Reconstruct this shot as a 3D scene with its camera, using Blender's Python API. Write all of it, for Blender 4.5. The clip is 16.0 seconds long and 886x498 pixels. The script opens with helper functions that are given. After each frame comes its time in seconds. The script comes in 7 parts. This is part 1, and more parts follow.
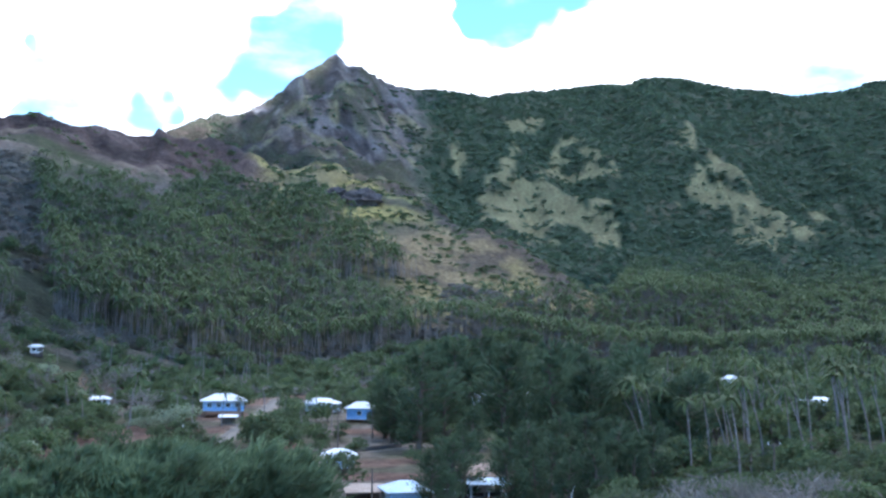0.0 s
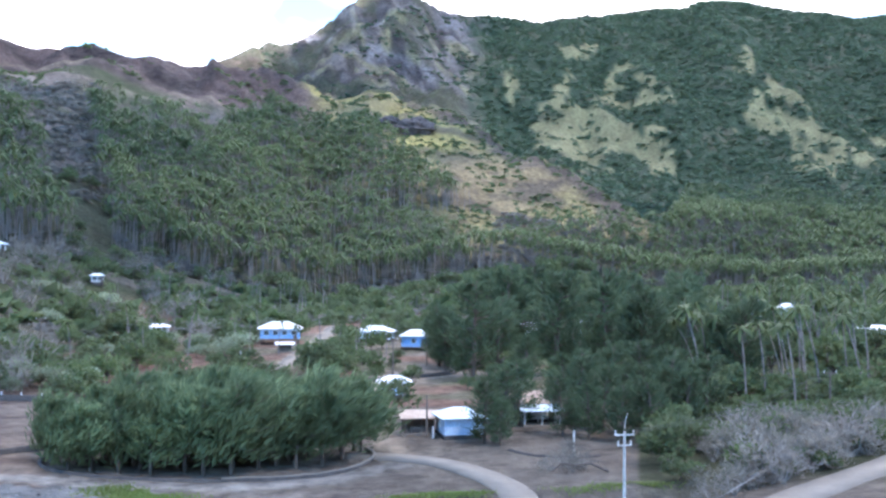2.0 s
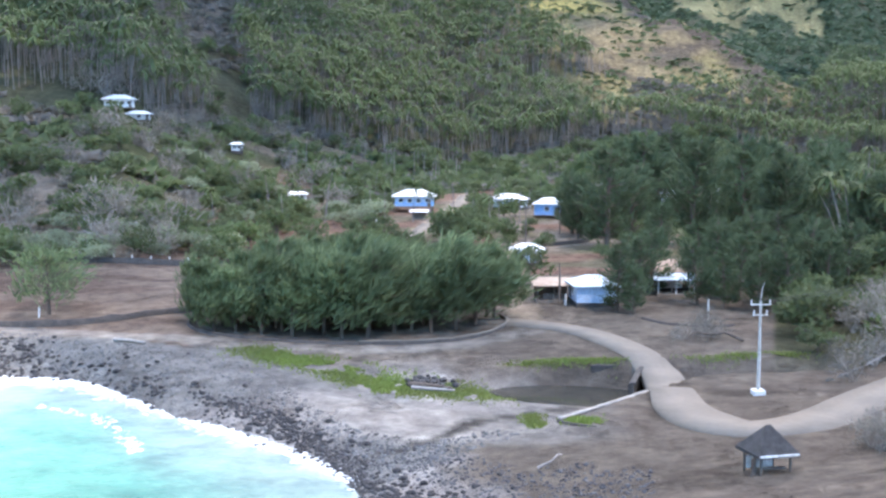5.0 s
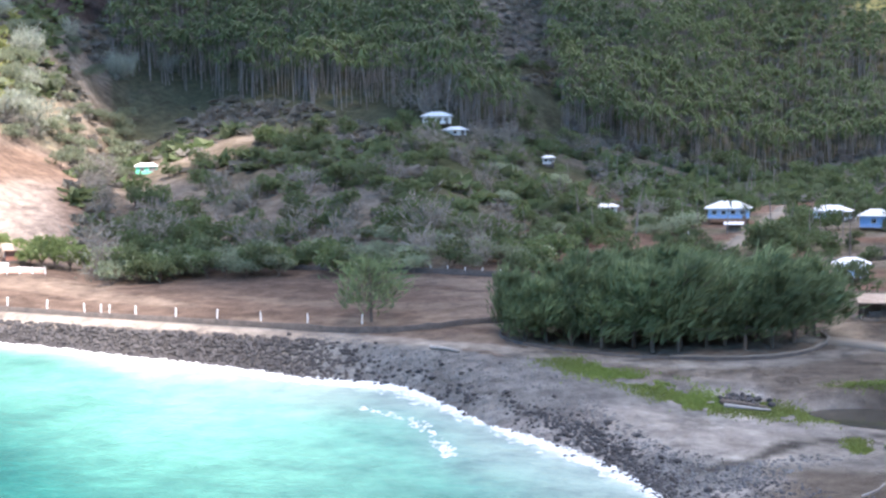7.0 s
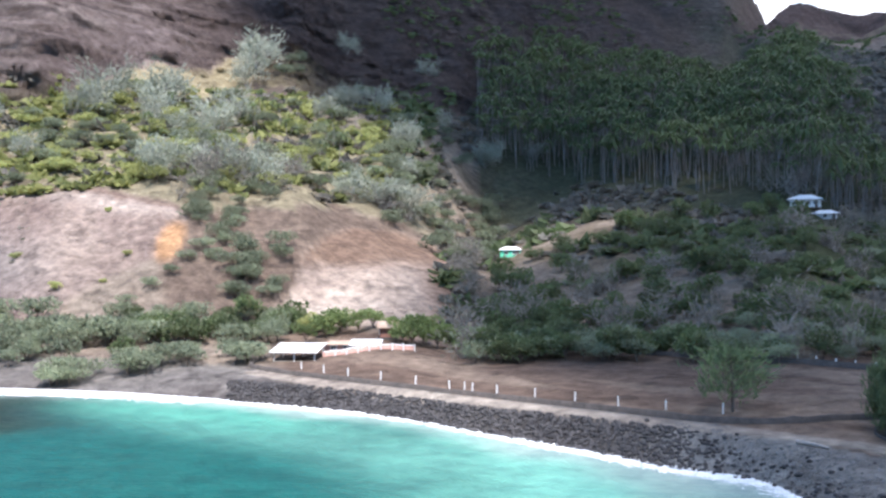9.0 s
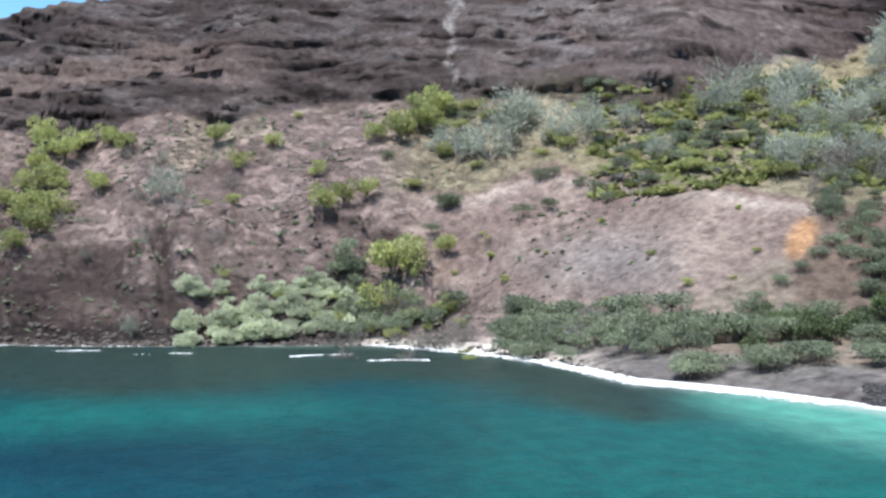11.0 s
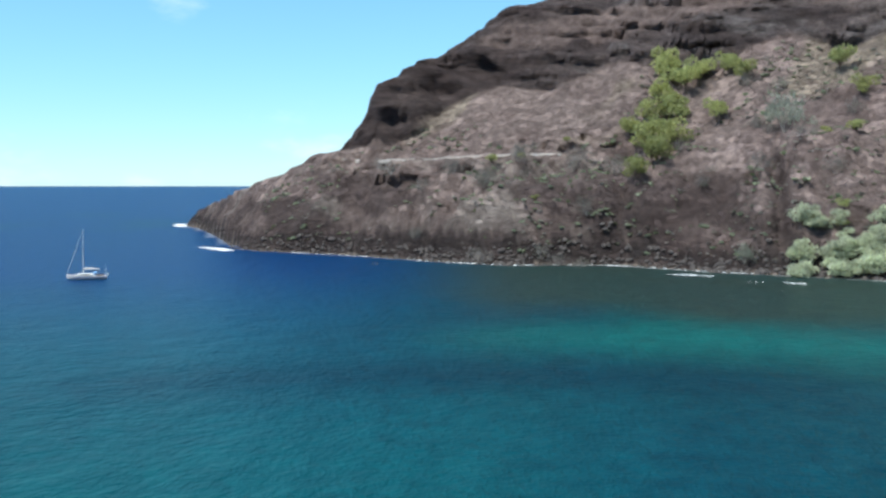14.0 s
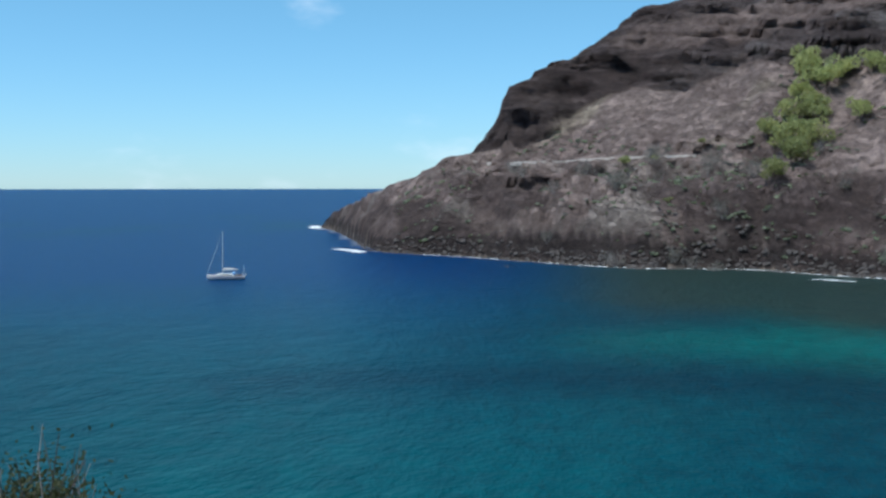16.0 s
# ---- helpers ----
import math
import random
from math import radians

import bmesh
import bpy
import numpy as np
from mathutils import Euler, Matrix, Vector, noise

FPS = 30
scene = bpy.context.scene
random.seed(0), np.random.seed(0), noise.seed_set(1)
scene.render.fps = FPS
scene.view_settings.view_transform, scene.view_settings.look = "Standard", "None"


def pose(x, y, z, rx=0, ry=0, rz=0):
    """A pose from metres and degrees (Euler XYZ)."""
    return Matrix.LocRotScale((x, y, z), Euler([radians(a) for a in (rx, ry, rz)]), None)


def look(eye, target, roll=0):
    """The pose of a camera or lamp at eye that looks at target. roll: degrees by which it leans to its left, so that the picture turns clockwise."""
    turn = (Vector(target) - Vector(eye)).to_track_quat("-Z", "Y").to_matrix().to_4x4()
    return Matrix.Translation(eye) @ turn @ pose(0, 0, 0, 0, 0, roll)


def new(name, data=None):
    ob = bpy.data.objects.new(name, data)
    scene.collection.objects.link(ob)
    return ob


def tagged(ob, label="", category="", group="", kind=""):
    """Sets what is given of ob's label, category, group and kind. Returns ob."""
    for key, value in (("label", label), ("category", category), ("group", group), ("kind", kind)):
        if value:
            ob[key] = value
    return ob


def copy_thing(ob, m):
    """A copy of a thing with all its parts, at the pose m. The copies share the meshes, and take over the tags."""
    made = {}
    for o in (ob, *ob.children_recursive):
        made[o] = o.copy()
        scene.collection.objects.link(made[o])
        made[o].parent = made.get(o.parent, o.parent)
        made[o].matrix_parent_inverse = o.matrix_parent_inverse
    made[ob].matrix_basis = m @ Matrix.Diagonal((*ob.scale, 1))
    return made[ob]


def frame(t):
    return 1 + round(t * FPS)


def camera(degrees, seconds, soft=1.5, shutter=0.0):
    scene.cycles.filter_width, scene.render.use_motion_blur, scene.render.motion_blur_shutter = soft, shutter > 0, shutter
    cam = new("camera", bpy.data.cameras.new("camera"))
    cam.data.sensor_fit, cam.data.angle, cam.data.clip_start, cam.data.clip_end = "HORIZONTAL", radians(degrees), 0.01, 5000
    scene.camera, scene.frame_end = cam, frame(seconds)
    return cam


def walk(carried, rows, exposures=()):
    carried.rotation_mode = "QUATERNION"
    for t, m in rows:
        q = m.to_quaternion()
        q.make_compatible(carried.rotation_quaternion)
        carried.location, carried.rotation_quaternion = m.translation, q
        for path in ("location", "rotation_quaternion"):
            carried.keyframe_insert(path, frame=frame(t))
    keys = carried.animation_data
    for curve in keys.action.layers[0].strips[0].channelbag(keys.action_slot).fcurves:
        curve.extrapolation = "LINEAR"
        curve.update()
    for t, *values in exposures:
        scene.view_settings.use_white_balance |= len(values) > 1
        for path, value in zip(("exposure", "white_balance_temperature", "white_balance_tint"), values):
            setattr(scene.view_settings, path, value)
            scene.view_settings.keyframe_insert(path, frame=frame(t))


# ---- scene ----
cam = camera(42.5, 16.0, soft=2.6, shutter=0.0)
EYE = 26.0
# seconds, then the turn of the camera about x, y and z in degrees; it stands on the hillside and pans
ROWS = [
    (0.0, 95.14, -0.53, -0.05),
    (0.5, 94.58, -0.49, 0.07),
    (1.0, 93.75, -0.48, 0.55),
    (1.5, 92.74, -0.51, 1.40),
    (2.0, 91.53, -0.45, 2.64),
    (2.5, 90.40, -0.36, 3.95),
    (3.0, 89.34, -0.26, 5.46),
    (3.5, 88.41, -0.24, 6.70),
    (4.0, 87.20, -0.26, 7.80),
    (4.2, 86.63, -0.26, 8.16),
    (6.3, 83.83, 0.06, 14.73),
    (6.5, 84.14, 0.18, 16.64),
    (7.0, 85.52, 0.62, 24.79),
    (7.5, 86.74, 0.89, 31.72),
    (8.0, 88.11, 0.92, 35.42),
    (8.5, 89.39, 0.76, 37.25),
    (9.0, 89.90, 0.36, 42.73),
    (9.5, 90.05, 0.04, 50.47),
    (10.0, 90.19, 0.39, 60.10),
    (10.2, 90.30, 0.57, 63.43),
    (12.3, 88.59, 0.14, 86.72),
    (12.5, 88.48, 0.11, 89.03),
    (13.0, 88.17, 0.02, 94.81),
    (13.5, 87.37, -0.07, 99.62),
    (14.0, 86.56, -0.08, 103.90),
    (14.5, 86.36, 0.11, 107.00),
    (15.0, 86.51, 0.17, 109.21),
    (15.5, 86.70, 0.18, 110.23),
    (16.0, 86.68, 0.00, 110.49),
]
EXPOSURE = [(0.0, 1.55, 5750, 13), (2.0, 2.25, 6200, 18), (3.2, 2.5, 6600, 19), (4.0, 2.5, 6800, 18), (6.5, 1.9, 6950, 21), (7.0, 1.85, 6850, 21), (8.0, 1.14, 6500, 19), (9.0, 1.08, 6250, 17), (10.0, 0.74, 6200, 14), (12.5, 0.66, 6000, 9), (14.0, 0.35, 6050, 6), (16.0, -0.1, 5700, 5)]
walk(cam, [(t, pose(0, 0, EYE, rx, ry, rz)) for t, rx, ry, rz in ROWS], EXPOSURE)

# ---- world, sun ----
SUN_AZ, SUN_EL = 222.0, 62.0   # degrees left of the y axis, degrees above the horizon
sun_way = Vector((-math.sin(radians(SUN_AZ)) * math.cos(radians(SUN_EL)), math.cos(radians(SUN_AZ)) * math.cos(radians(SUN_EL)), math.sin(radians(SUN_EL))))
world = bpy.data.worlds.new("world")
scene.world = world
world.use_nodes = True
wn, wl = world.node_tree.nodes, world.node_tree.links
wn.clear()
w_out = wn.new("ShaderNodeOutputWorld")
w_bg = wn.new("ShaderNodeBackground")
w_sky = wn.new("ShaderNodeTexSky")
w_sky.sky_type, w_sky.sun_disc = "NISHITA", False
w_sky.sun_elevation, w_sky.sun_rotation = radians(SUN_EL), radians(-SUN_AZ)
w_sky.air_density, w_sky.dust_density, w_sky.ozone_density = 1.0, 0.0, 3.0
w_co = wn.new("ShaderNodeTexCoord")
w_sep = wn.new("ShaderNodeSeparateXYZ")
w_map = wn.new("ShaderNodeMapping")
w_map.inputs["Scale"].default_value = (3.2, 3.2, 7.5)
w_map.inputs["Location"].default_value = (0.4, 1.3, 0.2)
w_noise = wn.new("ShaderNodeTexNoise")
w_noise.inputs["Scale"].default_value = 1.6
w_noise.inputs["Detail"].default_value = 7.0
w_noise.inputs["Roughness"].default_value = 0.52
wl.new(w_co.outputs["Generated"], w_map.inputs["Vector"])
wl.new(w_co.outputs["Generated"], w_sep.inputs[0])
wl.new(w_map.outputs[0], w_noise.inputs["Vector"])
# the cloud cover is thick over the island (towards +y) and thin over the open sea
w_cov = wn.new("ShaderNodeMapRange")
w_cov.inputs["From Min"].default_value, w_cov.inputs["From Max"].default_value = -0.35, 0.75
w_cov.inputs["To Min"].default_value, w_cov.inputs["To Max"].default_value = -0.2, 0.07
wl.new(w_sep.outputs["Y"], w_cov.inputs["Value"])
w_add = wn.new("ShaderNodeMath")
w_add.operation = "ADD"
w_low = wn.new("ShaderNodeMapRange")   # fair-weather puffs gather low over the horizon
w_low.inputs["From Min"].default_value, w_low.inputs["From Max"].default_value = 0.02, 0.1
w_low.inputs["To Min"].default_value, w_low.inputs["To Max"].default_value = 0.085, 0.0
wl.new(w_sep.outputs["Z"], w_low.inputs["Value"])
w_sum = wn.new("ShaderNodeMath")
w_sum.operation = "ADD"
wl.new(w_noise.outputs[0], w_sum.inputs[0])
wl.new(w_low.outputs[0], w_sum.inputs[1])
wl.new(w_sum.outputs[0], w_add.inputs[0])
wl.new(w_cov.outputs[0], w_add.inputs[1])
# a bank of cloud over the mountain and the blue gaps in it: bearing, height above the horizon, half-width, weight
w_last = w_add.outputs[0]
w_wisp = wn.new("ShaderNodeTexNoise")
w_wisp.inputs["Scale"].default_value, w_wisp.inputs["Detail"].default_value = 7.0, 3.0
wl.new(w_co.outputs["Generated"], w_wisp.inputs["Vector"])
w_bend = wn.new("ShaderNodeVectorMath")
w_bend.operation = "MULTIPLY_ADD"
w_bend.inputs[1].default_value = (0.24, 0.0, 0.2)
wl.new(w_wisp.outputs["Color"], w_bend.inputs[0])
wl.new(w_co.outputs["Generated"], w_bend.inputs[2])
w_turn = wn.new("ShaderNodeVectorMath")
w_turn.operation = "SUBTRACT"
w_turn.inputs[1].default_value = (0.12, 0.0, 0.1)
wl.new(w_bend.outputs[0], w_turn.inputs[0])
for gap_az, gap_el, gap_w, gap_by in ((-2.0, 14.0, 28.0, -0.2), (8.8, 14.8, 4.0, 0.34), (-3.6, 13.8, 2.8, 0.34), (-14.6, 12.6, 1.2, 0.22), (18.5, 11.0, 1.6, 0.14)):
    w_dot = wn.new("ShaderNodeVectorMath")
    w_dot.operation = "DOT_PRODUCT"
    w_dot.inputs[1].default_value = (-math.sin(radians(gap_az)) * math.cos(radians(gap_el)), math.cos(radians(gap_az)) * math.cos(radians(gap_el)), math.sin(radians(gap_el)))
    wl.new(w_turn.outputs[0], w_dot.inputs[0])
    w_gap = wn.new("ShaderNodeMapRange")
    w_gap.interpolation_type = "SMOOTHSTEP"
    w_gap.inputs["From Min"].default_value, w_gap.inputs["From Max"].default_value = math.cos(radians(gap_w * 1.5)), math.cos(radians(gap_w * 0.3))
    w_gap.inputs["To Min"].default_value, w_gap.inputs["To Max"].default_value = 0.0, gap_by
    wl.new(w_dot.outputs["Value"], w_gap.inputs["Value"])
    w_less = wn.new("ShaderNodeMath")
    w_less.operation = "SUBTRACT"
    wl.new(w_last, w_less.inputs[0])
    wl.new(w_gap.outputs[0], w_less.inputs[1])
    w_last = w_less.outputs[0]
w_ramp = wn.new("ShaderNodeMapRange")
w_ramp.interpolation_type = "SMOOTHSTEP"
w_ramp.inputs["From Min"].default_value, w_ramp.inputs["From Max"].default_value = 0.4, 0.66
wl.new(w_last, w_ramp.inputs["Value"])
w_mix = wn.new("ShaderNodeMix")
w_mix.data_type = "RGBA"
w_mix.inputs[7].default_value = (9.5, 9.9, 10.4, 1)
wl.new(w_ramp.outputs[0], w_mix.inputs[0])
w_tint = wn.new("ShaderNodeMix")
w_tint.data_type, w_tint.blend_type = "RGBA", "MULTIPLY"
w_tint.inputs[0].default_value = 1.0
w_grade = wn.new("ShaderNodeMapRange")
w_grade.inputs["From Min"].default_value, w_grade.inputs["From Max"].default_value = 0.0, 0.16
wl.new(w_sep.outputs["Z"], w_grade.inputs["Value"])
w_hues = wn.new("ShaderNodeMix")
w_hues.data_type = "RGBA"
w_hues.inputs[6].default_value, w_hues.inputs[7].default_value = (0.66, 0.94, 1.3, 1), (0.8, 1.1, 1.15, 1)
wl.new(w_grade.outputs[0], w_hues.inputs[0])
wl.new(w_hues.outputs[2], w_tint.inputs[7])
wl.new(w_sky.outputs[0], w_tint.inputs[6])
wl.new(w_tint.outputs[2], w_mix.inputs[6])
wl.new(w_mix.outputs[2], w_bg.inputs["Color"])
w_bg.inputs["Strength"].default_value = 0.115
wl.new(w_bg.outputs[0], w_out.inputs["Surface"])
sun = new("sun", bpy.data.lights.new("sun", "SUN"))
sun.data.energy, sun.data.angle, sun.data.color = 4.8, radians(0.6), (1.0, 0.95, 0.87)
sun.matrix_world = look(sun_way * 100, (0, 0, 0))

# ---- the cloud that shades the valley, far up towards the sun ----
def shade_cloud(over, half, seed):
    """A flat-based lumpy cloud 3 km up the sun's way from the ground point over."""
    centre = Vector(over) + sun_way * 3000
    bm = bmesh.new()
    bmesh.ops.create_icosphere(bm, subdivisions=5, radius=1.0)
    for v in bm.verts:
        d = v.co.normalized()
        lump = 1 + 0.22 * noise.fractal(d * 1.6 + Vector((seed, 0, 0)), 1.0, 2.0, 5)
        v.co = Vector((d.x * half[0] * lump, d.y * half[1] * lump, d.z * (90 if d.z > 0 else 25) * lump))
    me = bpy.data.meshes.new("cloud")
    bm.to_mesh(me)
    bm.free()
    ob = new("cloud", me)
    ob.matrix_world = Matrix.Translation(centre)
    tagged(ob, "flat-based white cumulus cloud high above the bay", "cloud", "clouds")
    return ob


cloud_white = bpy.data.materials.new("cloud_white")
cloud_white.use_nodes = True
cloud_white.node_tree.nodes["Principled BSDF"].inputs["Base Color"].default_value = (0.9, 0.9, 0.9, 1)
cloud_white.node_tree.nodes["Principled BSDF"].inputs["Roughness"].default_value = 1.0
cloud_white.node_tree.nodes["Principled BSDF"].inputs["Alpha"].default_value = 0.62   # thin cloud: some of the sun comes through both skins
thick_white = cloud_white.copy()
thick_white.name = "thick_cloud_white"
thick_white.node_tree.nodes["Principled BSDF"].inputs["Alpha"].default_value = 0.72
for over, half, seed, stuff_of in (((181, 465, 20), (436, 450), 3.1, cloud_white), ((-215, 386, 40), (135, 82), 12.4, cloud_white), ((-330, 790, 170), (250, 210), 7.7, cloud_white), ((-350, 485, 110), (200, 185), 5.3, thick_white), ((380, 1165, 260), (600, 475), 9.2, cloud_white)):
    shade_cloud(over, half, seed).data.materials.append(stuff_of)

# ---- numbers: noise and land form ----
RNG = np.random.default_rng(7)


def vnoise(x, y, seed=0):
    """Smooth value noise in 0..1 on a unit lattice."""
    xi, yi = np.floor(x).astype(np.int64), np.floor(y).astype(np.int64)
    fx, fy = x - xi, y - yi
    fx, fy = fx * fx * (3 - 2 * fx), fy * fy * (3 - 2 * fy)

    def cell(a, b):
        h = (a * 374761393 + b * 668265263 + seed * 974634541) & 0x7FFFFFFF
        h = ((h ^ (h >> 13)) * 1274126177) & 0x7FFFFFFF
        return ((h ^ (h >> 16)) & 0xFFFF) / 65535.0
    top = cell(xi, yi) * (1 - fx) + cell(xi + 1, yi) * fx
    low = cell(xi, yi + 1) * (1 - fx) + cell(xi + 1, yi + 1) * fx
    return top * (1 - fy) + low * fy


def fbm(x, y, octaves=4, seed=0, gain=0.5):
    total, amp, norm = np.zeros_like(x), 1.0, 0.0
    for k in range(octaves):
        total = total + amp * vnoise(x * 2 ** k + 17.3 * k, y * 2 ** k - 9.1 * k, seed + k)
        norm += amp
        amp *= gain
    return total / norm


def ridged(x, y, octaves=4, seed=0):
    total, amp, norm = np.zeros_like(x), 1.0, 0.0
    for k in range(octaves):
        total = total + amp * (1 - np.abs(2 * vnoise(x * 2 ** k + 5.7 * k, y * 2 ** k + 3.9 * k, seed + k) - 1))
        norm += amp
        amp *= 0.5
    return total / norm


def step(a, b, v):
    u = np.clip((v - a) / (b - a), 0, 1)
    return u * u * (3 - 2 * u)


# Lines of the land round the camera, fitted to its view, each as (bearing left of the y axis, distance, height)
# each line is (bearing left of the y axis, distance, height)
HILLOCK = [(-50, 6, 23.6), (320, 6, 23.6)]
KNOLL_EDGE = [(-40, 40, 16), (-21, 45, 12), (-10, 50, 7), (0, 55, 4), (10, 58, 2.5), (20, 56, 0.5), (40, 52, -1), (134, 46, -1), (152, 45, 20), (160, 40, 30),
    (250, 40, 32), (320, 40, 16)]
SHALLOWS = [(-40, 80, 14), (-21, 92, 6), (-10, 84, 4.2), (0, 84, 2.6), (8, 70, 1.2), (14, 66, 0.2), (20, 68, -2), (27, 80, -3), (40, 95, -5), (134, 100, -8),
    (152, 90, 38), (250, 100, 45), (320, 80, 14)]
SHELF = [(-40, 125, 14), (-21, 122, 6.8), (-10, 102, 4), (0, 97, 3), (8, 82, 1.2), (12, 78, 0.2), (14.8, 84, -0.5), (20.6, 96, -0.8), (27, 115, -1.5), (40.5, 140, -2),
    (53, 178, -2), (64, 205, -2.2), (77, 270, -3), (90, 305, -5), (101, 318, -6), (113, 380, -6), (116.5, 600, -7), (118, 700, -10), (134, 700, -14), (152, 140, 50),
    (250, 140, 60), (320, 125, 14)]
SHORE = [(-40, 140, 14), (-21, 126, 7), (-10, 105, 4), (0, 100, 3), (8, 90, 1.4), (12, 85, 0.4), (14.8, 91, 0), (20.6, 105.5, 0), (22.8, 110.5, 0), (27, 130.5, 0),
    (32.3, 138, 0), (40.5, 159, 0), (47, 181, 0), (53.3, 198, 0), (58, 212, 0), (64, 228, 0), (68, 262, 0), (72, 290, 0), (77, 316, 0), (80, 318, 0), (83, 322, 0),
    (87, 329, 0), (90.6, 335, 0), (93, 345, 0), (95, 355, 0), (98.5, 354, 0), (100.5, 351, 0), (102, 356, 0), (104, 365, 0), (107, 384, 0), (109, 399, 0), (111, 412, 0),
    (113, 424, 0), (114.3, 440, 0), (115, 520, 0), (116, 630, 0), (116.6, 664, 0), (118, 800, -12), (134, 800, -14), (152, 150, 52), (250, 150, 62), (320, 140, 14)]
BERM = [(-40, 170, 14), (-21, 150, 8), (-10, 118, 4), (0, 112, 3.2), (8, 112, 2), (14.8, 112, 2), (20, 124, 2.6), (22.8, 128, 3), (27, 138, 3), (29.4, 145, 3),
    (40.8, 167, 3), (47, 188, 3), (52.3, 204, 3), (58, 222, 2.2), (64, 243, 2.2), (68, 275, 2.2), (72, 303, 2), (77, 318, 2), (82, 314, 4), (86.6, 324, 7), (90, 352, 10),
    (101, 365, 11), (108, 400, 10), (113, 435, 10), (114.5, 470, 6), (115.2, 540, 5), (116.5, 655, 1), (118, 900, -14), (134, 900, -14), (152, 180, 55), (320, 170, 14)]
LOWER_SLOPE = [(-40, 260, 16), (-21, 300, 12), (-10, 330, 10), (0, 340, 10), (5, 340, 11), (10, 330, 10.5), (16, 330, 9.5), (20, 260, 7), (25, 215, 6), (30, 222, 6),
    (36, 235, 6), (42, 250, 6), (46, 262, 10), (50, 258, 7), (56, 256, 7), (62, 260, 6), (68, 290, 5), (74, 322, 3), (80, 322, 9), (86.6, 336, 22), (90, 362, 22),
    (101, 378, 22), (108, 415, 20), (113, 455, 17), (114.5, 490, 12), (115.2, 560, 8), (116.5, 657, 1.2), (118, 900, -14), (134, 900, -14), (152, 260, 70), (320, 260, 16)]
HILL_FOOT = [(-40, 640, 30), (-21, 650, 23), (-13, 650, 19), (-8, 600, 22), (-0.5, 560, 32), (4, 520, 24), (7.9, 500, 17.5), (12, 470, 24), (18.7, 430, 37), (25, 352, 36),
    (30, 360, 34), (36.6, 430, 45), (40, 392, 29), (46, 320, 30.5), (51, 310, 36), (56.8, 316, 41), (62, 325, 38), (68, 350, 37), (74.7, 370, 43), (80, 366, 40),
    (87, 375, 39), (94, 400, 37), (101.7, 420, 34.5), (107.3, 450, 34.6), (110, 470, 33), (113, 490, 25), (114.5, 530, 19), (115.7, 630, 10), (116.5, 660, 1.4),
    (118, 900, -14), (134, 900, -14), (152, 400, 90), (320, 640, 30)]
MID_SLOPE = [(-40, 900, 90), (-21, 1000, 85), (-13, 900, 64), (-8.4, 645, 53), (-1.9, 720, 98), (2.4, 790, 134), (6.4, 750, 123), (10, 770, 128), (15, 760, 127),
    (20, 800, 130), (25, 640, 110), (36.6, 580, 111), (45, 520, 105), (52, 450, 88), (60, 400, 75.5), (67, 410, 77), (74.7, 430, 81), (87, 430, 68), (94, 450, 65),
    (98.4, 455, 61), (101.7, 460, 54), (105.7, 476, 46), (107.3, 480, 46), (108.3, 478, 38), (110, 485, 34), (113, 510, 23), (114.5, 560, 17), (115.7, 645, 10),
    (116.5, 662, 1.2), (118, 900, -14), (134, 900, -14), (152, 600, 120), (320, 900, 90)]
UPPER_SLOPE = [(-40, 1150, 120), (-21, 1100, 110), (-13, 1080, 95), (-8.4, 850, 58), (-4, 900, 85), (-1.9, 900, 110), (2.4, 900, 150), (5, 890, 157), (10, 940, 180),
    (15, 880, 178), (20, 860, 170), (25, 720, 150), (36.6, 650, 165), (45, 575, 150), (52, 500, 130), (60, 455, 130), (67, 455, 130), (74.7, 468, 128), (87, 470, 108),
    (94, 488, 98), (101.7, 485, 76), (105.7, 488, 58), (107.3, 490, 58), (108.3, 490, 39), (110, 500, 34), (113, 520, 21), (114.5, 580, 15), (115.7, 648, 9.5),
    (116.5, 663, 1.1), (118, 900, -14), (134, 900, -14), (152, 700, 130), (320, 1150, 120)]
RIDGE = [(-40, 1650, 400), (-21.5, 1650, 400), (-17.7, 1650, 388), (-11.8, 1650, 421), (-9.8, 1650, 425), (-6.1, 1600, 393), (-2.1, 1500, 367), (2.5, 1400, 354),
    (3.4, 1350, 357), (4.6, 1320, 360), (5.6, 1300, 372), (6.6, 1290, 348), (8.2, 1250, 312), (10.2, 1200, 277), (11.3, 1150, 262), (14.3, 970, 204), (17, 950, 204),
    (20.3, 950, 211), (23.6, 900, 202), (27, 850, 222), (36, 780, 235), (45, 700, 220), (52, 600, 195), (60, 540, 178), (67, 530, 172), (74.7, 540, 168), (82, 535, 152),
    (87, 520, 145), (94.2, 530, 127), (101.7, 520, 96), (104.4, 512, 78), (107.3, 500, 65), (108.3, 495, 39.5), (110, 505, 34), (113, 530, 20), (114.5, 600, 14),
    (115.7, 650, 9), (116.5, 664, 1), (118, 900, -14), (134, 900, -14), (152, 900, 140), (320, 1650, 400)]
LEE = [(-40, 2000, 380), (5, 1700, 340), (20, 1300, 230), (45, 1000, 230), (60, 800, 190), (80, 720, 160), (94, 680, 120), (101.7, 600, 70), (107.3, 560, 30),
    (108.3, 560, 20), (113, 570, 6), (114.5, 640, 3), (116.5, 668, -3), (118, 1200, -16), (134, 1200, -16), (152, 1200, 120), (320, 2000, 380)]
OUTER = [(-50, 2600, 260), (60, 2600, 220), (90, 2500, 80), (102, 2500, -25), (134, 2500, -25), (152, 2600, 60), (320, 2600, 260)]
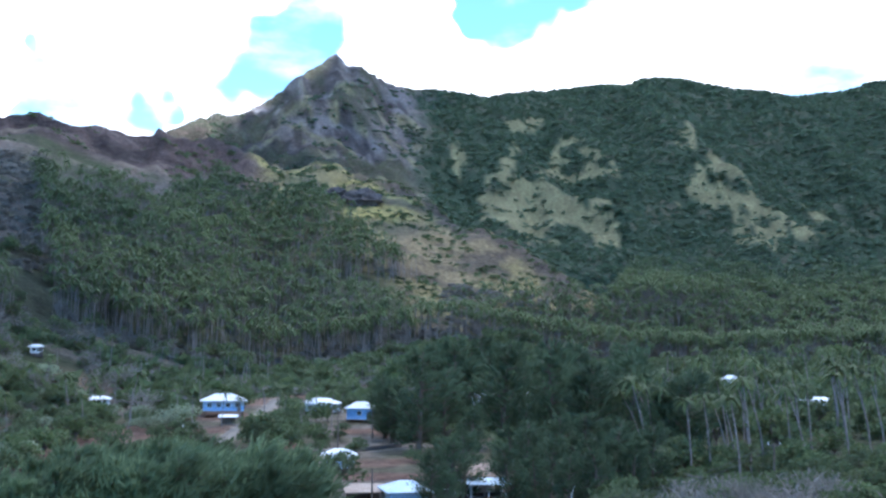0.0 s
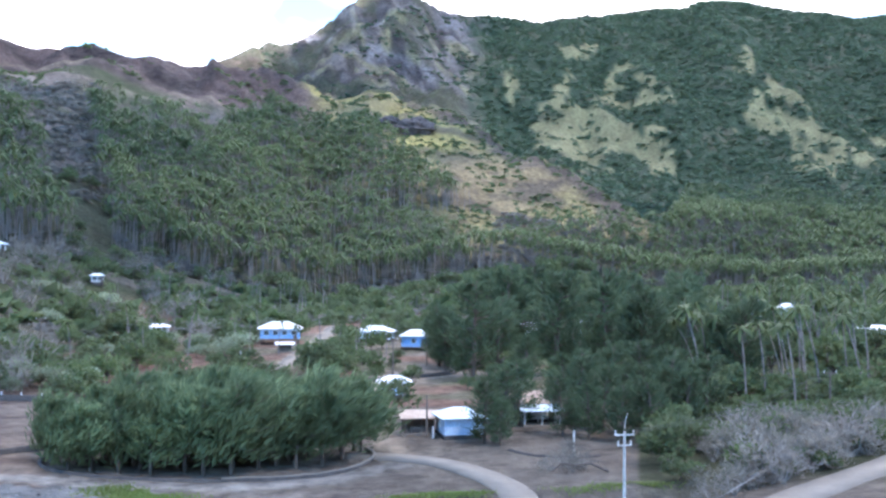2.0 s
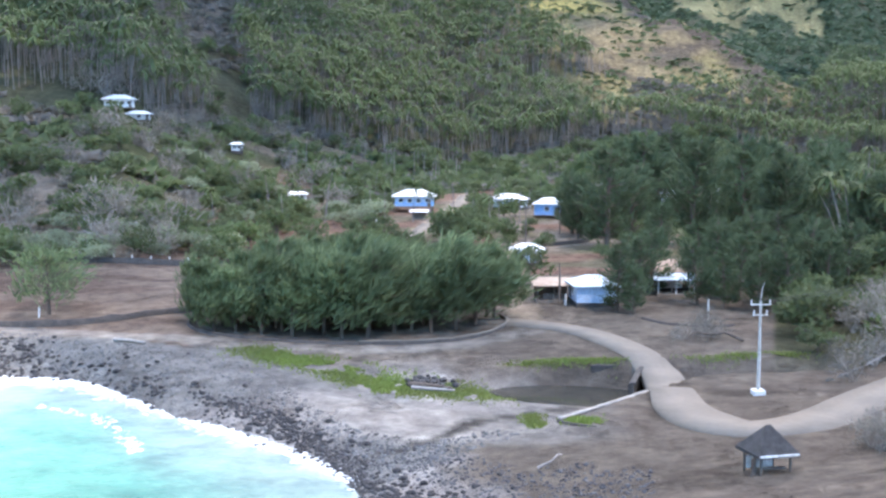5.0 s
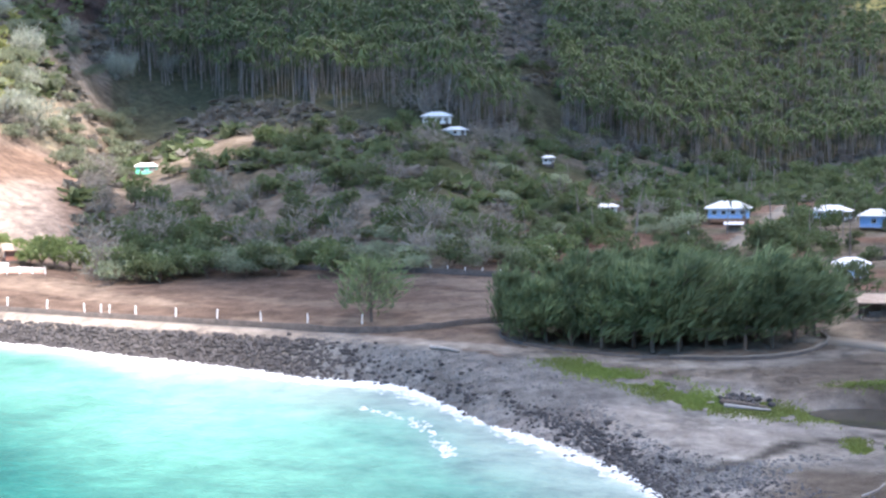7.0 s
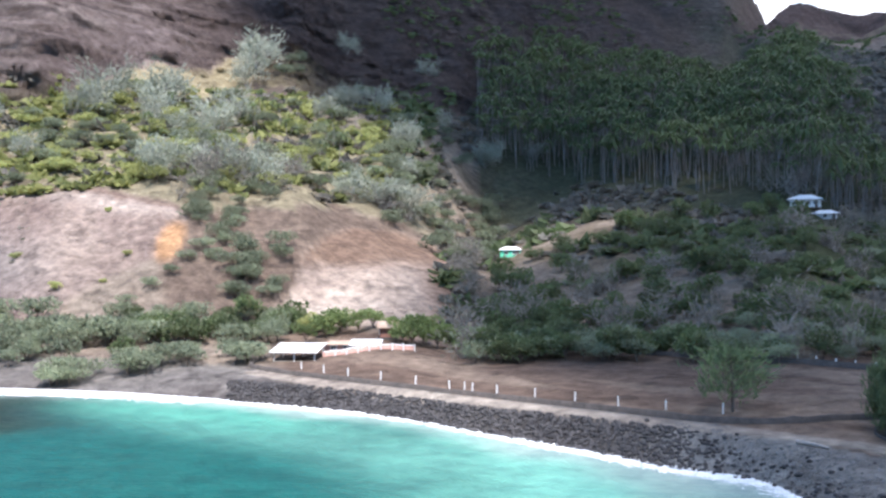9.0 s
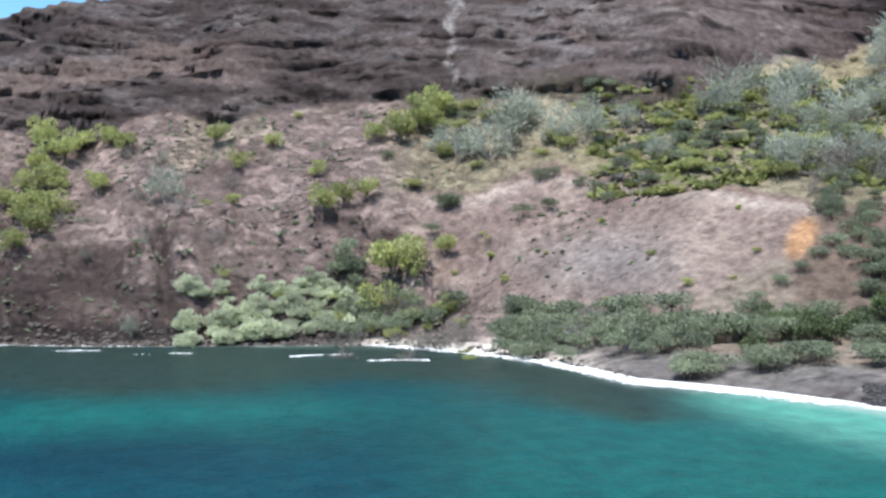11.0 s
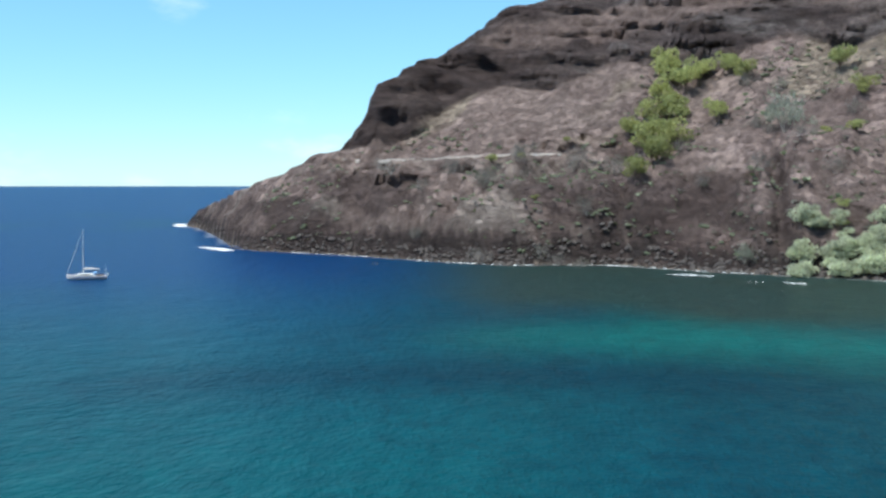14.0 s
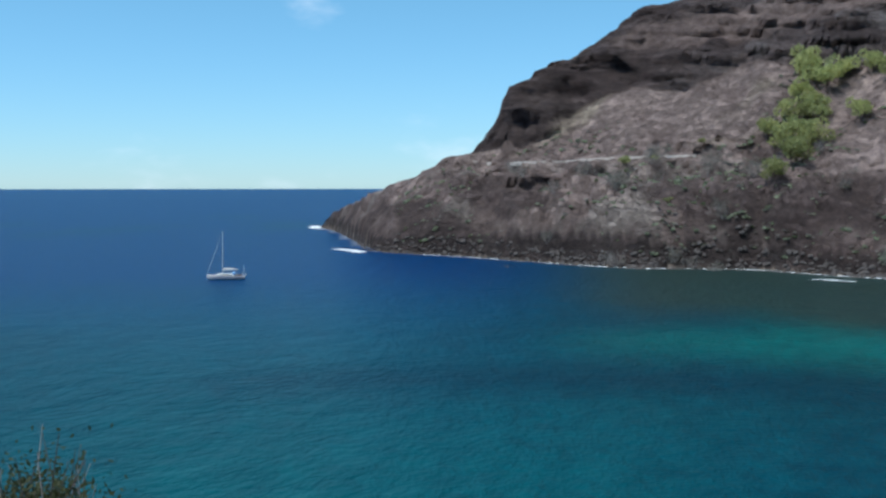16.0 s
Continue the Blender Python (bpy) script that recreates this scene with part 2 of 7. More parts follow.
RIM = [(-50, 2800, -25), (320, 2800, -25)]
LINES = [HILLOCK, KNOLL_EDGE, SHALLOWS, SHELF, SHORE, BERM, LOWER_SLOPE, HILL_FOOT, MID_SLOPE, UPPER_SLOPE, RIDGE, LEE, OUTER, RIM]
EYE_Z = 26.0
# The cliffs and the headland, fitted to the camera's view, as (bearing, distance, rise per metre from the camera)
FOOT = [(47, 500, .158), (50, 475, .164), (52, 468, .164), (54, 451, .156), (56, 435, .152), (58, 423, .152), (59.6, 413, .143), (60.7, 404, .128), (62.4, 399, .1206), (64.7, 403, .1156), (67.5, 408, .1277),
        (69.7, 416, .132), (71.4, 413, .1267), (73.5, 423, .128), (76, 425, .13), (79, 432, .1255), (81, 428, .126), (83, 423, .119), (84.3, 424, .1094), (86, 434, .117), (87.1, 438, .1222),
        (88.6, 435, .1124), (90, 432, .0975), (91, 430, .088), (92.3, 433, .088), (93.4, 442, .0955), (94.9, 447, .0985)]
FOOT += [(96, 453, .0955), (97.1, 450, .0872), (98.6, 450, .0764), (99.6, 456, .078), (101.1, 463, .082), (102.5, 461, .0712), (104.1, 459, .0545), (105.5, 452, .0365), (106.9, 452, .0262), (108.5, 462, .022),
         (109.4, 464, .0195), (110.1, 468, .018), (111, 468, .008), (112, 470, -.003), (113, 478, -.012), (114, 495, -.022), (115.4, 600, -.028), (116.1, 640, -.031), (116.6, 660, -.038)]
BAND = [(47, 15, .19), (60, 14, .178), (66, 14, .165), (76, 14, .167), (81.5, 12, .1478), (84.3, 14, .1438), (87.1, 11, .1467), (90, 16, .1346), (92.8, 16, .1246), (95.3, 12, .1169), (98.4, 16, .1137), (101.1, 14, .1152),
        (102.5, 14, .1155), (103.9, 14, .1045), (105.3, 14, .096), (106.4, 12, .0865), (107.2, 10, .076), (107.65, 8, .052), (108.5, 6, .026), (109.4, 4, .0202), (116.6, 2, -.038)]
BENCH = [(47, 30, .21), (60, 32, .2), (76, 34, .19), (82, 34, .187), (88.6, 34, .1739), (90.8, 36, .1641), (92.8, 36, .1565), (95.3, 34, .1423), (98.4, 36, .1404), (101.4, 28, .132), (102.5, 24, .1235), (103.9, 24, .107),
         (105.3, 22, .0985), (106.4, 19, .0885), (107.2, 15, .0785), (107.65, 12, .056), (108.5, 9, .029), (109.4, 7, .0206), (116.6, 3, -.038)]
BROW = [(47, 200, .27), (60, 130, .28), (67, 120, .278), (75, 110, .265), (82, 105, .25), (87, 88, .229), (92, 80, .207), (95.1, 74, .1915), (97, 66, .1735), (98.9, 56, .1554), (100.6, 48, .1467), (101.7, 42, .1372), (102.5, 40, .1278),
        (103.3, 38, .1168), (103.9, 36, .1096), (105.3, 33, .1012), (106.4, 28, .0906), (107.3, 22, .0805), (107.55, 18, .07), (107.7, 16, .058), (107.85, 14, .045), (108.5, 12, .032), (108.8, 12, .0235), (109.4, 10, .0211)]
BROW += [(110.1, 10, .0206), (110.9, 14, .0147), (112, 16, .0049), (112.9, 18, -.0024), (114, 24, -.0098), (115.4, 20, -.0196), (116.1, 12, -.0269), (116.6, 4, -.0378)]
# The dry spur before the mountain, the hollow behind it, and the mountain's skyline, fitted to the camera's view
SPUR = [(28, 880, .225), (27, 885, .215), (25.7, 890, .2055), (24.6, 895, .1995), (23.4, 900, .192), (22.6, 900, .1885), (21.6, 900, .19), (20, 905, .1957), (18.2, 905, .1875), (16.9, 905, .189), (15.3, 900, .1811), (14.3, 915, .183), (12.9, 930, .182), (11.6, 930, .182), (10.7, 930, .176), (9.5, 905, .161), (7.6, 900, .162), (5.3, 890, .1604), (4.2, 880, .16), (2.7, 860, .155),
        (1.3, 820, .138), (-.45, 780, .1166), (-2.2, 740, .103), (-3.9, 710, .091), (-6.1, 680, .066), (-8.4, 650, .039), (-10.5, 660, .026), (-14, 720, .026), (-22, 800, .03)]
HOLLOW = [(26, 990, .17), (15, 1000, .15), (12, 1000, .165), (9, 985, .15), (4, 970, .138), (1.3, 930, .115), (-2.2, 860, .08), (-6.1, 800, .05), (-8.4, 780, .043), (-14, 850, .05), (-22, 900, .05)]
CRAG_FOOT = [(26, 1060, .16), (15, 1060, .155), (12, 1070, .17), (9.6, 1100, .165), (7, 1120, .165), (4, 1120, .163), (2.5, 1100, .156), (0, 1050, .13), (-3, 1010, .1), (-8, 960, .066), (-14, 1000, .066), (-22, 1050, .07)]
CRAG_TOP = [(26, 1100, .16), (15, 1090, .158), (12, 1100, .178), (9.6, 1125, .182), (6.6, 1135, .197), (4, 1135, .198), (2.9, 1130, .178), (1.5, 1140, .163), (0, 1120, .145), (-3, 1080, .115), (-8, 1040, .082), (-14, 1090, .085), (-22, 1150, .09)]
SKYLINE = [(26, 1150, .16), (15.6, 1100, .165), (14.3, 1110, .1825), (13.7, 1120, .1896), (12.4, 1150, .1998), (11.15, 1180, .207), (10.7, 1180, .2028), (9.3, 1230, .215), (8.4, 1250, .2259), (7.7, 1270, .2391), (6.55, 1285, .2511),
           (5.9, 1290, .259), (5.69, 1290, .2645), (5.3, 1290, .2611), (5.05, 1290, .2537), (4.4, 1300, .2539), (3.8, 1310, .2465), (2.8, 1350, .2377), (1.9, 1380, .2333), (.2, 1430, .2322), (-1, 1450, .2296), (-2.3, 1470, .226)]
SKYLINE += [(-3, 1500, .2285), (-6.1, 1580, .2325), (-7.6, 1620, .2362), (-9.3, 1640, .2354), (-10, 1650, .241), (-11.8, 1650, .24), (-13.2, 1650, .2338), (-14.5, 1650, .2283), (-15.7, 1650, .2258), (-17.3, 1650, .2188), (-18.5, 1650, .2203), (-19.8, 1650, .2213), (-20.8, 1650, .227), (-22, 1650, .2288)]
GRID = np.arange(-50, 320.01, 0.2)


def on_grid(line):
    c = np.array(sorted(line), float)
    return np.interp(GRID, c[:, 0], c[:, 1]), np.interp(GRID, c[:, 0], c[:, 2])


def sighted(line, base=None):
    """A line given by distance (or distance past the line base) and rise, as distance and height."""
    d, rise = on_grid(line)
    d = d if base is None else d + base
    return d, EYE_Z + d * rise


def mixed(a, b, w):
    return a[0] + (b[0] - a[0]) * w, a[1] + (b[1] - a[1]) * w


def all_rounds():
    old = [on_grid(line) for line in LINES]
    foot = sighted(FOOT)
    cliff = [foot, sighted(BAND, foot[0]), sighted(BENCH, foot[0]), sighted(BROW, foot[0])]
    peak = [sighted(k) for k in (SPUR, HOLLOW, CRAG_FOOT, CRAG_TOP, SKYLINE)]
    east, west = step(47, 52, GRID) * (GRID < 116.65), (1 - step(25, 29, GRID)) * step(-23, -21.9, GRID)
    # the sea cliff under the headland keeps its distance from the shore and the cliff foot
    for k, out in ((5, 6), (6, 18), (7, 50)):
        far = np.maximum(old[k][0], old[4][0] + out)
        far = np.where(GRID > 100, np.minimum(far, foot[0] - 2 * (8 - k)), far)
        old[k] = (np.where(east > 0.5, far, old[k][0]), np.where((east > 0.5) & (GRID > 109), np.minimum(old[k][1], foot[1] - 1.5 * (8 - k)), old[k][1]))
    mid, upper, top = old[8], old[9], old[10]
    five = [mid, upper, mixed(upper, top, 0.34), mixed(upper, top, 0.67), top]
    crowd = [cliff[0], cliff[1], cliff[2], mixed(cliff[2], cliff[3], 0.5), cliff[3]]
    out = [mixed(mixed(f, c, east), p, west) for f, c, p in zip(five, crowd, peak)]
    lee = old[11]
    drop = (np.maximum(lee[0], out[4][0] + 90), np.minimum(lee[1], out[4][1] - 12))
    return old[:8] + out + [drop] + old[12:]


SKY_FIX = np.zeros_like(GRID)


def bearing(x, y):
    a = np.degrees(np.arctan2(-x, y))
    return np.where(a < -50, a + 360, a)


def line_at(k, az):
    """Distance and height of line k at the bearings az."""
    return np.interp(az, GRID, ROUNDS[k][0]), np.interp(az, GRID, ROUNDS[k][1])


def bare_height(az, r):
    """Height by the fitted lines alone."""
    pr, pz = np.zeros_like(az), np.full_like(az, 24.2)
    z = pz.copy()
    for k in range(len(ROUNDS)):
        nr, nz = line_at(k, az)
        nr = np.maximum(nr, pr + 0.5)
        inside = (r >= pr) & (r < nr)
        z = np.where(inside, pz + (nz - pz) * (r - pr) / (nr - pr), z)
        pr, pz = nr, nz
    return np.where(r >= pr, pz, z)


def inside(poly, a, b):
    """True where the points (a, b) lie in the polygon."""
    hit = np.zeros(len(a), bool)
    for (x0, y0), (x1, y1) in zip(poly, poly[1:] + poly[:1]):
        if y0 != y1:
            hit ^= ((y0 > b) != (y1 > b)) & (a < (x1 - x0) * (b - y0) / (y1 - y0) + x0)
    return hit


def ridge_line(path, x, y):
    """Distance to a line of (bearing, distance) points."""
    best = np.full_like(x, 1e9)
    pts = [polar(*p) for p in path]
    for (ax, ay), (bx, by) in zip(pts, pts[1:]):
        dx, dy = bx - ax, by - ay
        t = np.clip(((x - ax) * dx + (y - ay) * dy) / (dx * dx + dy * dy), 0, 1)
        best = np.minimum(best, np.hypot(x - ax - t * dx, y - ay - t * dy))
    return best


def pond_dip(x, y):
    """The creek mouth: a pool seaward of the bridge and a ditch behind it."""
    d = ((x + 4.5) / 8.0) ** 2 + ((y - 115) / 4.6) ** 2
    u = np.clip((x - 2) / 40, 0, 1)
    ditch = np.exp(-((y - (118 + 7 * u)) / 2.4) ** 2) * step(0, 3, x) * (1 - step(24, 32, x))
    return 3.3 * np.exp(-d ** 2) + 2.2 * ditch


def cliff_edge(x, y, az, r):
    """Distance behind the foot of the dark cliff, whose line runs up and down over fans of scree."""
    foot, _ = line_at(8, az)
    return r - foot - 5 * (fbm(x / 9, y / 9, 3, 23) - 0.5)


def polar(az, r):
    return -r * math.sin(radians(az)), r * math.cos(radians(az))


def ground(x, y):
    x, y = np.asarray(x, float), np.asarray(y, float)
    az, r = bearing(x, y), np.hypot(x, y)
    soft = 0.015 - 0.0125 * step(52, 62, az) * (r > 330)
    z = (bare_height(az, r * (1 - soft)) + 2 * bare_height(az, r) + bare_height(az, r * (1 + soft))) / 4
    # gullies that run down the slopes, and roughness that grows with height and distance
    clear = step(55, 130, r)
    up = step(5, 40, z) * clear
    far = step(560, 1100, r)
    east = step(52, 64, az)
    gully = ridged(az / (5.5 - 1.5 * far) + 0.6 * fbm(x / 90, y / 90, 3, 5), r / 420, 3, 11) - 0.55
    rough = fbm(x / 34, y / 34, 4, 21) - 0.5
    fine = fbm(x / 7, y / 7, 3, 31) - 0.5
    crag = ridged(x / 26 + 0.4 * rough, y / 26, 4, 41) - 0.5
    rel = cliff_edge(x, y, az, r)
    wall = step(0, 4, rel) * east * (r < 1000)
    cliff = np.maximum(step(60, 110, z) * step(24, 40, az) * (1 - far) * clear * (1 - east), wall)
    low_rock = clear * step(62, 78, az) * step(2, 9, z) * (1 - step(30, 46, z + 22 * rough)) * (1 - wall)
    nose = 1 - 0.75 * step(108.5, 112.5, az)
    z = z + up * (gully * (7 + 26 * far) + rough * (7 + 14 * far)) * (1 - 0.8 * east) + step(4, 12, z) * fine * (0.25 + 1.35 * clear) * (1 - 0.6 * east)
    z = z + nose * (cliff * (crag * (14 - 7 * east) + east * fine * 3) + low_rock * (crag * 11 + fine * 4.5 + 6 * (ridged(x / 11, y / 11, 3, 47) - 0.5)) + east * up * (1 - wall) * (1 - low_rock) * (2.2 * rough + 1.0 * crag))
    # beds of rock that stand out as ledges
    ledge = 5.5
    q = (z + 9 * rough + 5 * crag + 0.03 * x + 0.05 * y) / (ledge * (0.7 + 0.8 * fbm(x / 160, y / 160, 2, 73)))
    z = z + np.maximum(cliff * (1 - 0.35 * east), 0.8 * low_rock * nose) * ledge * 0.7 * (0.35 + 1.1 * fbm(x / 22, y / 22, 2, 74)) * (step(0.3, 0.7, q - np.floor(q)) - (q - np.floor(q)))
    z = z + np.where(z > 0, 0.12, 0.02) * (fbm(x / 3, y / 3, 3, 51) - 0.5) * step(20, 60, r)
    # the dark gully and the rocky ribs of the headland
    z = z - 7 * np.exp(-((az - 87.3 - 0.02 * (z - 20)) / 0.45) ** 2) * step(4, 12, z) * (1 - step(34, 42, z)) * (r > 300) * (r < 420)
    # the low sand seaward of the creek wall
    left = (x - 2) * -0.803 + (y - 107.4) * 0.598
    low = step(0.2, 1.4, left) * step(93, 99, y) * (1 - step(113, 120, y)) * step(-34, -24, x)
    z = z + (np.minimum(z, 1.25) - z) * low
    # broken rock on the high ridge and the peak, and the spurs of the green slope
    high = step(790, 860, r) * (1 - step(1500, 1600, r)) * step(1.5, 3.5, az) * (1 - step(26, 32, az))
    z = z + 9 * high * (0.3 - np.abs(2 * fbm(x / 42, y / 42, 4, 57) - 1) * 2.2)
    tor = step(1010, 1080, r) * (1 - step(1380, 1440, r)) * step(1.0, 3.0, az) * (1 - step(13, 15, az))
    z = z + tor * (26 * (ridged(x / 60 + 0.5 * rough, y / 60, 4, 58) - 0.5) + 10 * (ridged(x / 17, y / 17, 3, 59) - 0.5))
    scar = step(-150, -60, r - line_at(8, az)[0]) * (1 - step(0, 60, r - line_at(8, az)[0])) * step(7.5, 10, az) * (1 - step(25, 28, az)) * (r > 600)
    z = z + scar * 16 * (ridged(x / 48 + 0.4 * rough, y / 48, 4, 60) - 0.55)
    for path, tall, wide in SPURS:
        z = z + tall * np.exp(-ridge_line(path, x, y) / wide) * (r > 850)
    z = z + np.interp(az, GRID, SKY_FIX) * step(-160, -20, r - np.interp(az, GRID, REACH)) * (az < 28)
    return z - pond_dip(x, y)


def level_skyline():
    """Shift the broken skyline until it meets its line as the camera sees it."""
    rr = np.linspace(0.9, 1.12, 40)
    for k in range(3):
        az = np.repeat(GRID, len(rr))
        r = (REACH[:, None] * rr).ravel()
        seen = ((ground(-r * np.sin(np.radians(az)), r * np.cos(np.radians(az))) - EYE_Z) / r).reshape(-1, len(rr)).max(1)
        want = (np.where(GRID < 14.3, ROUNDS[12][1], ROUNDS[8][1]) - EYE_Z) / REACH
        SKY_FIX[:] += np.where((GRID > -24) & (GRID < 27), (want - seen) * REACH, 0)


# spurs of the green slope: line of (bearing, distance), height, width
SPURS = [([(-4.4, 1427), (-3.7, 1319), (-3.8, 1210), (-4.3, 1152), (-5.7, 1093), (-7.3, 1070), (-9.1, 1050)], 24, 42), ([(-5.7, 1308), (-6.6, 1280), (-7.6, 1230), (-8.8, 1162), (-9.8, 1102)], 22, 38),
         ([(-12.2, 1297), (-13.4, 1224), (-14.7, 1181), (-15.8, 1150), (-17.3, 1100), (-19, 1050)], 26, 42), ([(-10, 1600), (-10.4, 1430), (-11.2, 1268), (-11.4, 1150)], 22, 50), ([(-16, 1560), (-18, 1400), (-20, 1250)], 24, 55), ([(-1.5, 1430), (-.6, 1300), (-.4, 1180)], 20, 45)]
# patches of dry grass on their sunny sides, traced in the camera's view: polygons of (bearing, distance)
DRY = [[(-1.6, 1092), (-2.6, 1119), (-3.7, 1218), (-3.6, 1126), (-4.15, 1156), (-5, 1128), (-6.1, 1085), (-7.3, 1076), (-8.5, 1079), (-9.1, 1046), (-8.8, 1010), (-7.8, 982), (-6.7, 1040), (-5.4, 962), (-4.2, 951), (-3.3, 1005), (-2.2, 1017)],
       [(-3.1, 1302), (-5, 1345), (-4.9, 1298), (-4, 1287), (-3.2, 1271)], [(-5, 1158), (-5.7, 1270), (-6.4, 1281), (-7.4, 1239), (-8.3, 1182), (-8.9, 1135), (-7.8, 1164), (-6.7, 1169), (-5.7, 1172)],
       [(-11.4, 1119), (-12.4, 1161), (-12.8, 1207), (-13.5, 1232), (-14.5, 1222), (-15, 1172), (-16, 1156), (-16.5, 1127), (-17, 1108), (-16.3, 1017), (-14.4, 1034), (-14.1, 1097), (-14.4, 1128), (-13.1, 1140)],
       [(-11.6, 1252), (-12.3, 1296), (-13, 1284), (-12.6, 1239)], [(-17, 1115), (-18.1, 1138), (-19, 1080), (-17.3, 1056)], [(-17.6, 1189), (-18.4, 1182), (-18.9, 1157), (-18.1, 1167)], [(-0.2, 1150), (-0.6, 1200), (-1, 1180), (-.8, 1130)]]


def dry_grass(x, y, az, r):
    wob = fbm(x / 26, y / 26, 4, 62) - 0.5
    hit = np.zeros(len(x), bool)
    for patch in DRY:
        hit |= inside(patch, az + 0.7 * wob, r + 60 * (fbm(x / 22 + 9, y / 22, 4, 63) - 0.5))
    return hit & (fbm(x / 13, y / 13, 3, 64) > 0.4)


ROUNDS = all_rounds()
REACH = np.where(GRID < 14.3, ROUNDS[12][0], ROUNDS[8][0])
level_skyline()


def ground1(x, y):
    return float(ground(np.array([x]), np.array([y]))[0])


PATHS = [[(-166, 128.6), (-140, 128.6), (-111, 128.4), (-88, 128.4), (-74, 128), (-62, 127), (-48.5, 125.6), (-38, 125.4), (-28, 126.5), (-18, 131), (-12, 138)],
         [(-34, 205), (-41, 217), (-44.8, 228), (-45.4, 246), (-46.4, 274), (-47, 300), (-47.5, 318), (-49.5, 352), (-51, 380)],
         [(-24, 212), (-14, 226), (-4, 238)], [(-12, 143), (-16, 165), (-20, 190), (-24, 212)],
         [(-112, 292), (-104, 300), (-92, 312), (-82, 330)]]


PATHS.append([(-19, 146), (-12.5, 143), (-6.1, 138.4), (-0.5, 129), (3.2, 118), (4.2, 108), (5.2, 99), (9, 92.6), (14.9, 93.6), (21.4, 101.7), (31, 113), (43, 124.5), (58, 140)])


def near_path(x, y, pick=None):
    """Distance to the nearest dirt track."""
    best = np.full_like(x, 1e9)
    for k, path in enumerate(PATHS):
        if pick is not None and k not in pick:
            continue
        for (ax, ay), (bx, by) in zip(path, path[1:]):
            dx, dy = bx - ax, by - ay
            t = np.clip(((x - ax) * dx + (y - ay) * dy) / (dx * dx + dy * dy), 0, 1)
            best = np.minimum(best, np.hypot(x - ax - t * dx, y - ay - t * dy))
    return best

# ---- materials ----
def shader(name, rough=0.8, metal=0.0, spec=0.3):
    m = bpy.data.materials.new(name)
    m.use_nodes = True
    n, l = m.node_tree.nodes, m.node_tree.links
    b = n["Principled BSDF"]
    b.inputs["Roughness"].default_value, b.inputs["Metallic"].default_value = rough, metal
    b.inputs["Specular IOR Level"].default_value = spec
    return m, n, l, b


def node(n, kind, **values):
    made = n.new(kind)
    for key, value in values.items():
        made.inputs[key].default_value = value
    return made


def blend(n, l, a, b, fac, mode="MIX"):
    """A colour mix of a and b (colours or sockets)."""
    mix = n.new("ShaderNodeMix")
    mix.data_type, mix.blend_type = "RGBA", mode
    for socket, value in ((mix.inputs[6], a), (mix.inputs[7], b), (mix.inputs[0], fac)):
        if isinstance(value, bpy.types.NodeSocket):
            l.new(value, socket)
        elif isinstance(value, tuple):
            socket.default_value = (*value[:3], 1)
        else:
            socket.default_value = value
    return mix.outputs[2]


def noise_of(n, l, scale, detail=4.0, rough=0.55, lo=0.35, hi=0.65):
    """World-space noise, stretched to 0..1."""
    geo = n.new("ShaderNodeNewGeometry")
    tex = node(n, "ShaderNodeTexNoise", Scale=scale, Detail=detail, Roughness=rough)
    l.new(geo.outputs["Position"], tex.inputs["Vector"])
    rng = node(n, "ShaderNodeMapRange")
    rng.inputs["From Min"].default_value, rng.inputs["From Max"].default_value = lo, hi
    l.new(tex.outputs[0], rng.inputs["Value"])
    return rng.outputs[0]


def bump(n, l, b, height, strength, distance):
    bp = node(n, "ShaderNodeBump", Strength=strength, Distance=distance)
    l.new(height, bp.inputs["Height"])
    l.new(bp.outputs[0], b.inputs["Normal"])


def surface(name, one, two, scale, rough=0.8, fine=None, depth=0.02, metal=0.0, spec=0.3, grain=(0.72, 1.15)):
    """A plain worn surface: two tones mixed by noise at two scales, with fine relief."""
    m, n, l, b = shader(name, rough, metal, spec)
    big = noise_of(n, l, scale)
    small = noise_of(n, l, fine or scale * 9, 5.0)
    col = blend(n, l, one, two, big)
    dark = blend(n, l, (grain[0],) * 3, (grain[1],) * 3, small)
    l.new(blend(n, l, col, dark, 1.0, "MULTIPLY"), b.inputs["Base Color"])
    bump(n, l, b, small, 0.5, depth)
    return m


def leafy(name, one, two, three, rough=0.6):
    """Leaves: three tones by clump and by place."""
    m, n, l, b = shader(name, rough, 0.0, 0.2)
    geo = n.new("ShaderNodeNewGeometry")
    info = n.new("ShaderNodeObjectInfo")
    big = noise_of(n, l, 0.09, 3.0)
    col = blend(n, l, one, two, geo.outputs["Random Per Island"])
    col = blend(n, l, col, three, big)
    shade = node(n, "ShaderNodeMapRange")
    shade.inputs["To Min"].default_value, shade.inputs["To Max"].default_value = 0.75, 1.25
    l.new(info.outputs["Random"], shade.inputs["Value"])
    tint = node(n, "ShaderNodeHueSaturation")
    l.new(shade.outputs[0], tint.inputs["Value"])
    l.new(col, tint.inputs["Color"])
    l.new(tint.outputs[0], b.inputs["Base Color"])
    thin = n.new("ShaderNodeBsdfTranslucent")
    l.new(tint.outputs[0], thin.inputs["Color"])
    both = n.new("ShaderNodeMixShader")
    both.inputs[0].default_value = 0.45
    l.new(b.outputs[0], both.inputs[1])
    l.new(thin.outputs[0], both.inputs[2])
    l.new(both.outputs[0], n["Material Output"].inputs["Surface"])
    return m


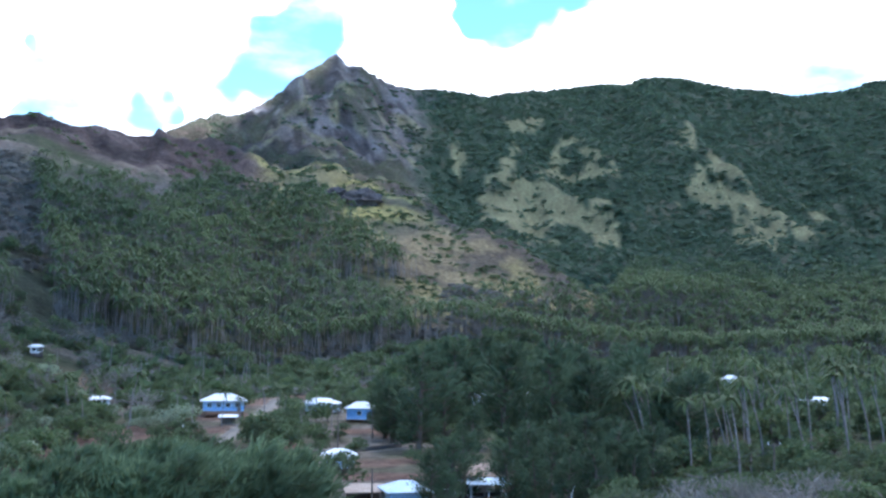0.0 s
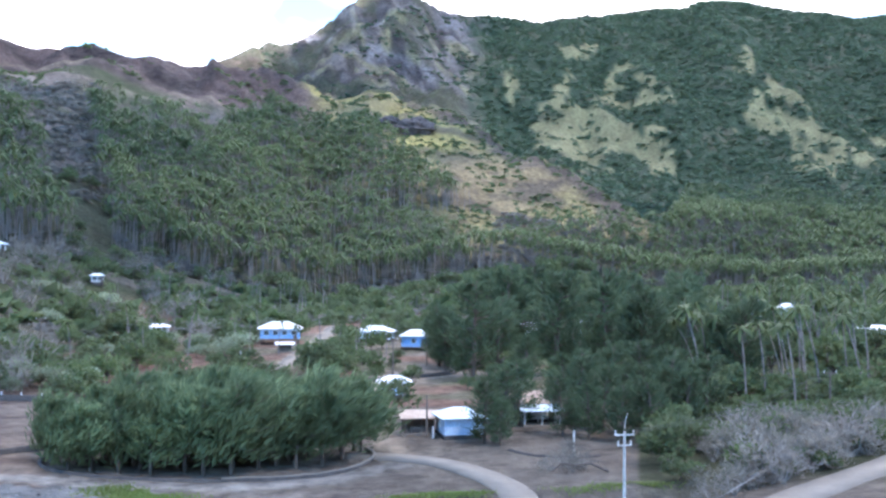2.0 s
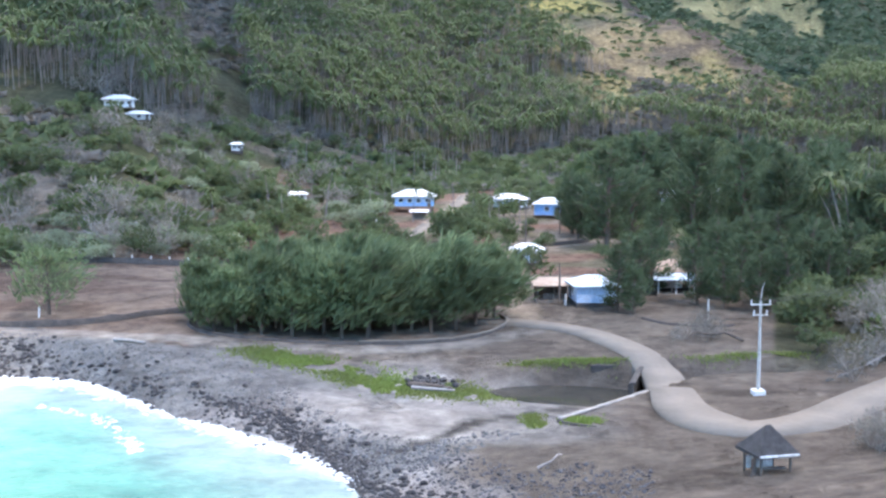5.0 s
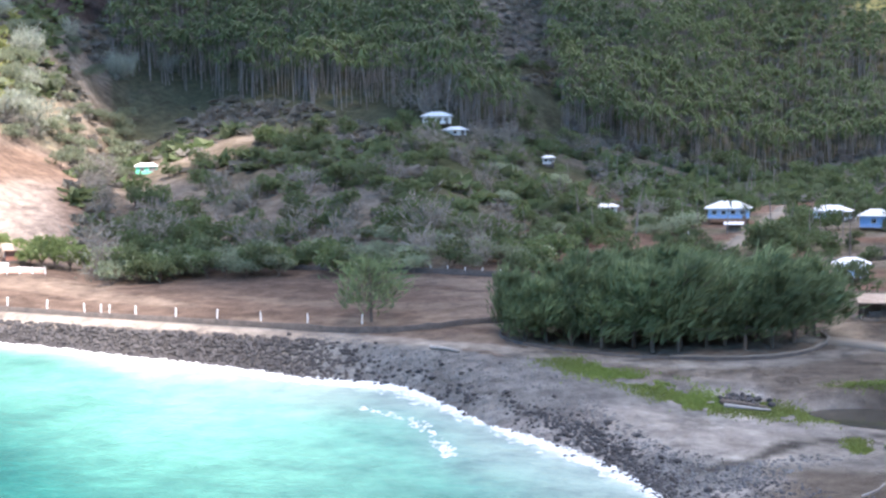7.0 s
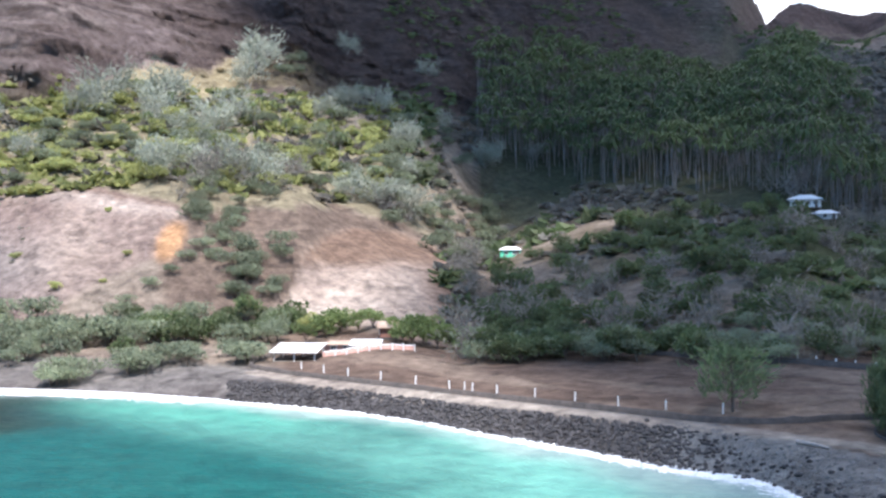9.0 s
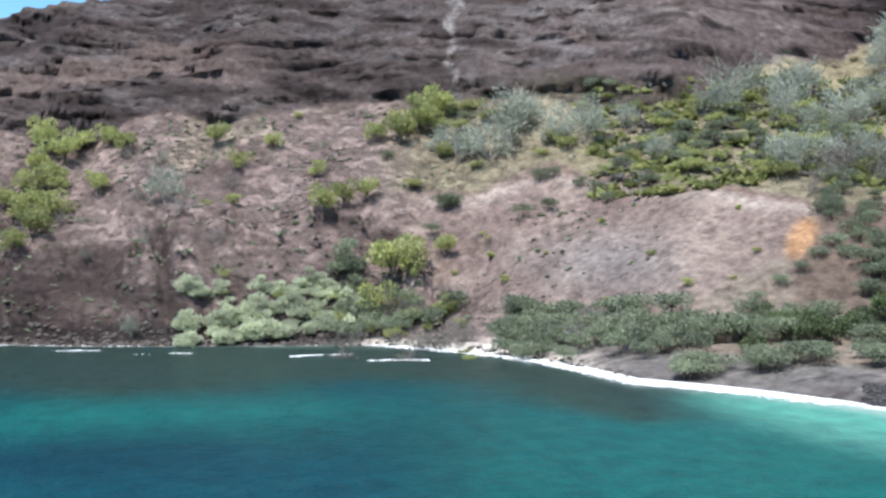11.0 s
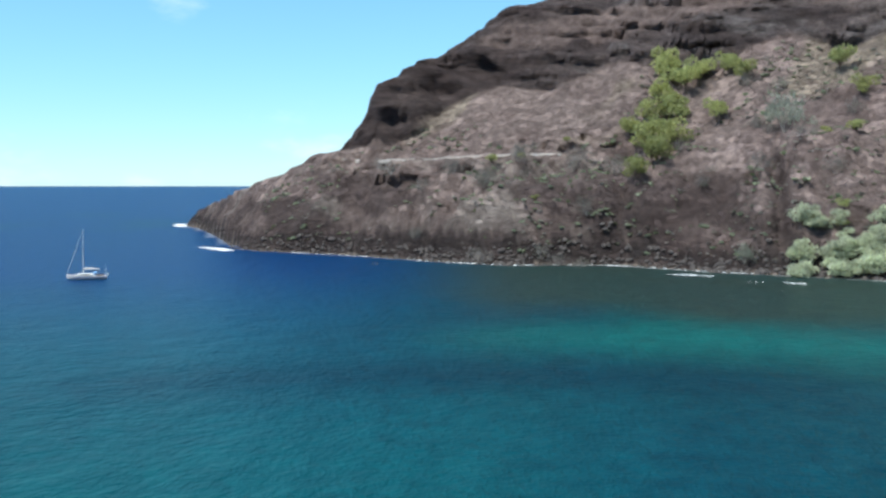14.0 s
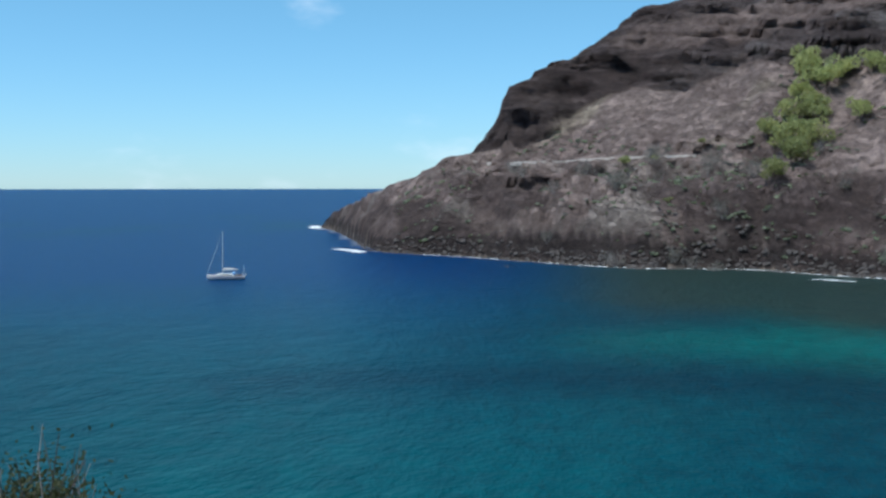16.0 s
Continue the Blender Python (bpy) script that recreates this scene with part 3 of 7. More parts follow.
M_LAND, n_, l_, b_ = shader("land", 0.95, 0.0, 0.1)
at_ = n_.new("ShaderNodeAttribute")
at_.attribute_name = "cover"
f1 = noise_of(n_, l_, 0.36, 9.0, 0.72)
f2 = noise_of(n_, l_, 0.045, 5.0, 0.6)
geo_ = n_.new("ShaderNodeNewGeometry")
map_ = n_.new("ShaderNodeMapping")
map_.inputs["Scale"].default_value = (0.12, 0.12, 0.24)
map_.inputs["Rotation"].default_value = (radians(5), radians(-6), 0)
l_.new(geo_.outputs["Position"], map_.inputs["Vector"])
outcrop = node(n_, "ShaderNodeTexNoise", Scale=1.0, Detail=12.0, Roughness=0.74, Distortion=0.3)
l_.new(map_.outputs[0], outcrop.inputs["Vector"])
# bare rock stands out of the scree where the land is rocky (alpha of the cover)
rocky = node(n_, "ShaderNodeMath")
rocky.operation = "MULTIPLY_ADD"
rocky.inputs[1].default_value, rocky.inputs[2].default_value = 0.3, -0.2
l_.new(at_.outputs["Alpha"], rocky.inputs[0])
lifted = n_.new("ShaderNodeMath")
lifted.operation = "ADD"
l_.new(outcrop.outputs[0], lifted.inputs[0])
l_.new(rocky.outputs[0], lifted.inputs[1])
bare = node(n_, "ShaderNodeMapRange")
bare.inputs["From Min"].default_value, bare.inputs["From Max"].default_value = 0.36, 0.64
l_.new(lifted.outputs[0], bare.inputs["Value"])
bare.inputs["To Max"].default_value = 0.8
mapb = n_.new("ShaderNodeMapping")
mapb.inputs["Scale"].default_value = (0.07, 0.07, 0.42)
mapb.inputs["Rotation"].default_value = (radians(3), radians(-2), 0)
l_.new(geo_.outputs["Position"], mapb.inputs["Vector"])
beds = node(n_, "ShaderNodeTexNoise", Scale=1.0, Detail=8.0, Roughness=0.72, Distortion=0.4)
l_.new(mapb.outputs[0], beds.inputs["Vector"])
bedr = node(n_, "ShaderNodeMapRange")
bedr.inputs["From Min"].default_value, bedr.inputs["From Max"].default_value = 0.38, 0.62
l_.new(beds.outputs[0], bedr.inputs["Value"])
scree = blend(n_, l_, at_.outputs["Color"], blend(n_, l_, (0.62, 0.61, 0.61), (1.34, 1.32, 1.28), f1), 1.0, "MULTIPLY")
stone = blend(n_, l_, (0.085, 0.066, 0.061), (0.21, 0.162, 0.147), bedr.outputs[0])
steep_ = node(n_, "ShaderNodeMapRange")
steep_.inputs["From Min"].default_value, steep_.inputs["From Max"].default_value = 0.55, 0.85
l_.new(at_.outputs["Alpha"], steep_.inputs["Value"])
stone = blend(n_, l_, stone, blend(n_, l_, (0.034, 0.028, 0.028), (0.128, 0.1, 0.093), bedr.outputs[0]), steep_.outputs[0])
c_ = blend(n_, l_, scree, stone, bare.outputs[0])
c_ = blend(n_, l_, c_, blend(n_, l_, (0.82, 0.8, 0.8), (1.15, 1.16, 1.15), f2), 1.0, "MULTIPLY")
l_.new(c_, b_.inputs["Base Color"])
rough_ = n_.new("ShaderNodeMath")
rough_.operation = "MULTIPLY"
l_.new(outcrop.outputs[0], rough_.inputs[0])
l_.new(at_.outputs["Alpha"], rough_.inputs[1])
bp1 = node(n_, "ShaderNodeBump", Strength=0.7, Distance=0.8)
l_.new(f1, bp1.inputs["Height"])
bp2 = node(n_, "ShaderNodeBump", Strength=0.9, Distance=2.2)
l_.new(rough_.outputs[0], bp2.inputs["Height"])
l_.new(bp1.outputs[0], bp2.inputs["Normal"])
relief = n_.new("ShaderNodeMath")
relief.operation = "MULTIPLY"
l_.new(beds.outputs[0], relief.inputs[0])
l_.new(bare.outputs[0], relief.inputs[1])
bp3 = node(n_, "ShaderNodeBump", Strength=0.8, Distance=2.6)
l_.new(relief.outputs[0], bp3.inputs["Height"])
l_.new(bp2.outputs[0], bp3.inputs["Normal"])
l_.new(bp3.outputs[0], b_.inputs["Normal"])

M_SEA, n_, l_, b_ = shader("sea_water", 0.3, 0.0, 0.3)
at_ = n_.new("ShaderNodeAttribute")
at_.attribute_name = "tone"
geo_ = n_.new("ShaderNodeNewGeometry")
map_ = n_.new("ShaderNodeMapping")
map_.inputs["Scale"].default_value = (0.55, 1.0, 1.0)
map_.inputs["Rotation"].default_value = (0, 0, radians(-35))
l_.new(geo_.outputs["Position"], map_.inputs["Vector"])
w1 = node(n_, "ShaderNodeTexNoise", Scale=0.16, Detail=6.0, Roughness=0.62)
w2 = node(n_, "ShaderNodeTexNoise", Scale=0.9, Detail=5.0, Roughness=0.6)
l_.new(map_.outputs[0], w1.inputs["Vector"])
l_.new(map_.outputs[0], w2.inputs["Vector"])
b1 = node(n_, "ShaderNodeBump", Strength=0.7, Distance=1.6)
b2 = node(n_, "ShaderNodeBump", Strength=0.85, Distance=0.6)
l_.new(w1.outputs[0], b1.inputs["Height"])
l_.new(w2.outputs[0], b2.inputs["Height"])
l_.new(b1.outputs[0], b2.inputs["Normal"])
l_.new(b2.outputs[0], b_.inputs["Normal"])
b_.inputs["IOR"].default_value = 1.1
l_.new(blend(n_, l_, at_.outputs["Color"], blend(n_, l_, (0.76, 0.78, 0.82), (1.4, 1.38, 1.32), noise_of(n_, l_, 0.2, 10.0, 0.75)), 1.0, "MULTIPLY"), b_.inputs["Base Color"])

M_FROND = leafy("palm_frond", (0.08, 0.122, 0.05), (0.132, 0.165, 0.072), (0.088, 0.12, 0.055))
M_TRUNK = surface("palm_bark", (0.29, 0.255, 0.235), (0.19, 0.165, 0.15), 0.8, 0.9)
M_BARK = surface("tree_bark", (0.17, 0.13, 0.105), (0.1, 0.08, 0.065), 0.9, 0.9)
M_PALE = surface("bleached_wood", (0.42, 0.38, 0.35), (0.3, 0.27, 0.25), 0.9, 0.9)
M_SCRUB = leafy("scrub_leaves", (0.09, 0.138, 0.058), (0.15, 0.185, 0.085), (0.105, 0.128, 0.07))
M_GREY = leafy("dry_grey_scrub", (0.215, 0.198, 0.178), (0.285, 0.262, 0.236), (0.175, 0.172, 0.14))
M_BRIGHT = leafy("fresh_leaves", (0.33, 0.36, 0.13), (0.45, 0.46, 0.19), (0.28, 0.31, 0.13))
M_IRON = leafy("ironwood_needles", (0.095, 0.145, 0.068), (0.25, 0.31, 0.165), (0.108, 0.15, 0.08))
M_FAR = leafy("far_forest_leaves", (0.066, 0.108, 0.066), (0.096, 0.135, 0.078), (0.078, 0.112, 0.07))

# ---- mesh helpers ----
def mesh_of(name, verts, faces, material, smooth=False):
    me = bpy.data.meshes.new(name)
    verts, faces = np.asarray(verts, np.float32), np.asarray(faces, np.int32)
    k = faces.shape[1]
    me.vertices.add(len(verts))
    me.vertices.foreach_set("co", verts.ravel())
    me.loops.add(faces.size)
    me.loops.foreach_set("vertex_index", faces.ravel())
    me.polygons.add(len(faces))
    me.polygons.foreach_set("loop_start", np.arange(len(faces), dtype=np.int32) * k)
    me.update(calc_edges=True)
    if smooth:
        me.polygons.foreach_set("use_smooth", np.ones(len(faces), bool))
    me.materials.append(material)
    return me


def spread(verts, faces, places, scales, turns, lean=None, squash=None):
    """Copies of a small mesh (quads or triangles) at many places, joined into one."""
    verts, faces, places = np.asarray(verts), np.asarray(faces), np.asarray(places)
    c, s = np.cos(turns)[:, None], np.sin(turns)[:, None]
    v = verts[None] * np.asarray(scales).reshape(len(places), 1, -1)
    x = v[..., 0] * c - v[..., 1] * s
    y = v[..., 0] * s + v[..., 1] * c
    z = v[..., 2]
    if lean is not None:
        x, y = x + z * lean[:, :1], y + z * lean[:, 1:]
    out = np.stack([x + places[:, :1], y + places[:, 1:2], z + places[:, 2:]], -1).reshape(-1, 3)
    f = (faces[None] + (np.arange(len(places)) * len(verts))[:, None, None]).reshape(-1, faces.shape[1])
    return out, f


def join(*parts):
    vs, fs, base = [], [], 0
    for v, f in parts:
        vs.append(np.asarray(v)), fs.append(np.asarray(f) + base)
        base += len(v)
    return np.concatenate(vs), np.concatenate(fs)


def tube(points, radii, sides=5):
    """A tapered tube of quads along points."""
    pts = np.asarray(points, float)
    v, f = [], []
    for i, p in enumerate(pts):
        d = pts[min(i + 1, len(pts) - 1)] - pts[max(i - 1, 0)]
        d = d / np.linalg.norm(d)
        a = np.cross(d, (0.3, 0.9, 0.2))
        a /= np.linalg.norm(a)
        b = np.cross(d, a)
        for j in range(sides):
            t = 2 * math.pi * j / sides
            v.append(p + radii[i] * (a * math.cos(t) + b * math.sin(t)))
    for i in range(len(pts) - 1):
        for j in range(sides):
            k = (j + 1) % sides
            f.append((i * sides + j, i * sides + k, (i + 1) * sides + k, (i + 1) * sides + j))
    return np.array(v), np.array(f)


def tufts(centres, size, rng, long=1.0, way=None, count=1, jitter=0.6):
    """Leaf sprays: pointed quads at the centres, turned by chance, or along way."""
    c = np.repeat(np.asarray(centres, float), count, 0)
    n = len(c)
    d = rng.normal(size=(n, 3))
    if way is not None:
        d = d * jitter + np.repeat(np.asarray(way, float), count, 0) if np.ndim(way) > 1 else d * jitter + np.asarray(way)
    d /= np.linalg.norm(d, axis=1)[:, None]
    s = np.cross(d, rng.normal(size=(n, 3)))
    s /= np.linalg.norm(s, axis=1)[:, None]
    w = size * (0.6 + 0.8 * rng.random((n, 1)))
    d, s = d * w * long, s * w * 0.5
    v = np.stack([c - d * 0.5, c + s + d * 0.1, c + d, c - s + d * 0.1], 1).reshape(-1, 3)
    return v, np.arange(4 * n).reshape(-1, 4)


# ---- land ----
def land_rows():
    return np.concatenate([[0.0], np.linspace(1.5, 60, 34)[:-1], np.linspace(60, 260, 131)[:-1], np.linspace(260, 400, 66)[:-1], np.linspace(400, 520, 101)[:-1], np.linspace(520, 640, 50)[:-1], np.geomspace(640, 1700, 130)[:-1], np.geomspace(1700, 2800, 14)])


def slide_top(az):
    """The height of the big landslide's upper edge, and of the bank beside it."""
    return np.interp(az, [41, 45, 48, 51, 55.4, 56.8, 59.6, 62.5, 65.3, 68, 70.9, 72.8, 75.5], [20, 34, 37, 38, 37, 40, 42, 43.5, 47.5, 53, 47, 44.5, 44])


def slide_low(az):
    """The height of its lower edge, over the trees behind the beach."""
    return np.interp(az, [55.4, 56.8, 59, 60.8, 62.5, 64.2, 67.6, 70.4, 73.6], [33, 23, 20, 15, 11, 8.5, 10, 12, 11])


def scoop_top(az):
    """The upper edge of the small round slide."""
    return np.interp(az, [41.3, 42.3, 43.6, 45.2, 47.4, 48.7, 49.8, 50.4], [15, 22, 28, 31, 31, 28.5, 22.5, 14])


def cover(x, y, z, az, r, slope):
    """The land's colours: gravel, soil, rock, dry grass, forest floor, some painted light and shade."""
    n1, n2, n3 = fbm(x / 60, y / 60, 4, 61), fbm(x / 14, y / 14, 4, 62), fbm(x / 180, y / 180, 3, 63)
    n4 = fbm(x / 4, y / 4, 3, 64)
    col = np.tile(np.array([0.20, 0.165, 0.135]), (len(x), 1))

    def lay(colour, weight):
        col[:] = col + (np.array(colour) - col) * np.clip(weight, 0, 1)[:, None]
    lay((0.2, 0.17, 0.142), step(0.4, 0.6, n1))
    plain = (1 - step(8, 14, z)) * (r < 420)
    lay((0.215, 0.178, 0.148), plain * step(0.4, 0.65, n2))
    village = (r > 185) * (r < 460) * (az < 24) * (1 - step(18, 30, z))
    lay((0.125, 0.115, 0.075), village * step(0.4, 0.55, fbm(x / 20, y / 20, 4, 74)))
    lay((0.2, 0.125, 0.095), village * step(0.55, 0.62, fbm(x / 26, y / 26, 3, 75)))
    lay((0.075, 0.085, 0.042), step(120, 130, r + 6 * (n2 - .5)) * (r < 460) * (az < -7) * 0.85)
    shore_r, _ = line_at(4, az)
    berm_r, _ = line_at(5, az)
    edge_r, _ = line_at(6, az)
    beach = step(-3, 1, az) * (az < 78) * step(-16, -4, -(r - berm_r)) * (z < 4.5)
    lay((0.2, 0.198, 0.192), beach * step(7, 11, az))
    lay((0.15, 0.14, 0.135), beach * step(43, 50, az))
    lay((0.33, 0.31, 0.295), beach * step(0.46, 0.6, n2) * (az < 22) * step(-1, 4, az))
    lay((0.05, 0.048, 0.049), beach * step(31, 36, az + 3 * (n2 - 0.5)) * (az < 53.5) * (1 - step(-0.6, 0.6, r - berm_r + 1.5 * (n4 - 0.5))) * 0.9)
    sand = ((x + 17 + 0.6 * (y - 99)) / 14) ** 2 + ((y - 99 + 0.25 * (x + 17)) / 6.5) ** 2 + 0.8 * (n2 - 0.5)
    lay((0.36, 0.34, 0.315), (1 - step(0.4, 1.3, sand)) * (z < 4))
    lay((0.52, 0.48, 0.44), step(64, 69, az) * (1 - step(77, 79, az)) * (z < 2.6) * (z > -0.5))
    hill = step(9, 24, z) * (r > 100)
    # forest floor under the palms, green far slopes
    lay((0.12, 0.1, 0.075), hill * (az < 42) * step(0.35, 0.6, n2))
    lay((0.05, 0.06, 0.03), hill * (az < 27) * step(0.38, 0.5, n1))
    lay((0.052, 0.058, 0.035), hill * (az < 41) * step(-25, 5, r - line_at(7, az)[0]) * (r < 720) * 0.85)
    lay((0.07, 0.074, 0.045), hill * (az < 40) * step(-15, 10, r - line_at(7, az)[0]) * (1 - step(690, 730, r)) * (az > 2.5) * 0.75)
    far = step(840, 900, r) * (1 - step(0.5, 3.5, az + 3 * (n1 - 0.5)))
    lay((0.04, 0.058, 0.036), far)
    lay((0.13, 0.115, 0.072), step(820, 860, r) * (1 - step(1000, 1050, r)) * step(1, 3, az) * (1 - step(9, 12, az)) * step(0.4, 0.5, n2))
    # dry grass spurs on the far slope
    dry = dry_grass(x, y, az, r)
    lay((0.225, 0.205, 0.11), dry * (0.75 + 0.5 * (n2 - 0.5)))
    lay((0.13, 0.115, 0.08), far * (1 - dry) * step(0.6, 0.7, n2) * 0.5)
    # the spur with dry grass and scrub, and the purple rock ridge
    crest, _ = line_at(8, az)
    back = crest - r
    front = step(-30, -5, back) * (1 - step(210, 260, back + 60 * (n1 - 0.5))) * step(-10, -8, az) * (1 - step(9, 11, az + 2 * (n2 - 0.5)))
    lay((0.24, 0.196, 0.095), front)
    lay((0.29, 0.245, 0.095), front * step(0.42, 0.52, fbm(x / 45, y / 45, 4, 70)) * step(-1.5, 2, az))
    lay((0.23, 0.175, 0.105), front * step(0.5, 0.58, n1) * (az < 3) * 0.8)
    lay((0.085, 0.07, 0.058), front * step(0.52, 0.6, fbm(x / 16, y / 16, 4, 71)) * 0.75)
    lay((0.085, 0.068, 0.06), step(-12, -4, back) * (1 - step(16, 34, back + 20 * (n2 - 0.5))) * step(-8, -6, az) * (1 - step(3, 5, az)) * 0.85)
    purple = (1 - step(110, 150, back + 90 * (n1 - 0.5))) * (r > 700) * (back > -200) * step(8.6, 10.4, az + 1.5 * (n2 - 0.5)) * (1 - step(26, 30, az))
    lay((0.125, 0.088, 0.082), purple)
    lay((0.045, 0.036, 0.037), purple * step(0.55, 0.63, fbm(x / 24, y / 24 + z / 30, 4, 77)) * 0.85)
    lay((0.175, 0.13, 0.118), purple * step(0.55, 0.66, fbm(x / 50, y / 50, 4, 78)) * 0.7)
    lay((0.24, 0.19, 0.145), purple * step(0.55, 0.64, n2) * step(60, 110, back))
    # Shaded hollows under the ridge's overhangs, painted on as near-black spots.
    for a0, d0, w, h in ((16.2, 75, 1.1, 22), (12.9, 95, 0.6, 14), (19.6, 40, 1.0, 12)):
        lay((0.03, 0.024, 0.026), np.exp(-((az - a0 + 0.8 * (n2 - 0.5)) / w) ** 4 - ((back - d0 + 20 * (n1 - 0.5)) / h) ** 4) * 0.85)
    # the grey mountain peak
    peak = step(985, 1030, r) * step(0.6, 2.0, az + 2 * (n2 - 0.5)) * (1 - step(13.5, 14.5, az))
    grain = fbm(x / 16 + 3, y / 16 + z / 30, 4, 79)
    pale = fbm(x / 26, y / 26 + z / 60, 4, 69)
    lay((0.17, 0.152, 0.142), peak)
    lay((0.21, 0.195, 0.11), peak * step(0.45, 0.55, n2) * (r < 1240) * 0.9)
    lay((0.46, 0.435, 0.43), peak * step(0.47, 0.54, pale) * step(1165, 1185, r) * step(4.6, 5.6, az + 1.5 * (n1 - 0.5)) * 0.9)
    lay((0.2, 0.185, 0.19), peak * step(0.55, 0.65, pale) * step(1120, 1150, r) * (az < 5) * 0.8)
    column = step(1112, 1120, r) * (1 - step(1140, 1148, r)) * step(2.6, 3.2, az) * (1 - step(6.4, 7.2, az))
    lay((0.2, 0.185, 0.185), column)
    lay((0.06, 0.056, 0.06), column * step(0.5, 0.62, vnoise(az / 0.16, az * 0, 88)) * 0.8)
    lay((0.04, 0.036, 0.038), peak * step(0.53, 0.58, grain) * 0.85)
    lay((0.06, 0.068, 0.04), peak * step(0.5, 0.56, fbm(x / 40, y / 40, 4, 65)) * (1 - column) * 0.85)
    lay((0.055, 0.06, 0.046), peak * step(10.4, 11, az) * 0.7)
    # the bare cliffs and the headland
    rel = cliff_edge(x, y, az, r)
    low = step(26, 34, az) * step(76, 88, z + 24 * (n1 - 0.5)) * (r < 1400)
    brow = line_at(12, az)[0]
    cliff = np.where(az > 52, step(-1.0, 1.0, rel) * (az < 109), low)
    lay((0.104, 0.078, 0.074), cliff)
    lay((0.142, 0.108, 0.1), cliff * step(0.45, 0.65, n2) * 0.7)
    # Sunlit part of the cliff: sunlight is put in as paler colour.
    weathered = cliff * (1 - step(93, 101, az)) * step(50, 58, az)
    lay((0.215, 0.175, 0.172), weathered)
    lay((0.27, 0.225, 0.215), weathered * step(0.45, 0.6, n2))
    lay((0.34, 0.315, 0.315), weathered * step(0.52, 0.62, fbm(x / 13, y / 13 + z / 7, 4, 91)) * step(62, 67, az) * 0.8)
    lay((0.085, 0.068, 0.068), weathered * step(0.54, 0.62, fbm(x / 16 + 9, y / 16 + z / 5, 4, 92)) * 0.85)
    shelf_ = step(-2, 3, r - line_at(9, az)[0] + 8 * (n2 - 0.5)) * (1 - step(-4, 2, r - line_at(10, az)[0] + 8 * (n2 - 0.5))) * step(80, 86, az) * (1 - step(101.5, 103, az))
    lay((0.215, 0.165, 0.15), shelf_ * 0.9)
    top_ = step(-6, 6, r - brow) * step(80, 92, az)
    lay((0.19, 0.155, 0.125), top_ * 0.8)
    strata = step(0.55, 0.7, fbm(x / 30, y / 30 + z / 3.5, 3, 80)) * np.exp(-((az - 69) / 4.5) ** 2) * step(78, 92, z) * (1 - step(128, 150, z))
    lay((0.27, 0.25, 0.245), cliff * strata * 0.85)
    fall = np.exp(-((az - 73.1 - 0.9 * (vnoise(z / 9, z * 0, 93) - 0.5)) / np.interp(z, [84, 118, 130, 150], [0.16, 0.26, 0.5, 0.75])) ** 2) * step(84, 92, z)
    lay((0.6, 0.57, 0.55), step(0.32, 0.6, fall * 2 * fbm(x / 5, y / 5 + z / 4, 3, 94)) * 0.9)
    lay((0.24, 0.21, 0.135), step(46, 50, az) * (1 - step(66, 70, az)) * (1 - step(-3, 0, rel)) * step(-46, -34, rel + 16 * (n2 - 0.5)))
    head = step(64, 80, az) * (z > np.where(az > 79, 0.15, 1.5))
    lay((0.2, 0.155, 0.145), head * (1 - cliff) * 0.95)
    lay((0.235, 0.185, 0.168), head * step(0.4, 0.65, n1) * (1 - cliff) * 0.75)
    lay((0.255, 0.225, 0.165), head * step(0.5, 0.62, fbm(x / 38 + 4, y / 38, 4, 76)) * (1 - cliff) * step(36, 44, z) * 0.55)
    lay((0.28, 0.25, 0.225), head * step(0.5, 0.7, n2) * (1 - cliff) * step(92, 97, az) * (1 - step(30, 37, z)) * 0.7)
    lay((0.12, 0.09, 0.083), head * step(0.54, 0.7, fbm(x / 9, y / 9, 4, 68)) * (1 - cliff) * 0.6)
    lay((0.075, 0.058, 0.056), head * (1 - cliff) * step(0.5, 0.6, fbm(x / 24 + 5, y / 24 + z / 9, 4, 95)) * step(85, 90, az) * (1 - step(24, 33, z)) * 0.85)
    lay((0.045, 0.038, 0.037), head * (z < 2 + 12 * n2 * n1 + 3 * n4) * (az > 79))
    # Shade inside the gully, painted along its bed as a dark line.
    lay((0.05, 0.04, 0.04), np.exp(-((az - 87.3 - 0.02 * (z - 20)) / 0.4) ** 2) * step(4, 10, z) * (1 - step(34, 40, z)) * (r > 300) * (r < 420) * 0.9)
    # landslides
    wob = 6 * (n2 - 0.5)
    above = z - slide_top(az) + wob
    slide = step(55.0, 56.0, az + 1.5 * (n2 - 0.5)) * (1 - step(73.5, 76, az + 3 * (n1 - 0.5))) * step(-1, 1, z - slide_low(az) + wob) * (1 - step(-0.7, 0.7, above))
    scoop = step(41, 42, az) * (1 - step(50.2, 50.8, az)) * step(8, 9.5, z) * (1 - step(-1, 1, z - scoop_top(az) + 0.6 * wob))
    lay((0.2, 0.18, 0.12), step(41, 45, az) * (1 - step(74, 78, az)) * step(-0.5, 1, above) * (1 - step(28, 44, above)) * 0.8)
    lay((0.13, 0.1, 0.082), step(40, 42, az) * (1 - step(56, 57, az)) * step(7, 9, z) * (1 - step(-1, 1, above)) * (1 - scoop) * (r < 420))
    lay((0.195, 0.15, 0.135), slide)
    lay((0.245, 0.195, 0.17), slide * step(0.45, 0.7, fbm(az * 1.4, z / 26, 4, 66)))
    lay((0.2, 0.186, 0.182), slide * np.exp(-((az - 65) / 4) ** 2 - ((z - 22) / 8) ** 2) * 0.8)
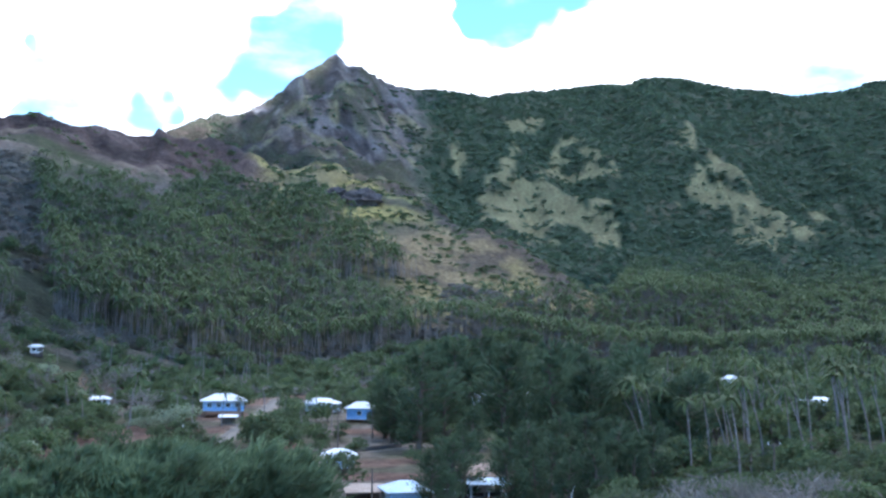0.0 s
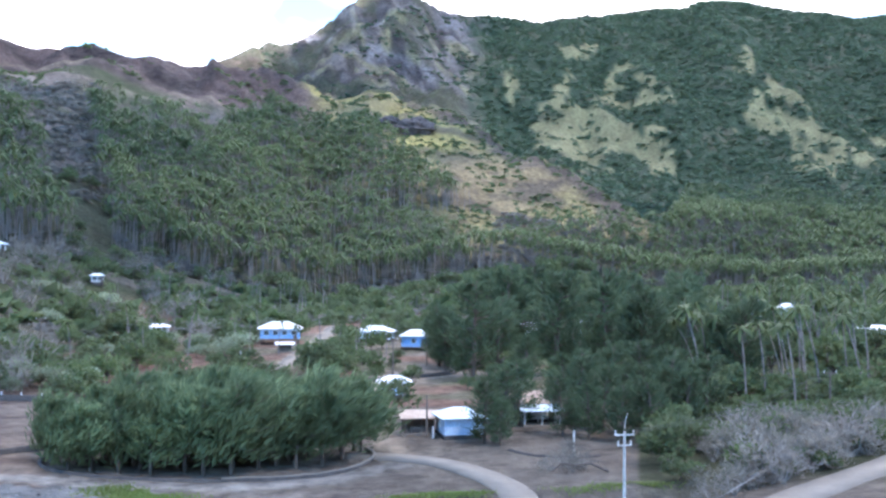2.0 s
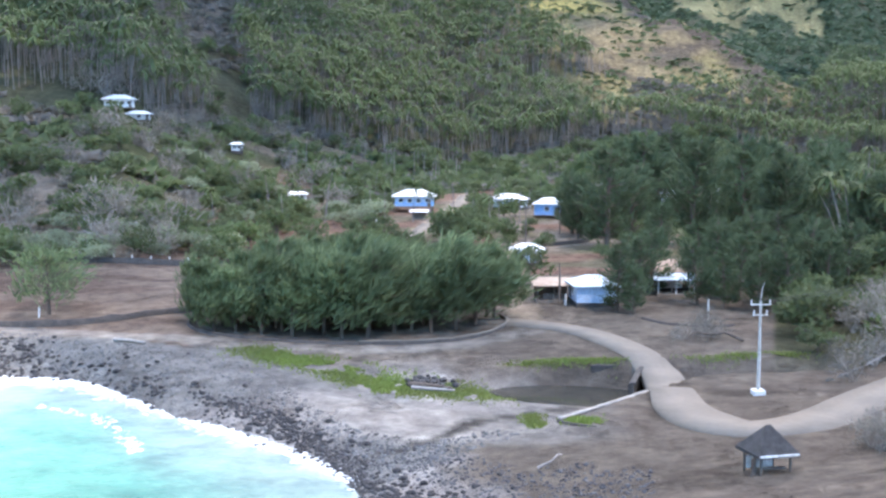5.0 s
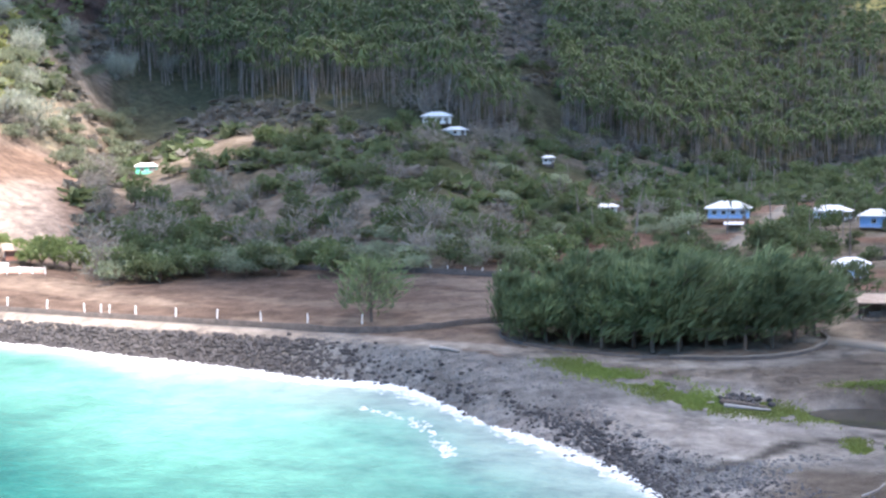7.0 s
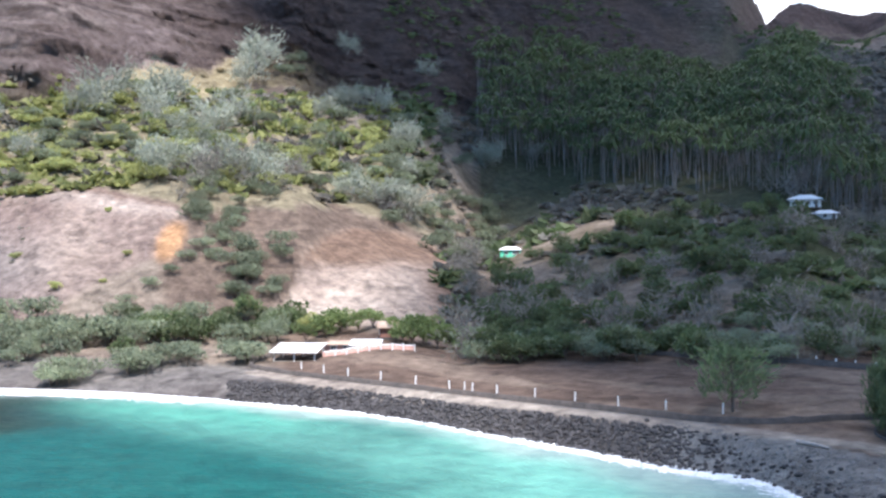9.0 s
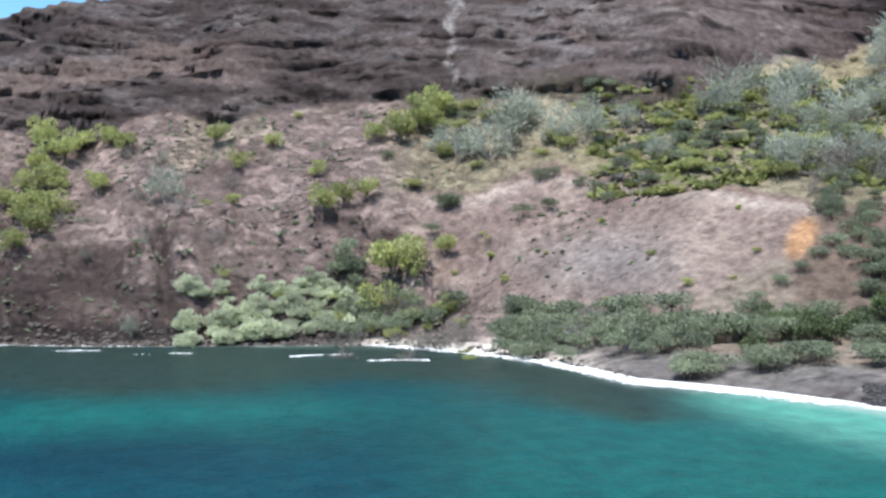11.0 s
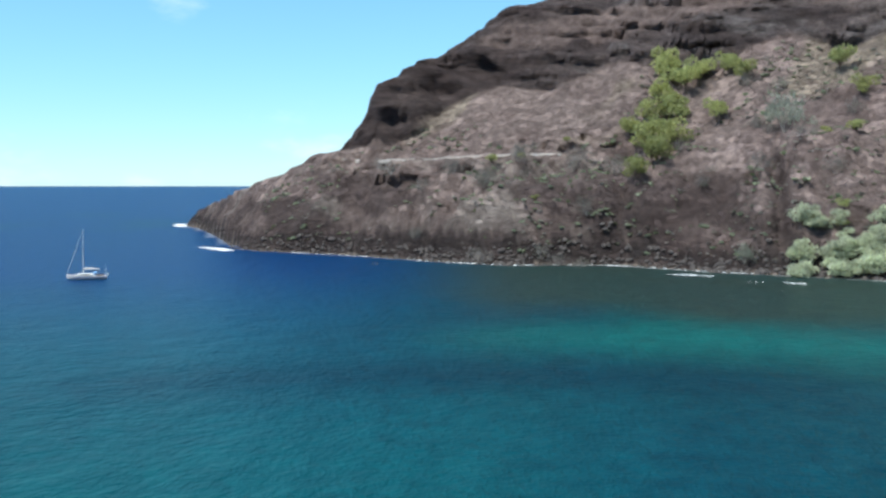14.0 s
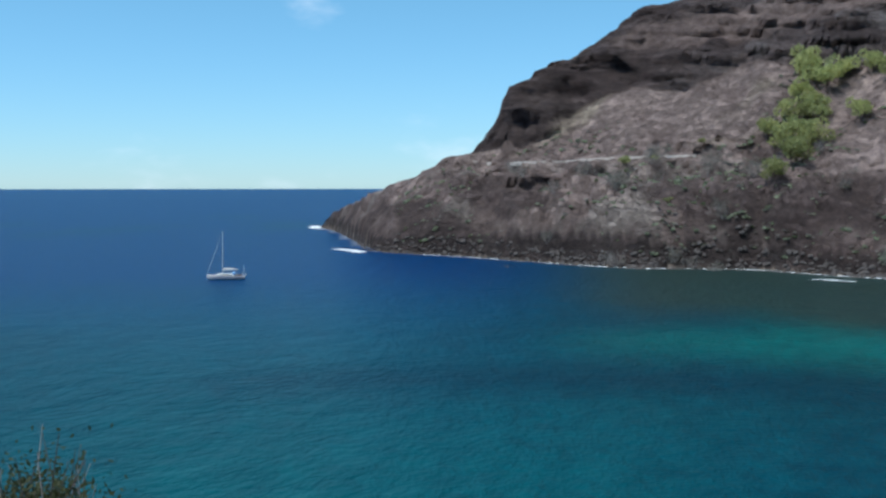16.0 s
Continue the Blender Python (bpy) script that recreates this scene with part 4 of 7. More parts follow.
    lay((0.27, 0.22, 0.19), slide * np.exp(-((az - 60.5) / 2.2) ** 2 - ((z - 24) / 8) ** 2) * 0.8)
    lay((0.32, 0.27, 0.24), slide * step(-7, -2, above) * (1 - step(-2, 0, above)) * step(0.42, 0.6, n1 + 0.06))
    lay((0.14, 0.098, 0.082), slide * step(-2.5, -1, above + 2 * (n4 - 0.5)) * 0.8)
    lay((0.3, 0.245, 0.21), scoop)
    lay((0.4, 0.345, 0.3), scoop * step(0.45, 0.65, n2) * (1 - step(20, 25, z + wob)) * step(44, 46, az))
    lay((0.165, 0.115, 0.088), scoop * step(18.5, 23, z + wob))
    lay((0.2, 0.14, 0.11), scoop * (1 - step(42.5, 44.5, az)))
    orange = np.exp(-((az - 56.2 + (z - 28) * 0.07) / 0.8) ** 2 - ((z - 28) / 6.5) ** 2)
    lay((0.36, 0.215, 0.12), step(0.35, 0.75, orange))
    burnt = np.exp(-((az - 21.8 - (r - 520) * 0.006) / 2.8) ** 2) * step(470, 530, r) * (1 - step(720, 780, r))
    lay((0.17, 0.138, 0.125), burnt * step(0.3, 0.5, n2) * 0.9)
    # the bare field behind the sea wall
    field = step(21, 22.5, az) * (1 - step(50, 52, az)) * (r > berm_r + 5) * (r < edge_r - 4) * (z < 8)
    lay((0.125, 0.09, 0.073), field)
    lay((0.185, 0.142, 0.115), field * step(0.5, 0.62, fbm(x / 30, y / 8, 3, 67)))
    lay((0.31, 0.275, 0.24), (1 - step(1.3, 2.4, near_path(x, y, (0,)) + 1.2 * (n4 - 0.5))) * (r < 400))
    lay((0.33, 0.27, 0.215), (1 - step(1.4, 2.6, near_path(x, y, (1, 2, 3, 4)) + 1.4 * (n4 - 0.5))) * (r < 400) * 0.9)
    trickle = np.abs(x + 9 + 0.75 * (104 - y) + 1.2 * np.sin(y / 2.2)) + 20 * (y > 109) + 20 * (y < 86)
    lay((0.07, 0.065, 0.06), (1 - step(0.5, 1.5, trickle + 0.8 * (n4 - 0.5))) * 0.9)
    # Ground right of bearing 8, from 70 to 190 m, made darker.
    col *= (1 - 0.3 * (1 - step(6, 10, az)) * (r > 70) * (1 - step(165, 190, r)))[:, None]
    near = (r < 75) * (z > 2.5)
    lay((0.17, 0.14, 0.115), near)
    lay((0.03, 0.04, 0.05), step(0.3, 3, -z))
    shore_rock = head * (az > 76) * (1 - step(14, 30, z + 16 * (n1 - 0.5)))
    # Headland slope before bearing 97 made up to a fifth paler.
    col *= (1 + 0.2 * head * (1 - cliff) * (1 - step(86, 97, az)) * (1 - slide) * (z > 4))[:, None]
    rocky = np.clip(cliff * (1 - 0.35 * weathered) * (1 - 0.75 * shelf_) * (1 - 0.6 * top_) * (0.85 + 0.4 * (n1 - 0.5)) + np.maximum(0.3 * head * (1 - slide), 0.5 * shore_rock) + 0.45 * purple + 0.35 * peak + 0.12 * front, 0, 1)
    return np.c_[col, rocky]


def build_land():
    bears = np.concatenate([np.arange(-24, 60, 0.25), np.arange(60, 117.4, 0.16), np.arange(117.4, 126, 1.0), np.arange(126, 336, 3.0)])
    rows = land_rows()
    az, r = np.meshgrid(bears, rows)
    x, y = -r * np.sin(np.radians(az)), r * np.cos(np.radians(az))
    flat_x, flat_y = x.ravel(), y.ravel()
    z = ground(flat_x, flat_y)
    # crags lean out: push the steep rock sideways a little
    zz = z.reshape(x.shape)
    slope = np.abs(np.gradient(zz, axis=0) / np.gradient(r, axis=0)).ravel()
    rock = step(0.5, 1.0, slope) * step(3, 30, z) * (r.ravel() > 130)
    push = 8.0 * rock * (fbm(flat_x / 11, flat_y / 11 + z / 6, 3, 71) - 0.5)
    push = push * (1 - step(109, 112, bearing(flat_x, flat_y)))
    bed = (z + 9 * fbm(flat_x / 40, flat_y / 40, 3, 72)) / 11 + 0.25 * fbm(flat_x / 12, flat_y / 12, 2, 73)
    ledge = np.abs((bed % 1.0) * 2 - 1)
    steep = step(0.8, 1.6, slope) * step(12, 30, z) * (r.ravel() > 200) * (r.ravel() < 1500)
    push = push + steep * (3.2 * (step(0.2, 0.75, ledge) - 0.5) + 12.0 * (fbm(flat_x / 30, flat_y / 30 + z / 50, 3, 76) - 0.5))
    px = flat_x * (1 + push / np.maximum(r.ravel(), 30))
    py = flat_y * (1 + push / np.maximum(r.ravel(), 30))
    verts = np.stack([px, py, z], 1)
    nr, na = x.shape
    i = np.arange(nr - 1)[:, None] * na
    j = np.arange(na)[None]
    k = (j + 1) % na
    faces = np.stack([i + j, i + k, i + na + k, i + na + j], -1).reshape(-1, 4)[:, ::-1]
    centre = len(verts)
    me = mesh_of("ground", verts, faces[:, ::-1], M_LAND, True)
    col = np.ones((len(verts), 4), np.float32)
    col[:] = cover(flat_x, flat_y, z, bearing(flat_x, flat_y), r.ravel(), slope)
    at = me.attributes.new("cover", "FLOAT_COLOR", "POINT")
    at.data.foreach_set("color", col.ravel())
    ob = new("ground", me)
    tagged(ob, "hillsides, dry cliffs, village flat and shore of a bay", "ground", kind="structure")
    return ob


build_land()


# ---- sea ----
def build_sea():
    bears = np.concatenate([np.arange(8, 136, 0.55), np.arange(136, 368, 4.0)])
    rows = np.concatenate([np.linspace(40, 460, 170)[:-1], np.geomspace(460, 4960, 40)])
    az, r = np.meshgrid(bears, rows)
    x, y = (-r * np.sin(np.radians(az))).ravel(), (r * np.cos(np.radians(az))).ravel()
    rr, aa = r.ravel(), bearing(x, y)
    depth = np.maximum(-ground(x, y), 0)
    depth = np.where(rr > 2700, 25, depth)
    shore_r, _ = line_at(4, aa)
    off = np.maximum(shore_r - rr, 0)
    n1, n2, n3 = fbm(x / 45, y / 45, 4, 81), fbm(x / 120, y / 60, 3, 82), fbm(x / 9, y / 9, 3, 83)
    col = np.tile(np.array([0.002, 0.026, 0.09]), (len(x), 1))

    def lay(colour, weight):
        col[:] = col + (np.array(colour) - col) * np.clip(weight, 0, 1)[:, None]
    inner = 1 - step(20, 110, off + 60 * (n2 - 0.5) + 3.2 * np.maximum(aa - 42, 0))
    lay((0.0035, 0.05, 0.064), (1 - step(120, 350, rr)) * 0.9)
    lay((0.012, 0.09, 0.082), (1 - step(120, 230, off)) * (1 - step(56, 68, aa)) * 0.9)
    lay((0.13, 0.33, 0.275), inner * (1 - step(56, 70, aa)) * 0.95)
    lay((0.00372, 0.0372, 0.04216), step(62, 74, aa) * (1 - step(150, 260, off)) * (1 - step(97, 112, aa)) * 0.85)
    lay((0.005, 0.075, 0.066), step(64, 72, aa) * (1 - step(92, 104, aa)) * step(0.42, 0.7, fbm(x / 70, y / 30, 3, 85)) * (1 - step(150, 260, off)) * step(30, 90, off) * 0.5)
    lay((0.0062, 0.0527, 0.0527), step(0.45, 0.68, fbm(x / 40, y / 60, 3, 84)) * inner * 0.6)
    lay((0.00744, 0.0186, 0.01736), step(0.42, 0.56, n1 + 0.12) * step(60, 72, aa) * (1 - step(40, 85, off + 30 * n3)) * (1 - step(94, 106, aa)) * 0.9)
    lay((0.0025, 0.03, 0.05), step(0.45, 0.7, fbm(x / 110, y / 45, 3, 86)) * step(66, 80, aa) * (rr < 900) * 0.5)
    lay((0.006, 0.07, 0.068), step(43, 52, aa) * step(34, 60, off + 30 * (n2 - 0.5)) * (1 - step(64, 80, aa)) * (rr < 300) * 0.8)
    lay((0.07, 0.25, 0.2), step(47, 52, aa) * (1 - step(59, 65, aa + 5 * (n2 - 0.5))) * np.exp(-((off - 18) / 16) ** 2) * step(0.35, 0.6, fbm(x / 40, y / 14, 3, 87) + 0.12) * 0.75)
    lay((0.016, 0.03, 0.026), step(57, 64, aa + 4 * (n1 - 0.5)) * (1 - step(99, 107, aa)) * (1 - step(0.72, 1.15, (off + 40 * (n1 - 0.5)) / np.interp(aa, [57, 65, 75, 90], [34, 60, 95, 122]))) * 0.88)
    lay((0.05, 0.085, 0.07), step(57, 64, aa) * (1 - step(88, 94, aa)) * (1 - step(8, 24, off + 8 * (n3 - 0.5))) * step(0.4, 0.6, n1) * 0.7)
    lay((0.006, 0.085, 0.082), step(70, 84, aa) * (1 - step(96, 108, aa)) * np.exp(-((rr - 186 - 30 * (n2 - 0.5)) / 17) ** 2) * 0.7)
    lay((0.002, 0.022, 0.038), step(80, 90, aa) * (1 - step(118, 126, aa)) * np.exp(-((rr - 152 - 24 * (n2 - 0.5)) / 13) ** 2) * 0.7)
    lay((0.005, 0.07, 0.08), (1 - step(80, 150, rr)) * step(90, 104, aa) * 0.6)
    lay((0.27, 0.33, 0.312), (1 - step(2, np.interp(aa, [24, 42], [36, 17]), off + 12 * (n3 - 0.5))) * (aa < 66) * 0.8)
    lay((0.72, 0.75, 0.75), (1 - step(0.08, 0.4, depth + 0.9 * (n3 - 0.42))) * (rr < 700) * (0.85 - 0.55 * step(78, 90, aa)))
    verts = np.stack([x, y, np.zeros_like(x)], 1)
    nr, na = r.shape
    i = np.arange(nr - 1)[:, None] * na
    j = np.arange(na)[None]
    k = (j + 1) % na
    faces = np.stack([i + j, i + na + j, i + na + k, i + k], -1).reshape(-1, 4)
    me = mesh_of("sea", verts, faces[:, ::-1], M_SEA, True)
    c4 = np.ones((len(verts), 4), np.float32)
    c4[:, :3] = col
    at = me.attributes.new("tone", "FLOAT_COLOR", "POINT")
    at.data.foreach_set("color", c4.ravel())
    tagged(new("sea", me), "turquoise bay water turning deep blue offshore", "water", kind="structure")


build_sea()

# ---- far and middle vegetation ----
def palm_shape(rng, height=14.0, fronds=11, long=3.6, sides=3, bend=0.8, cuts=2, lean_to=(0, 0)):
    """Trunk and fronds of a coconut palm, as two quad meshes."""
    lean = rng.normal(size=2) * 0.07 * height * bend + np.array(lean_to) * height
    ts = np.linspace(0, 1, 4 if sides > 3 else 3)
    pts = [(lean[0] * t ** 1.7, lean[1] * t ** 1.7, height * t) for t in ts]
    trunk = tube(pts, [0.19 - 0.08 * t for t in ts], sides)
    top = np.array(pts[-1])
    vs, fs = [], []
    for i in range(fronds):
        a = 2 * math.pi * i / fronds + rng.uniform(-.25, .25)
        rise = rng.uniform(-0.35, 0.95)
        size = long * rng.uniform(0.8, 1.15)
        way = np.array((math.cos(a), math.sin(a), 0))
        side = np.array((-math.sin(a), math.cos(a), 0))
        base = len(vs)
        for j in range(cuts + 1):
            t = j / cuts
            p = top + way * size * t * (1 - 0.15 * t) + np.array((0, 0, size * (rise * t - (0.55 + 0.35 * max(rise, 0)) * t * t)))
            w = 0.15 * long * (0.4 + 1.3 * t - 1.55 * t * t)
            vs += [p + side * w - np.array((0, 0, 0.25 * w)), p - side * w - np.array((0, 0, 0.25 * w))]
        fs += [(base + 2 * j, base + 2 * j + 1, base + 2 * j + 3, base + 2 * j + 2) for j in range(cuts)]
    return trunk, (np.array(vs), np.array(fs))


def bush_shape(rng, leaves=60, size=0.34):
    """A rounded crown of leaf sprays, one unit wide."""
    d = rng.normal(size=(leaves, 3))
    d /= np.linalg.norm(d, axis=1)[:, None]
    d[:, 2] = np.abs(d[:, 2]) * 0.9 - 0.12
    lump = 0.8 + 0.3 * np.sin(d[:, 0] * 5 + rng.uniform(0, 6)) * np.cos(d[:, 1] * 4 + rng.uniform(0, 6))
    return tufts(d * (0.5 * lump * rng.uniform(0.7, 1, leaves))[:, None], size, rng, 1.0, d, 1, 0.8)


def scatter_points(n, a0, a1, r0, r1, keep, seed):
    rng = np.random.default_rng(seed)
    az = rng.uniform(a0, a1, n)
    r = np.sqrt(rng.uniform(r0 * r0, r1 * r1, n))
    x, y = -r * np.sin(np.radians(az)), r * np.cos(np.radians(az))
    z = ground(x, y)
    ok = keep(x, y, z, az, r, rng)
    return np.stack([x, y, z], 1)[ok], rng


def stuff(name, places, shapes, rng, scale, material, label, category, tall=(1, 1), sink=0.2, lean=None):
    parts = []
    pick = rng.integers(0, len(shapes), len(places))
    for k, (v, f) in enumerate(shapes):
        mine = places[pick == k] - (0, 0, sink)
        if len(mine):
            s = rng.uniform(*scale, len(mine))
            sc = np.stack([s, s * rng.uniform(0.85, 1.15, len(mine)), s * rng.uniform(*tall, len(mine))], 1)
            parts.append(spread(v, f, mine, sc, rng.uniform(0, 6.28, len(mine))))
    v, f = join(*parts)
    return tagged(new(name, mesh_of(name, v, f, material)), label, category, kind="stuff")


# house places: bearing and distance from the camera, with no scrub in its line of sight to them
VIEWS = [polar(a, r) for a, r in ((25.15, 350), (24.1, 345), (39.35, 345), (16.85, 323), (10.7, 296), (4.0, 281), (6.0, 301), (19.5, 350), (-1.6, 305), (-4.7, 316), (-3, 470), (-14.2, 388), (-18, 294), (50, 224), (47.8, 228), (46.2, 226), (10.6, 274))]


def open_view(x, y):
    """True where a plant would neither stand in a house nor hide it from the camera."""
    ok = np.ones(len(x), bool)
    for hx, hy in VIEWS:
        d = math.hypot(hx, hy)
        ux, uy = hx / d, hy / d
        along = (x - hx) * ux + (y - hy) * uy
        across = np.abs((x - hx) * uy - (y - hy) * ux)
        ok &= ~((along > -17) & (along < 5) & (across < 5.2))
    return ok


def forest_zone(x, y, z, az, r, rng):
    n = fbm(x / 60, y / 60, 3, 91)
    base, _ = line_at(7, az)
    top = np.interp(az, [-22, -9.5, -8.6, -6, -3, 0, 2, 4.5, 6, 8, 11, 15, 18, 21, 24, 27, 32, 37, 41, 45], [900, 860, 650, 632, 610, 608, 636, 700, 755, 760, 755, 690, 650, 655, 745, 560, 585, 590, 550, 440])
    low = base - np.interp(az, [-22, -8, 10, 18, 24, 28, 36, 40, 46], [60, 40, 10, 10, 20, -20, -12, -60, -150])
    scar = np.exp(-((az - 20.8 - (r - 520) * 0.006) / 1.5) ** 2)
    scar = np.maximum(scar, 0.75 * np.exp(-((az - 21.8 - (r - 520) * 0.006) / 2.8) ** 2) * step(470, 530, r))
    clear = np.exp(-((az - 0.5) / 2.2) ** 2 - ((r - 590) / 38) ** 2) + 0.9 * np.exp(-((az - 14.3) / 1.1) ** 2 - ((r - 700) / 60) ** 2)
    return (r > low) & (r < top) & (az < 41) & (n - 0.6 * scar - 0.5 * clear > 0.16 + 0.1 * rng.random(len(x)))


spots, rng = scatter_points(31000, -23, 45, 330, 900, forest_zone, 101)
spots = spots[open_view(spots[:, 0], spots[:, 1])][:9500]
trunks, crowns = [], []
for k in range(6):
    t, c = palm_shape(rng, 15.0, 12, 3.7)
    mine = spots[k::6]
    sc = np.repeat(rng.uniform(0.75, 1.25, (len(mine), 1)), 3, 1)
    turn = rng.uniform(0, 6.28, len(mine))
    trunks.append(spread(*t, mine - (0, 0, 0.3), sc, turn))
    crowns.append(spread(*c, mine - (0, 0, 0.3), sc, turn))
tagged(new("palm_forest_trunks", mesh_of("palm_forest_trunks", *join(*trunks), M_TRUNK)), "slender pale grey trunks of a coconut palm forest", "palm trunks", kind="stuff")
tagged(new("palm_forest_crowns", mesh_of("palm_forest_crowns", *join(*crowns), M_FROND)), "dense dark green crowns of a coconut palm forest", "palm crowns", kind="stuff")


def far_zone(x, y, z, az, r, rng):
    n = fbm(x / 60, y / 60, 4, 61)
    n2 = fbm(x / 14, y / 14, 4, 62)
    dry = dry_grass(x, y, az, r)
    rocks = (az > 0.6) & (az < 2.4) | (az > 2.4) & (r > 1000) & (n2 > 0.5)
    ok = (az < 1.5 + 3 * (n - 0.5)) | ((az < 12) & (r > 980) & (rng.random(len(x)) < 0.3) & (n > 0.5))
    return ok & (~dry | (rng.random(len(x)) < 0.12)) & ~(rocks & (rng.random(len(x)) < 0.55)) & (r > line_at(8, az)[0] + 25)


spots, rng = scatter_points(36000, -24, 12, 780, 1680, far_zone, 102)
stuff("mountain_forest", spots, [bush_shape(rng, 9, 0.5) for k in range(6)], rng, (4, 8), M_FAR, "dense dark green forest on the far mountain slopes", "forest", (0.42, 0.7), 1.0)


def scrub_zone(x, y, z, az, r, rng):
    n = fbm(x / 40, y / 40, 4, 93)
    foot, _ = line_at(6, az)
    base, _ = line_at(7, az)
    slide = (az > 43) & (az < 77)
    mid = (r > foot + 2) & (r < base + 12 + 60 * step(34, 40, az)) & (az < 43)
    upper = (r > base + 6) & (z > 40) & (z < 84) & (az > 40) & (az < 66)
    right = (az < 0) & (r > 250) & (r < 640)
    burnt = (np.abs(az - 21.8 - (r - 520) * 0.006) < 3.2) & (r > 470) & (rng.random(len(x)) < 0.8)
    return ((mid & (n > 0.36 + 0.09 * (az > 25))) | (upper & (n > 0.33)) | right | burnt) & ~(slide & ~upper)


def spur_zone(x, y, z, az, r, rng):
    back = line_at(8, az)[0] - r
    n = fbm(x / 30, y / 30, 4, 94)
    face = (az < 11) & (back > -10) & (back < 240) & (n > 0.46)
    edge = (az < 4) & (back > -15) & (back < 22)
    ridge = (az >= 9) & (back > 20) & (back < 160) & (n > 0.53)
    slope = (az > 22) & (z > 60) & (z < 190) & (n > 0.5) & (r < 800)
    return (face | edge | ridge | slope) & (rng.random(len(x)) < 0.8)


spots, rng = scatter_points(15000, -10, 46, 470, 960, spur_zone, 104)
stuff("spur_scrub", spots, [bush_shape(rng, 9, 0.55) for k in range(5)], rng, (2, 5), M_SCRUB, "scattered olive scrub on the dry grass spur", "scrub", (0.5, 0.8))
spots, rng = scatter_points(21000, -23, 68, 200, 710, scrub_zone, 103)
spots = spots[open_view(spots[:, 0], spots[:, 1])]
s_az, s_r = bearing(spots[:, 0], spots[:, 1]), np.hypot(spots[:, 0], spots[:, 1])
sunny = (s_az > 45) & (spots[:, 2] > 36)
skirt = (s_r > line_at(7, s_az)[0] - 24) & (s_az < 43) & ~sunny
grey = skirt | (rng.random(len(spots)) < 0.26 + 0.25 * (s_az > 25) + 0.12 * (bearing(spots[:, 0], spots[:, 1]) > 17) + 0.3 * ((s_r > 470) & (s_az > 15)))
light = rng.random(len(spots)) < 0.6
stuff("sunny_scrub", spots[sunny & light], [bush_shape(rng, 24, 0.42) for k in range(5)], rng, (3, 6.5), M_BRIGHT, "yellow-green scrub on the sunny slope above the slide", "scrub", (0.6, 0.9))
stuff("hillside_scrub", spots[~grey & ~sunny], [bush_shape(rng, 22, 0.44) for k in range(5)], rng, (3.5, 8), M_SCRUB, "green scrub and low trees on the lower hillside", "scrub", (0.6, 1.0))
stuff("dry_scrub", spots[(grey & ~sunny) | (sunny & ~light)], [bush_shape(rng, 24, 0.38) for k in range(5)], rng, (3, 6.5), M_GREY, "leafless grey scrub on the lower hillside", "scrub", (0.6, 0.9))

# ---- building helpers ----
M_CONCRETE = surface("concrete_road", (0.225, 0.192, 0.158), (0.178, 0.152, 0.126), 0.25, 0.9, depth=0.01, grain=(0.93, 1.05))
M_STONE = surface("dark_stone_wall", (0.11, 0.095, 0.085), (0.065, 0.058, 0.055), 0.9, 0.95, depth=0.05)
M_ROCK = surface("basalt_boulder", (0.085, 0.08, 0.08), (0.038, 0.036, 0.038), 0.7, 0.85, depth=0.04)
M_MIXED = surface("wet_and_dry_cobble", (0.17, 0.165, 0.17), (0.05, 0.048, 0.052), 1.1, 0.85, depth=0.03)
M_COBBLE = surface("grey_cobble", (0.23, 0.227, 0.22), (0.1, 0.098, 0.097), 0.7, 0.85, depth=0.03)
M_COPING = surface("weathered_coping", (0.42, 0.385, 0.35), (0.3, 0.275, 0.25), 0.8, 0.9, depth=0.01)
M_WHITE = surface("white_paint", (0.8, 0.8, 0.79), (0.7, 0.7, 0.68), 0.6, 0.6, depth=0.004)
M_ROOF = surface("white_sheet_roof", (0.78, 0.79, 0.8), (0.66, 0.67, 0.68), 0.4, 0.45, depth=0.01)
M_BLUEROOF = surface("pale_blue_sheet_roof", (0.45, 0.6, 0.72), (0.55, 0.66, 0.75), 0.4, 0.45, depth=0.01)
M_BLUE = surface("sky_blue_paint", (0.22, 0.42, 0.72), (0.28, 0.48, 0.75), 0.5, 0.7, depth=0.004)
M_PALEBLUE = surface("pale_blue_paint", (0.5, 0.64, 0.8), (0.44, 0.58, 0.76), 0.5, 0.7, depth=0.004)
M_GREENPAINT = surface("mint_green_paint", (0.1, 0.6, 0.36), (0.14, 0.64, 0.4), 0.5, 0.7, depth=0.004)
M_TANROOF = surface("rusty_sheet_roof", (0.42, 0.33, 0.26), (0.3, 0.21, 0.16), 0.5, 0.7, depth=0.01)
M_PINK = surface("faded_pink_plaster", (0.5, 0.3, 0.25), (0.42, 0.26, 0.22), 0.5, 0.85, depth=0.006)
M_RED = surface("weathered_red_boards", (0.3, 0.14, 0.1), (0.22, 0.11, 0.085), 0.6, 0.8)
M_WOOD = surface("weathered_timber", (0.2, 0.16, 0.13), (0.13, 0.105, 0.09), 0.9, 0.85)
M_THATCH = surface("dark_thatch", (0.085, 0.08, 0.08), (0.055, 0.052, 0.05), 1.4, 0.95, depth=0.06)
M_PANE = surface("dark_window_glass", (0.02, 0.025, 0.03), (0.03, 0.035, 0.04), 0.5, 0.1, depth=0.001, spec=0.5)
M_POLE = surface("pale_concrete_pole", (0.62, 0.61, 0.58), (0.5, 0.49, 0.47), 0.5, 0.8)
M_WIRE = surface("dark_cable", (0.03, 0.03, 0.03), (0.04, 0.04, 0.04), 1.0, 0.6)
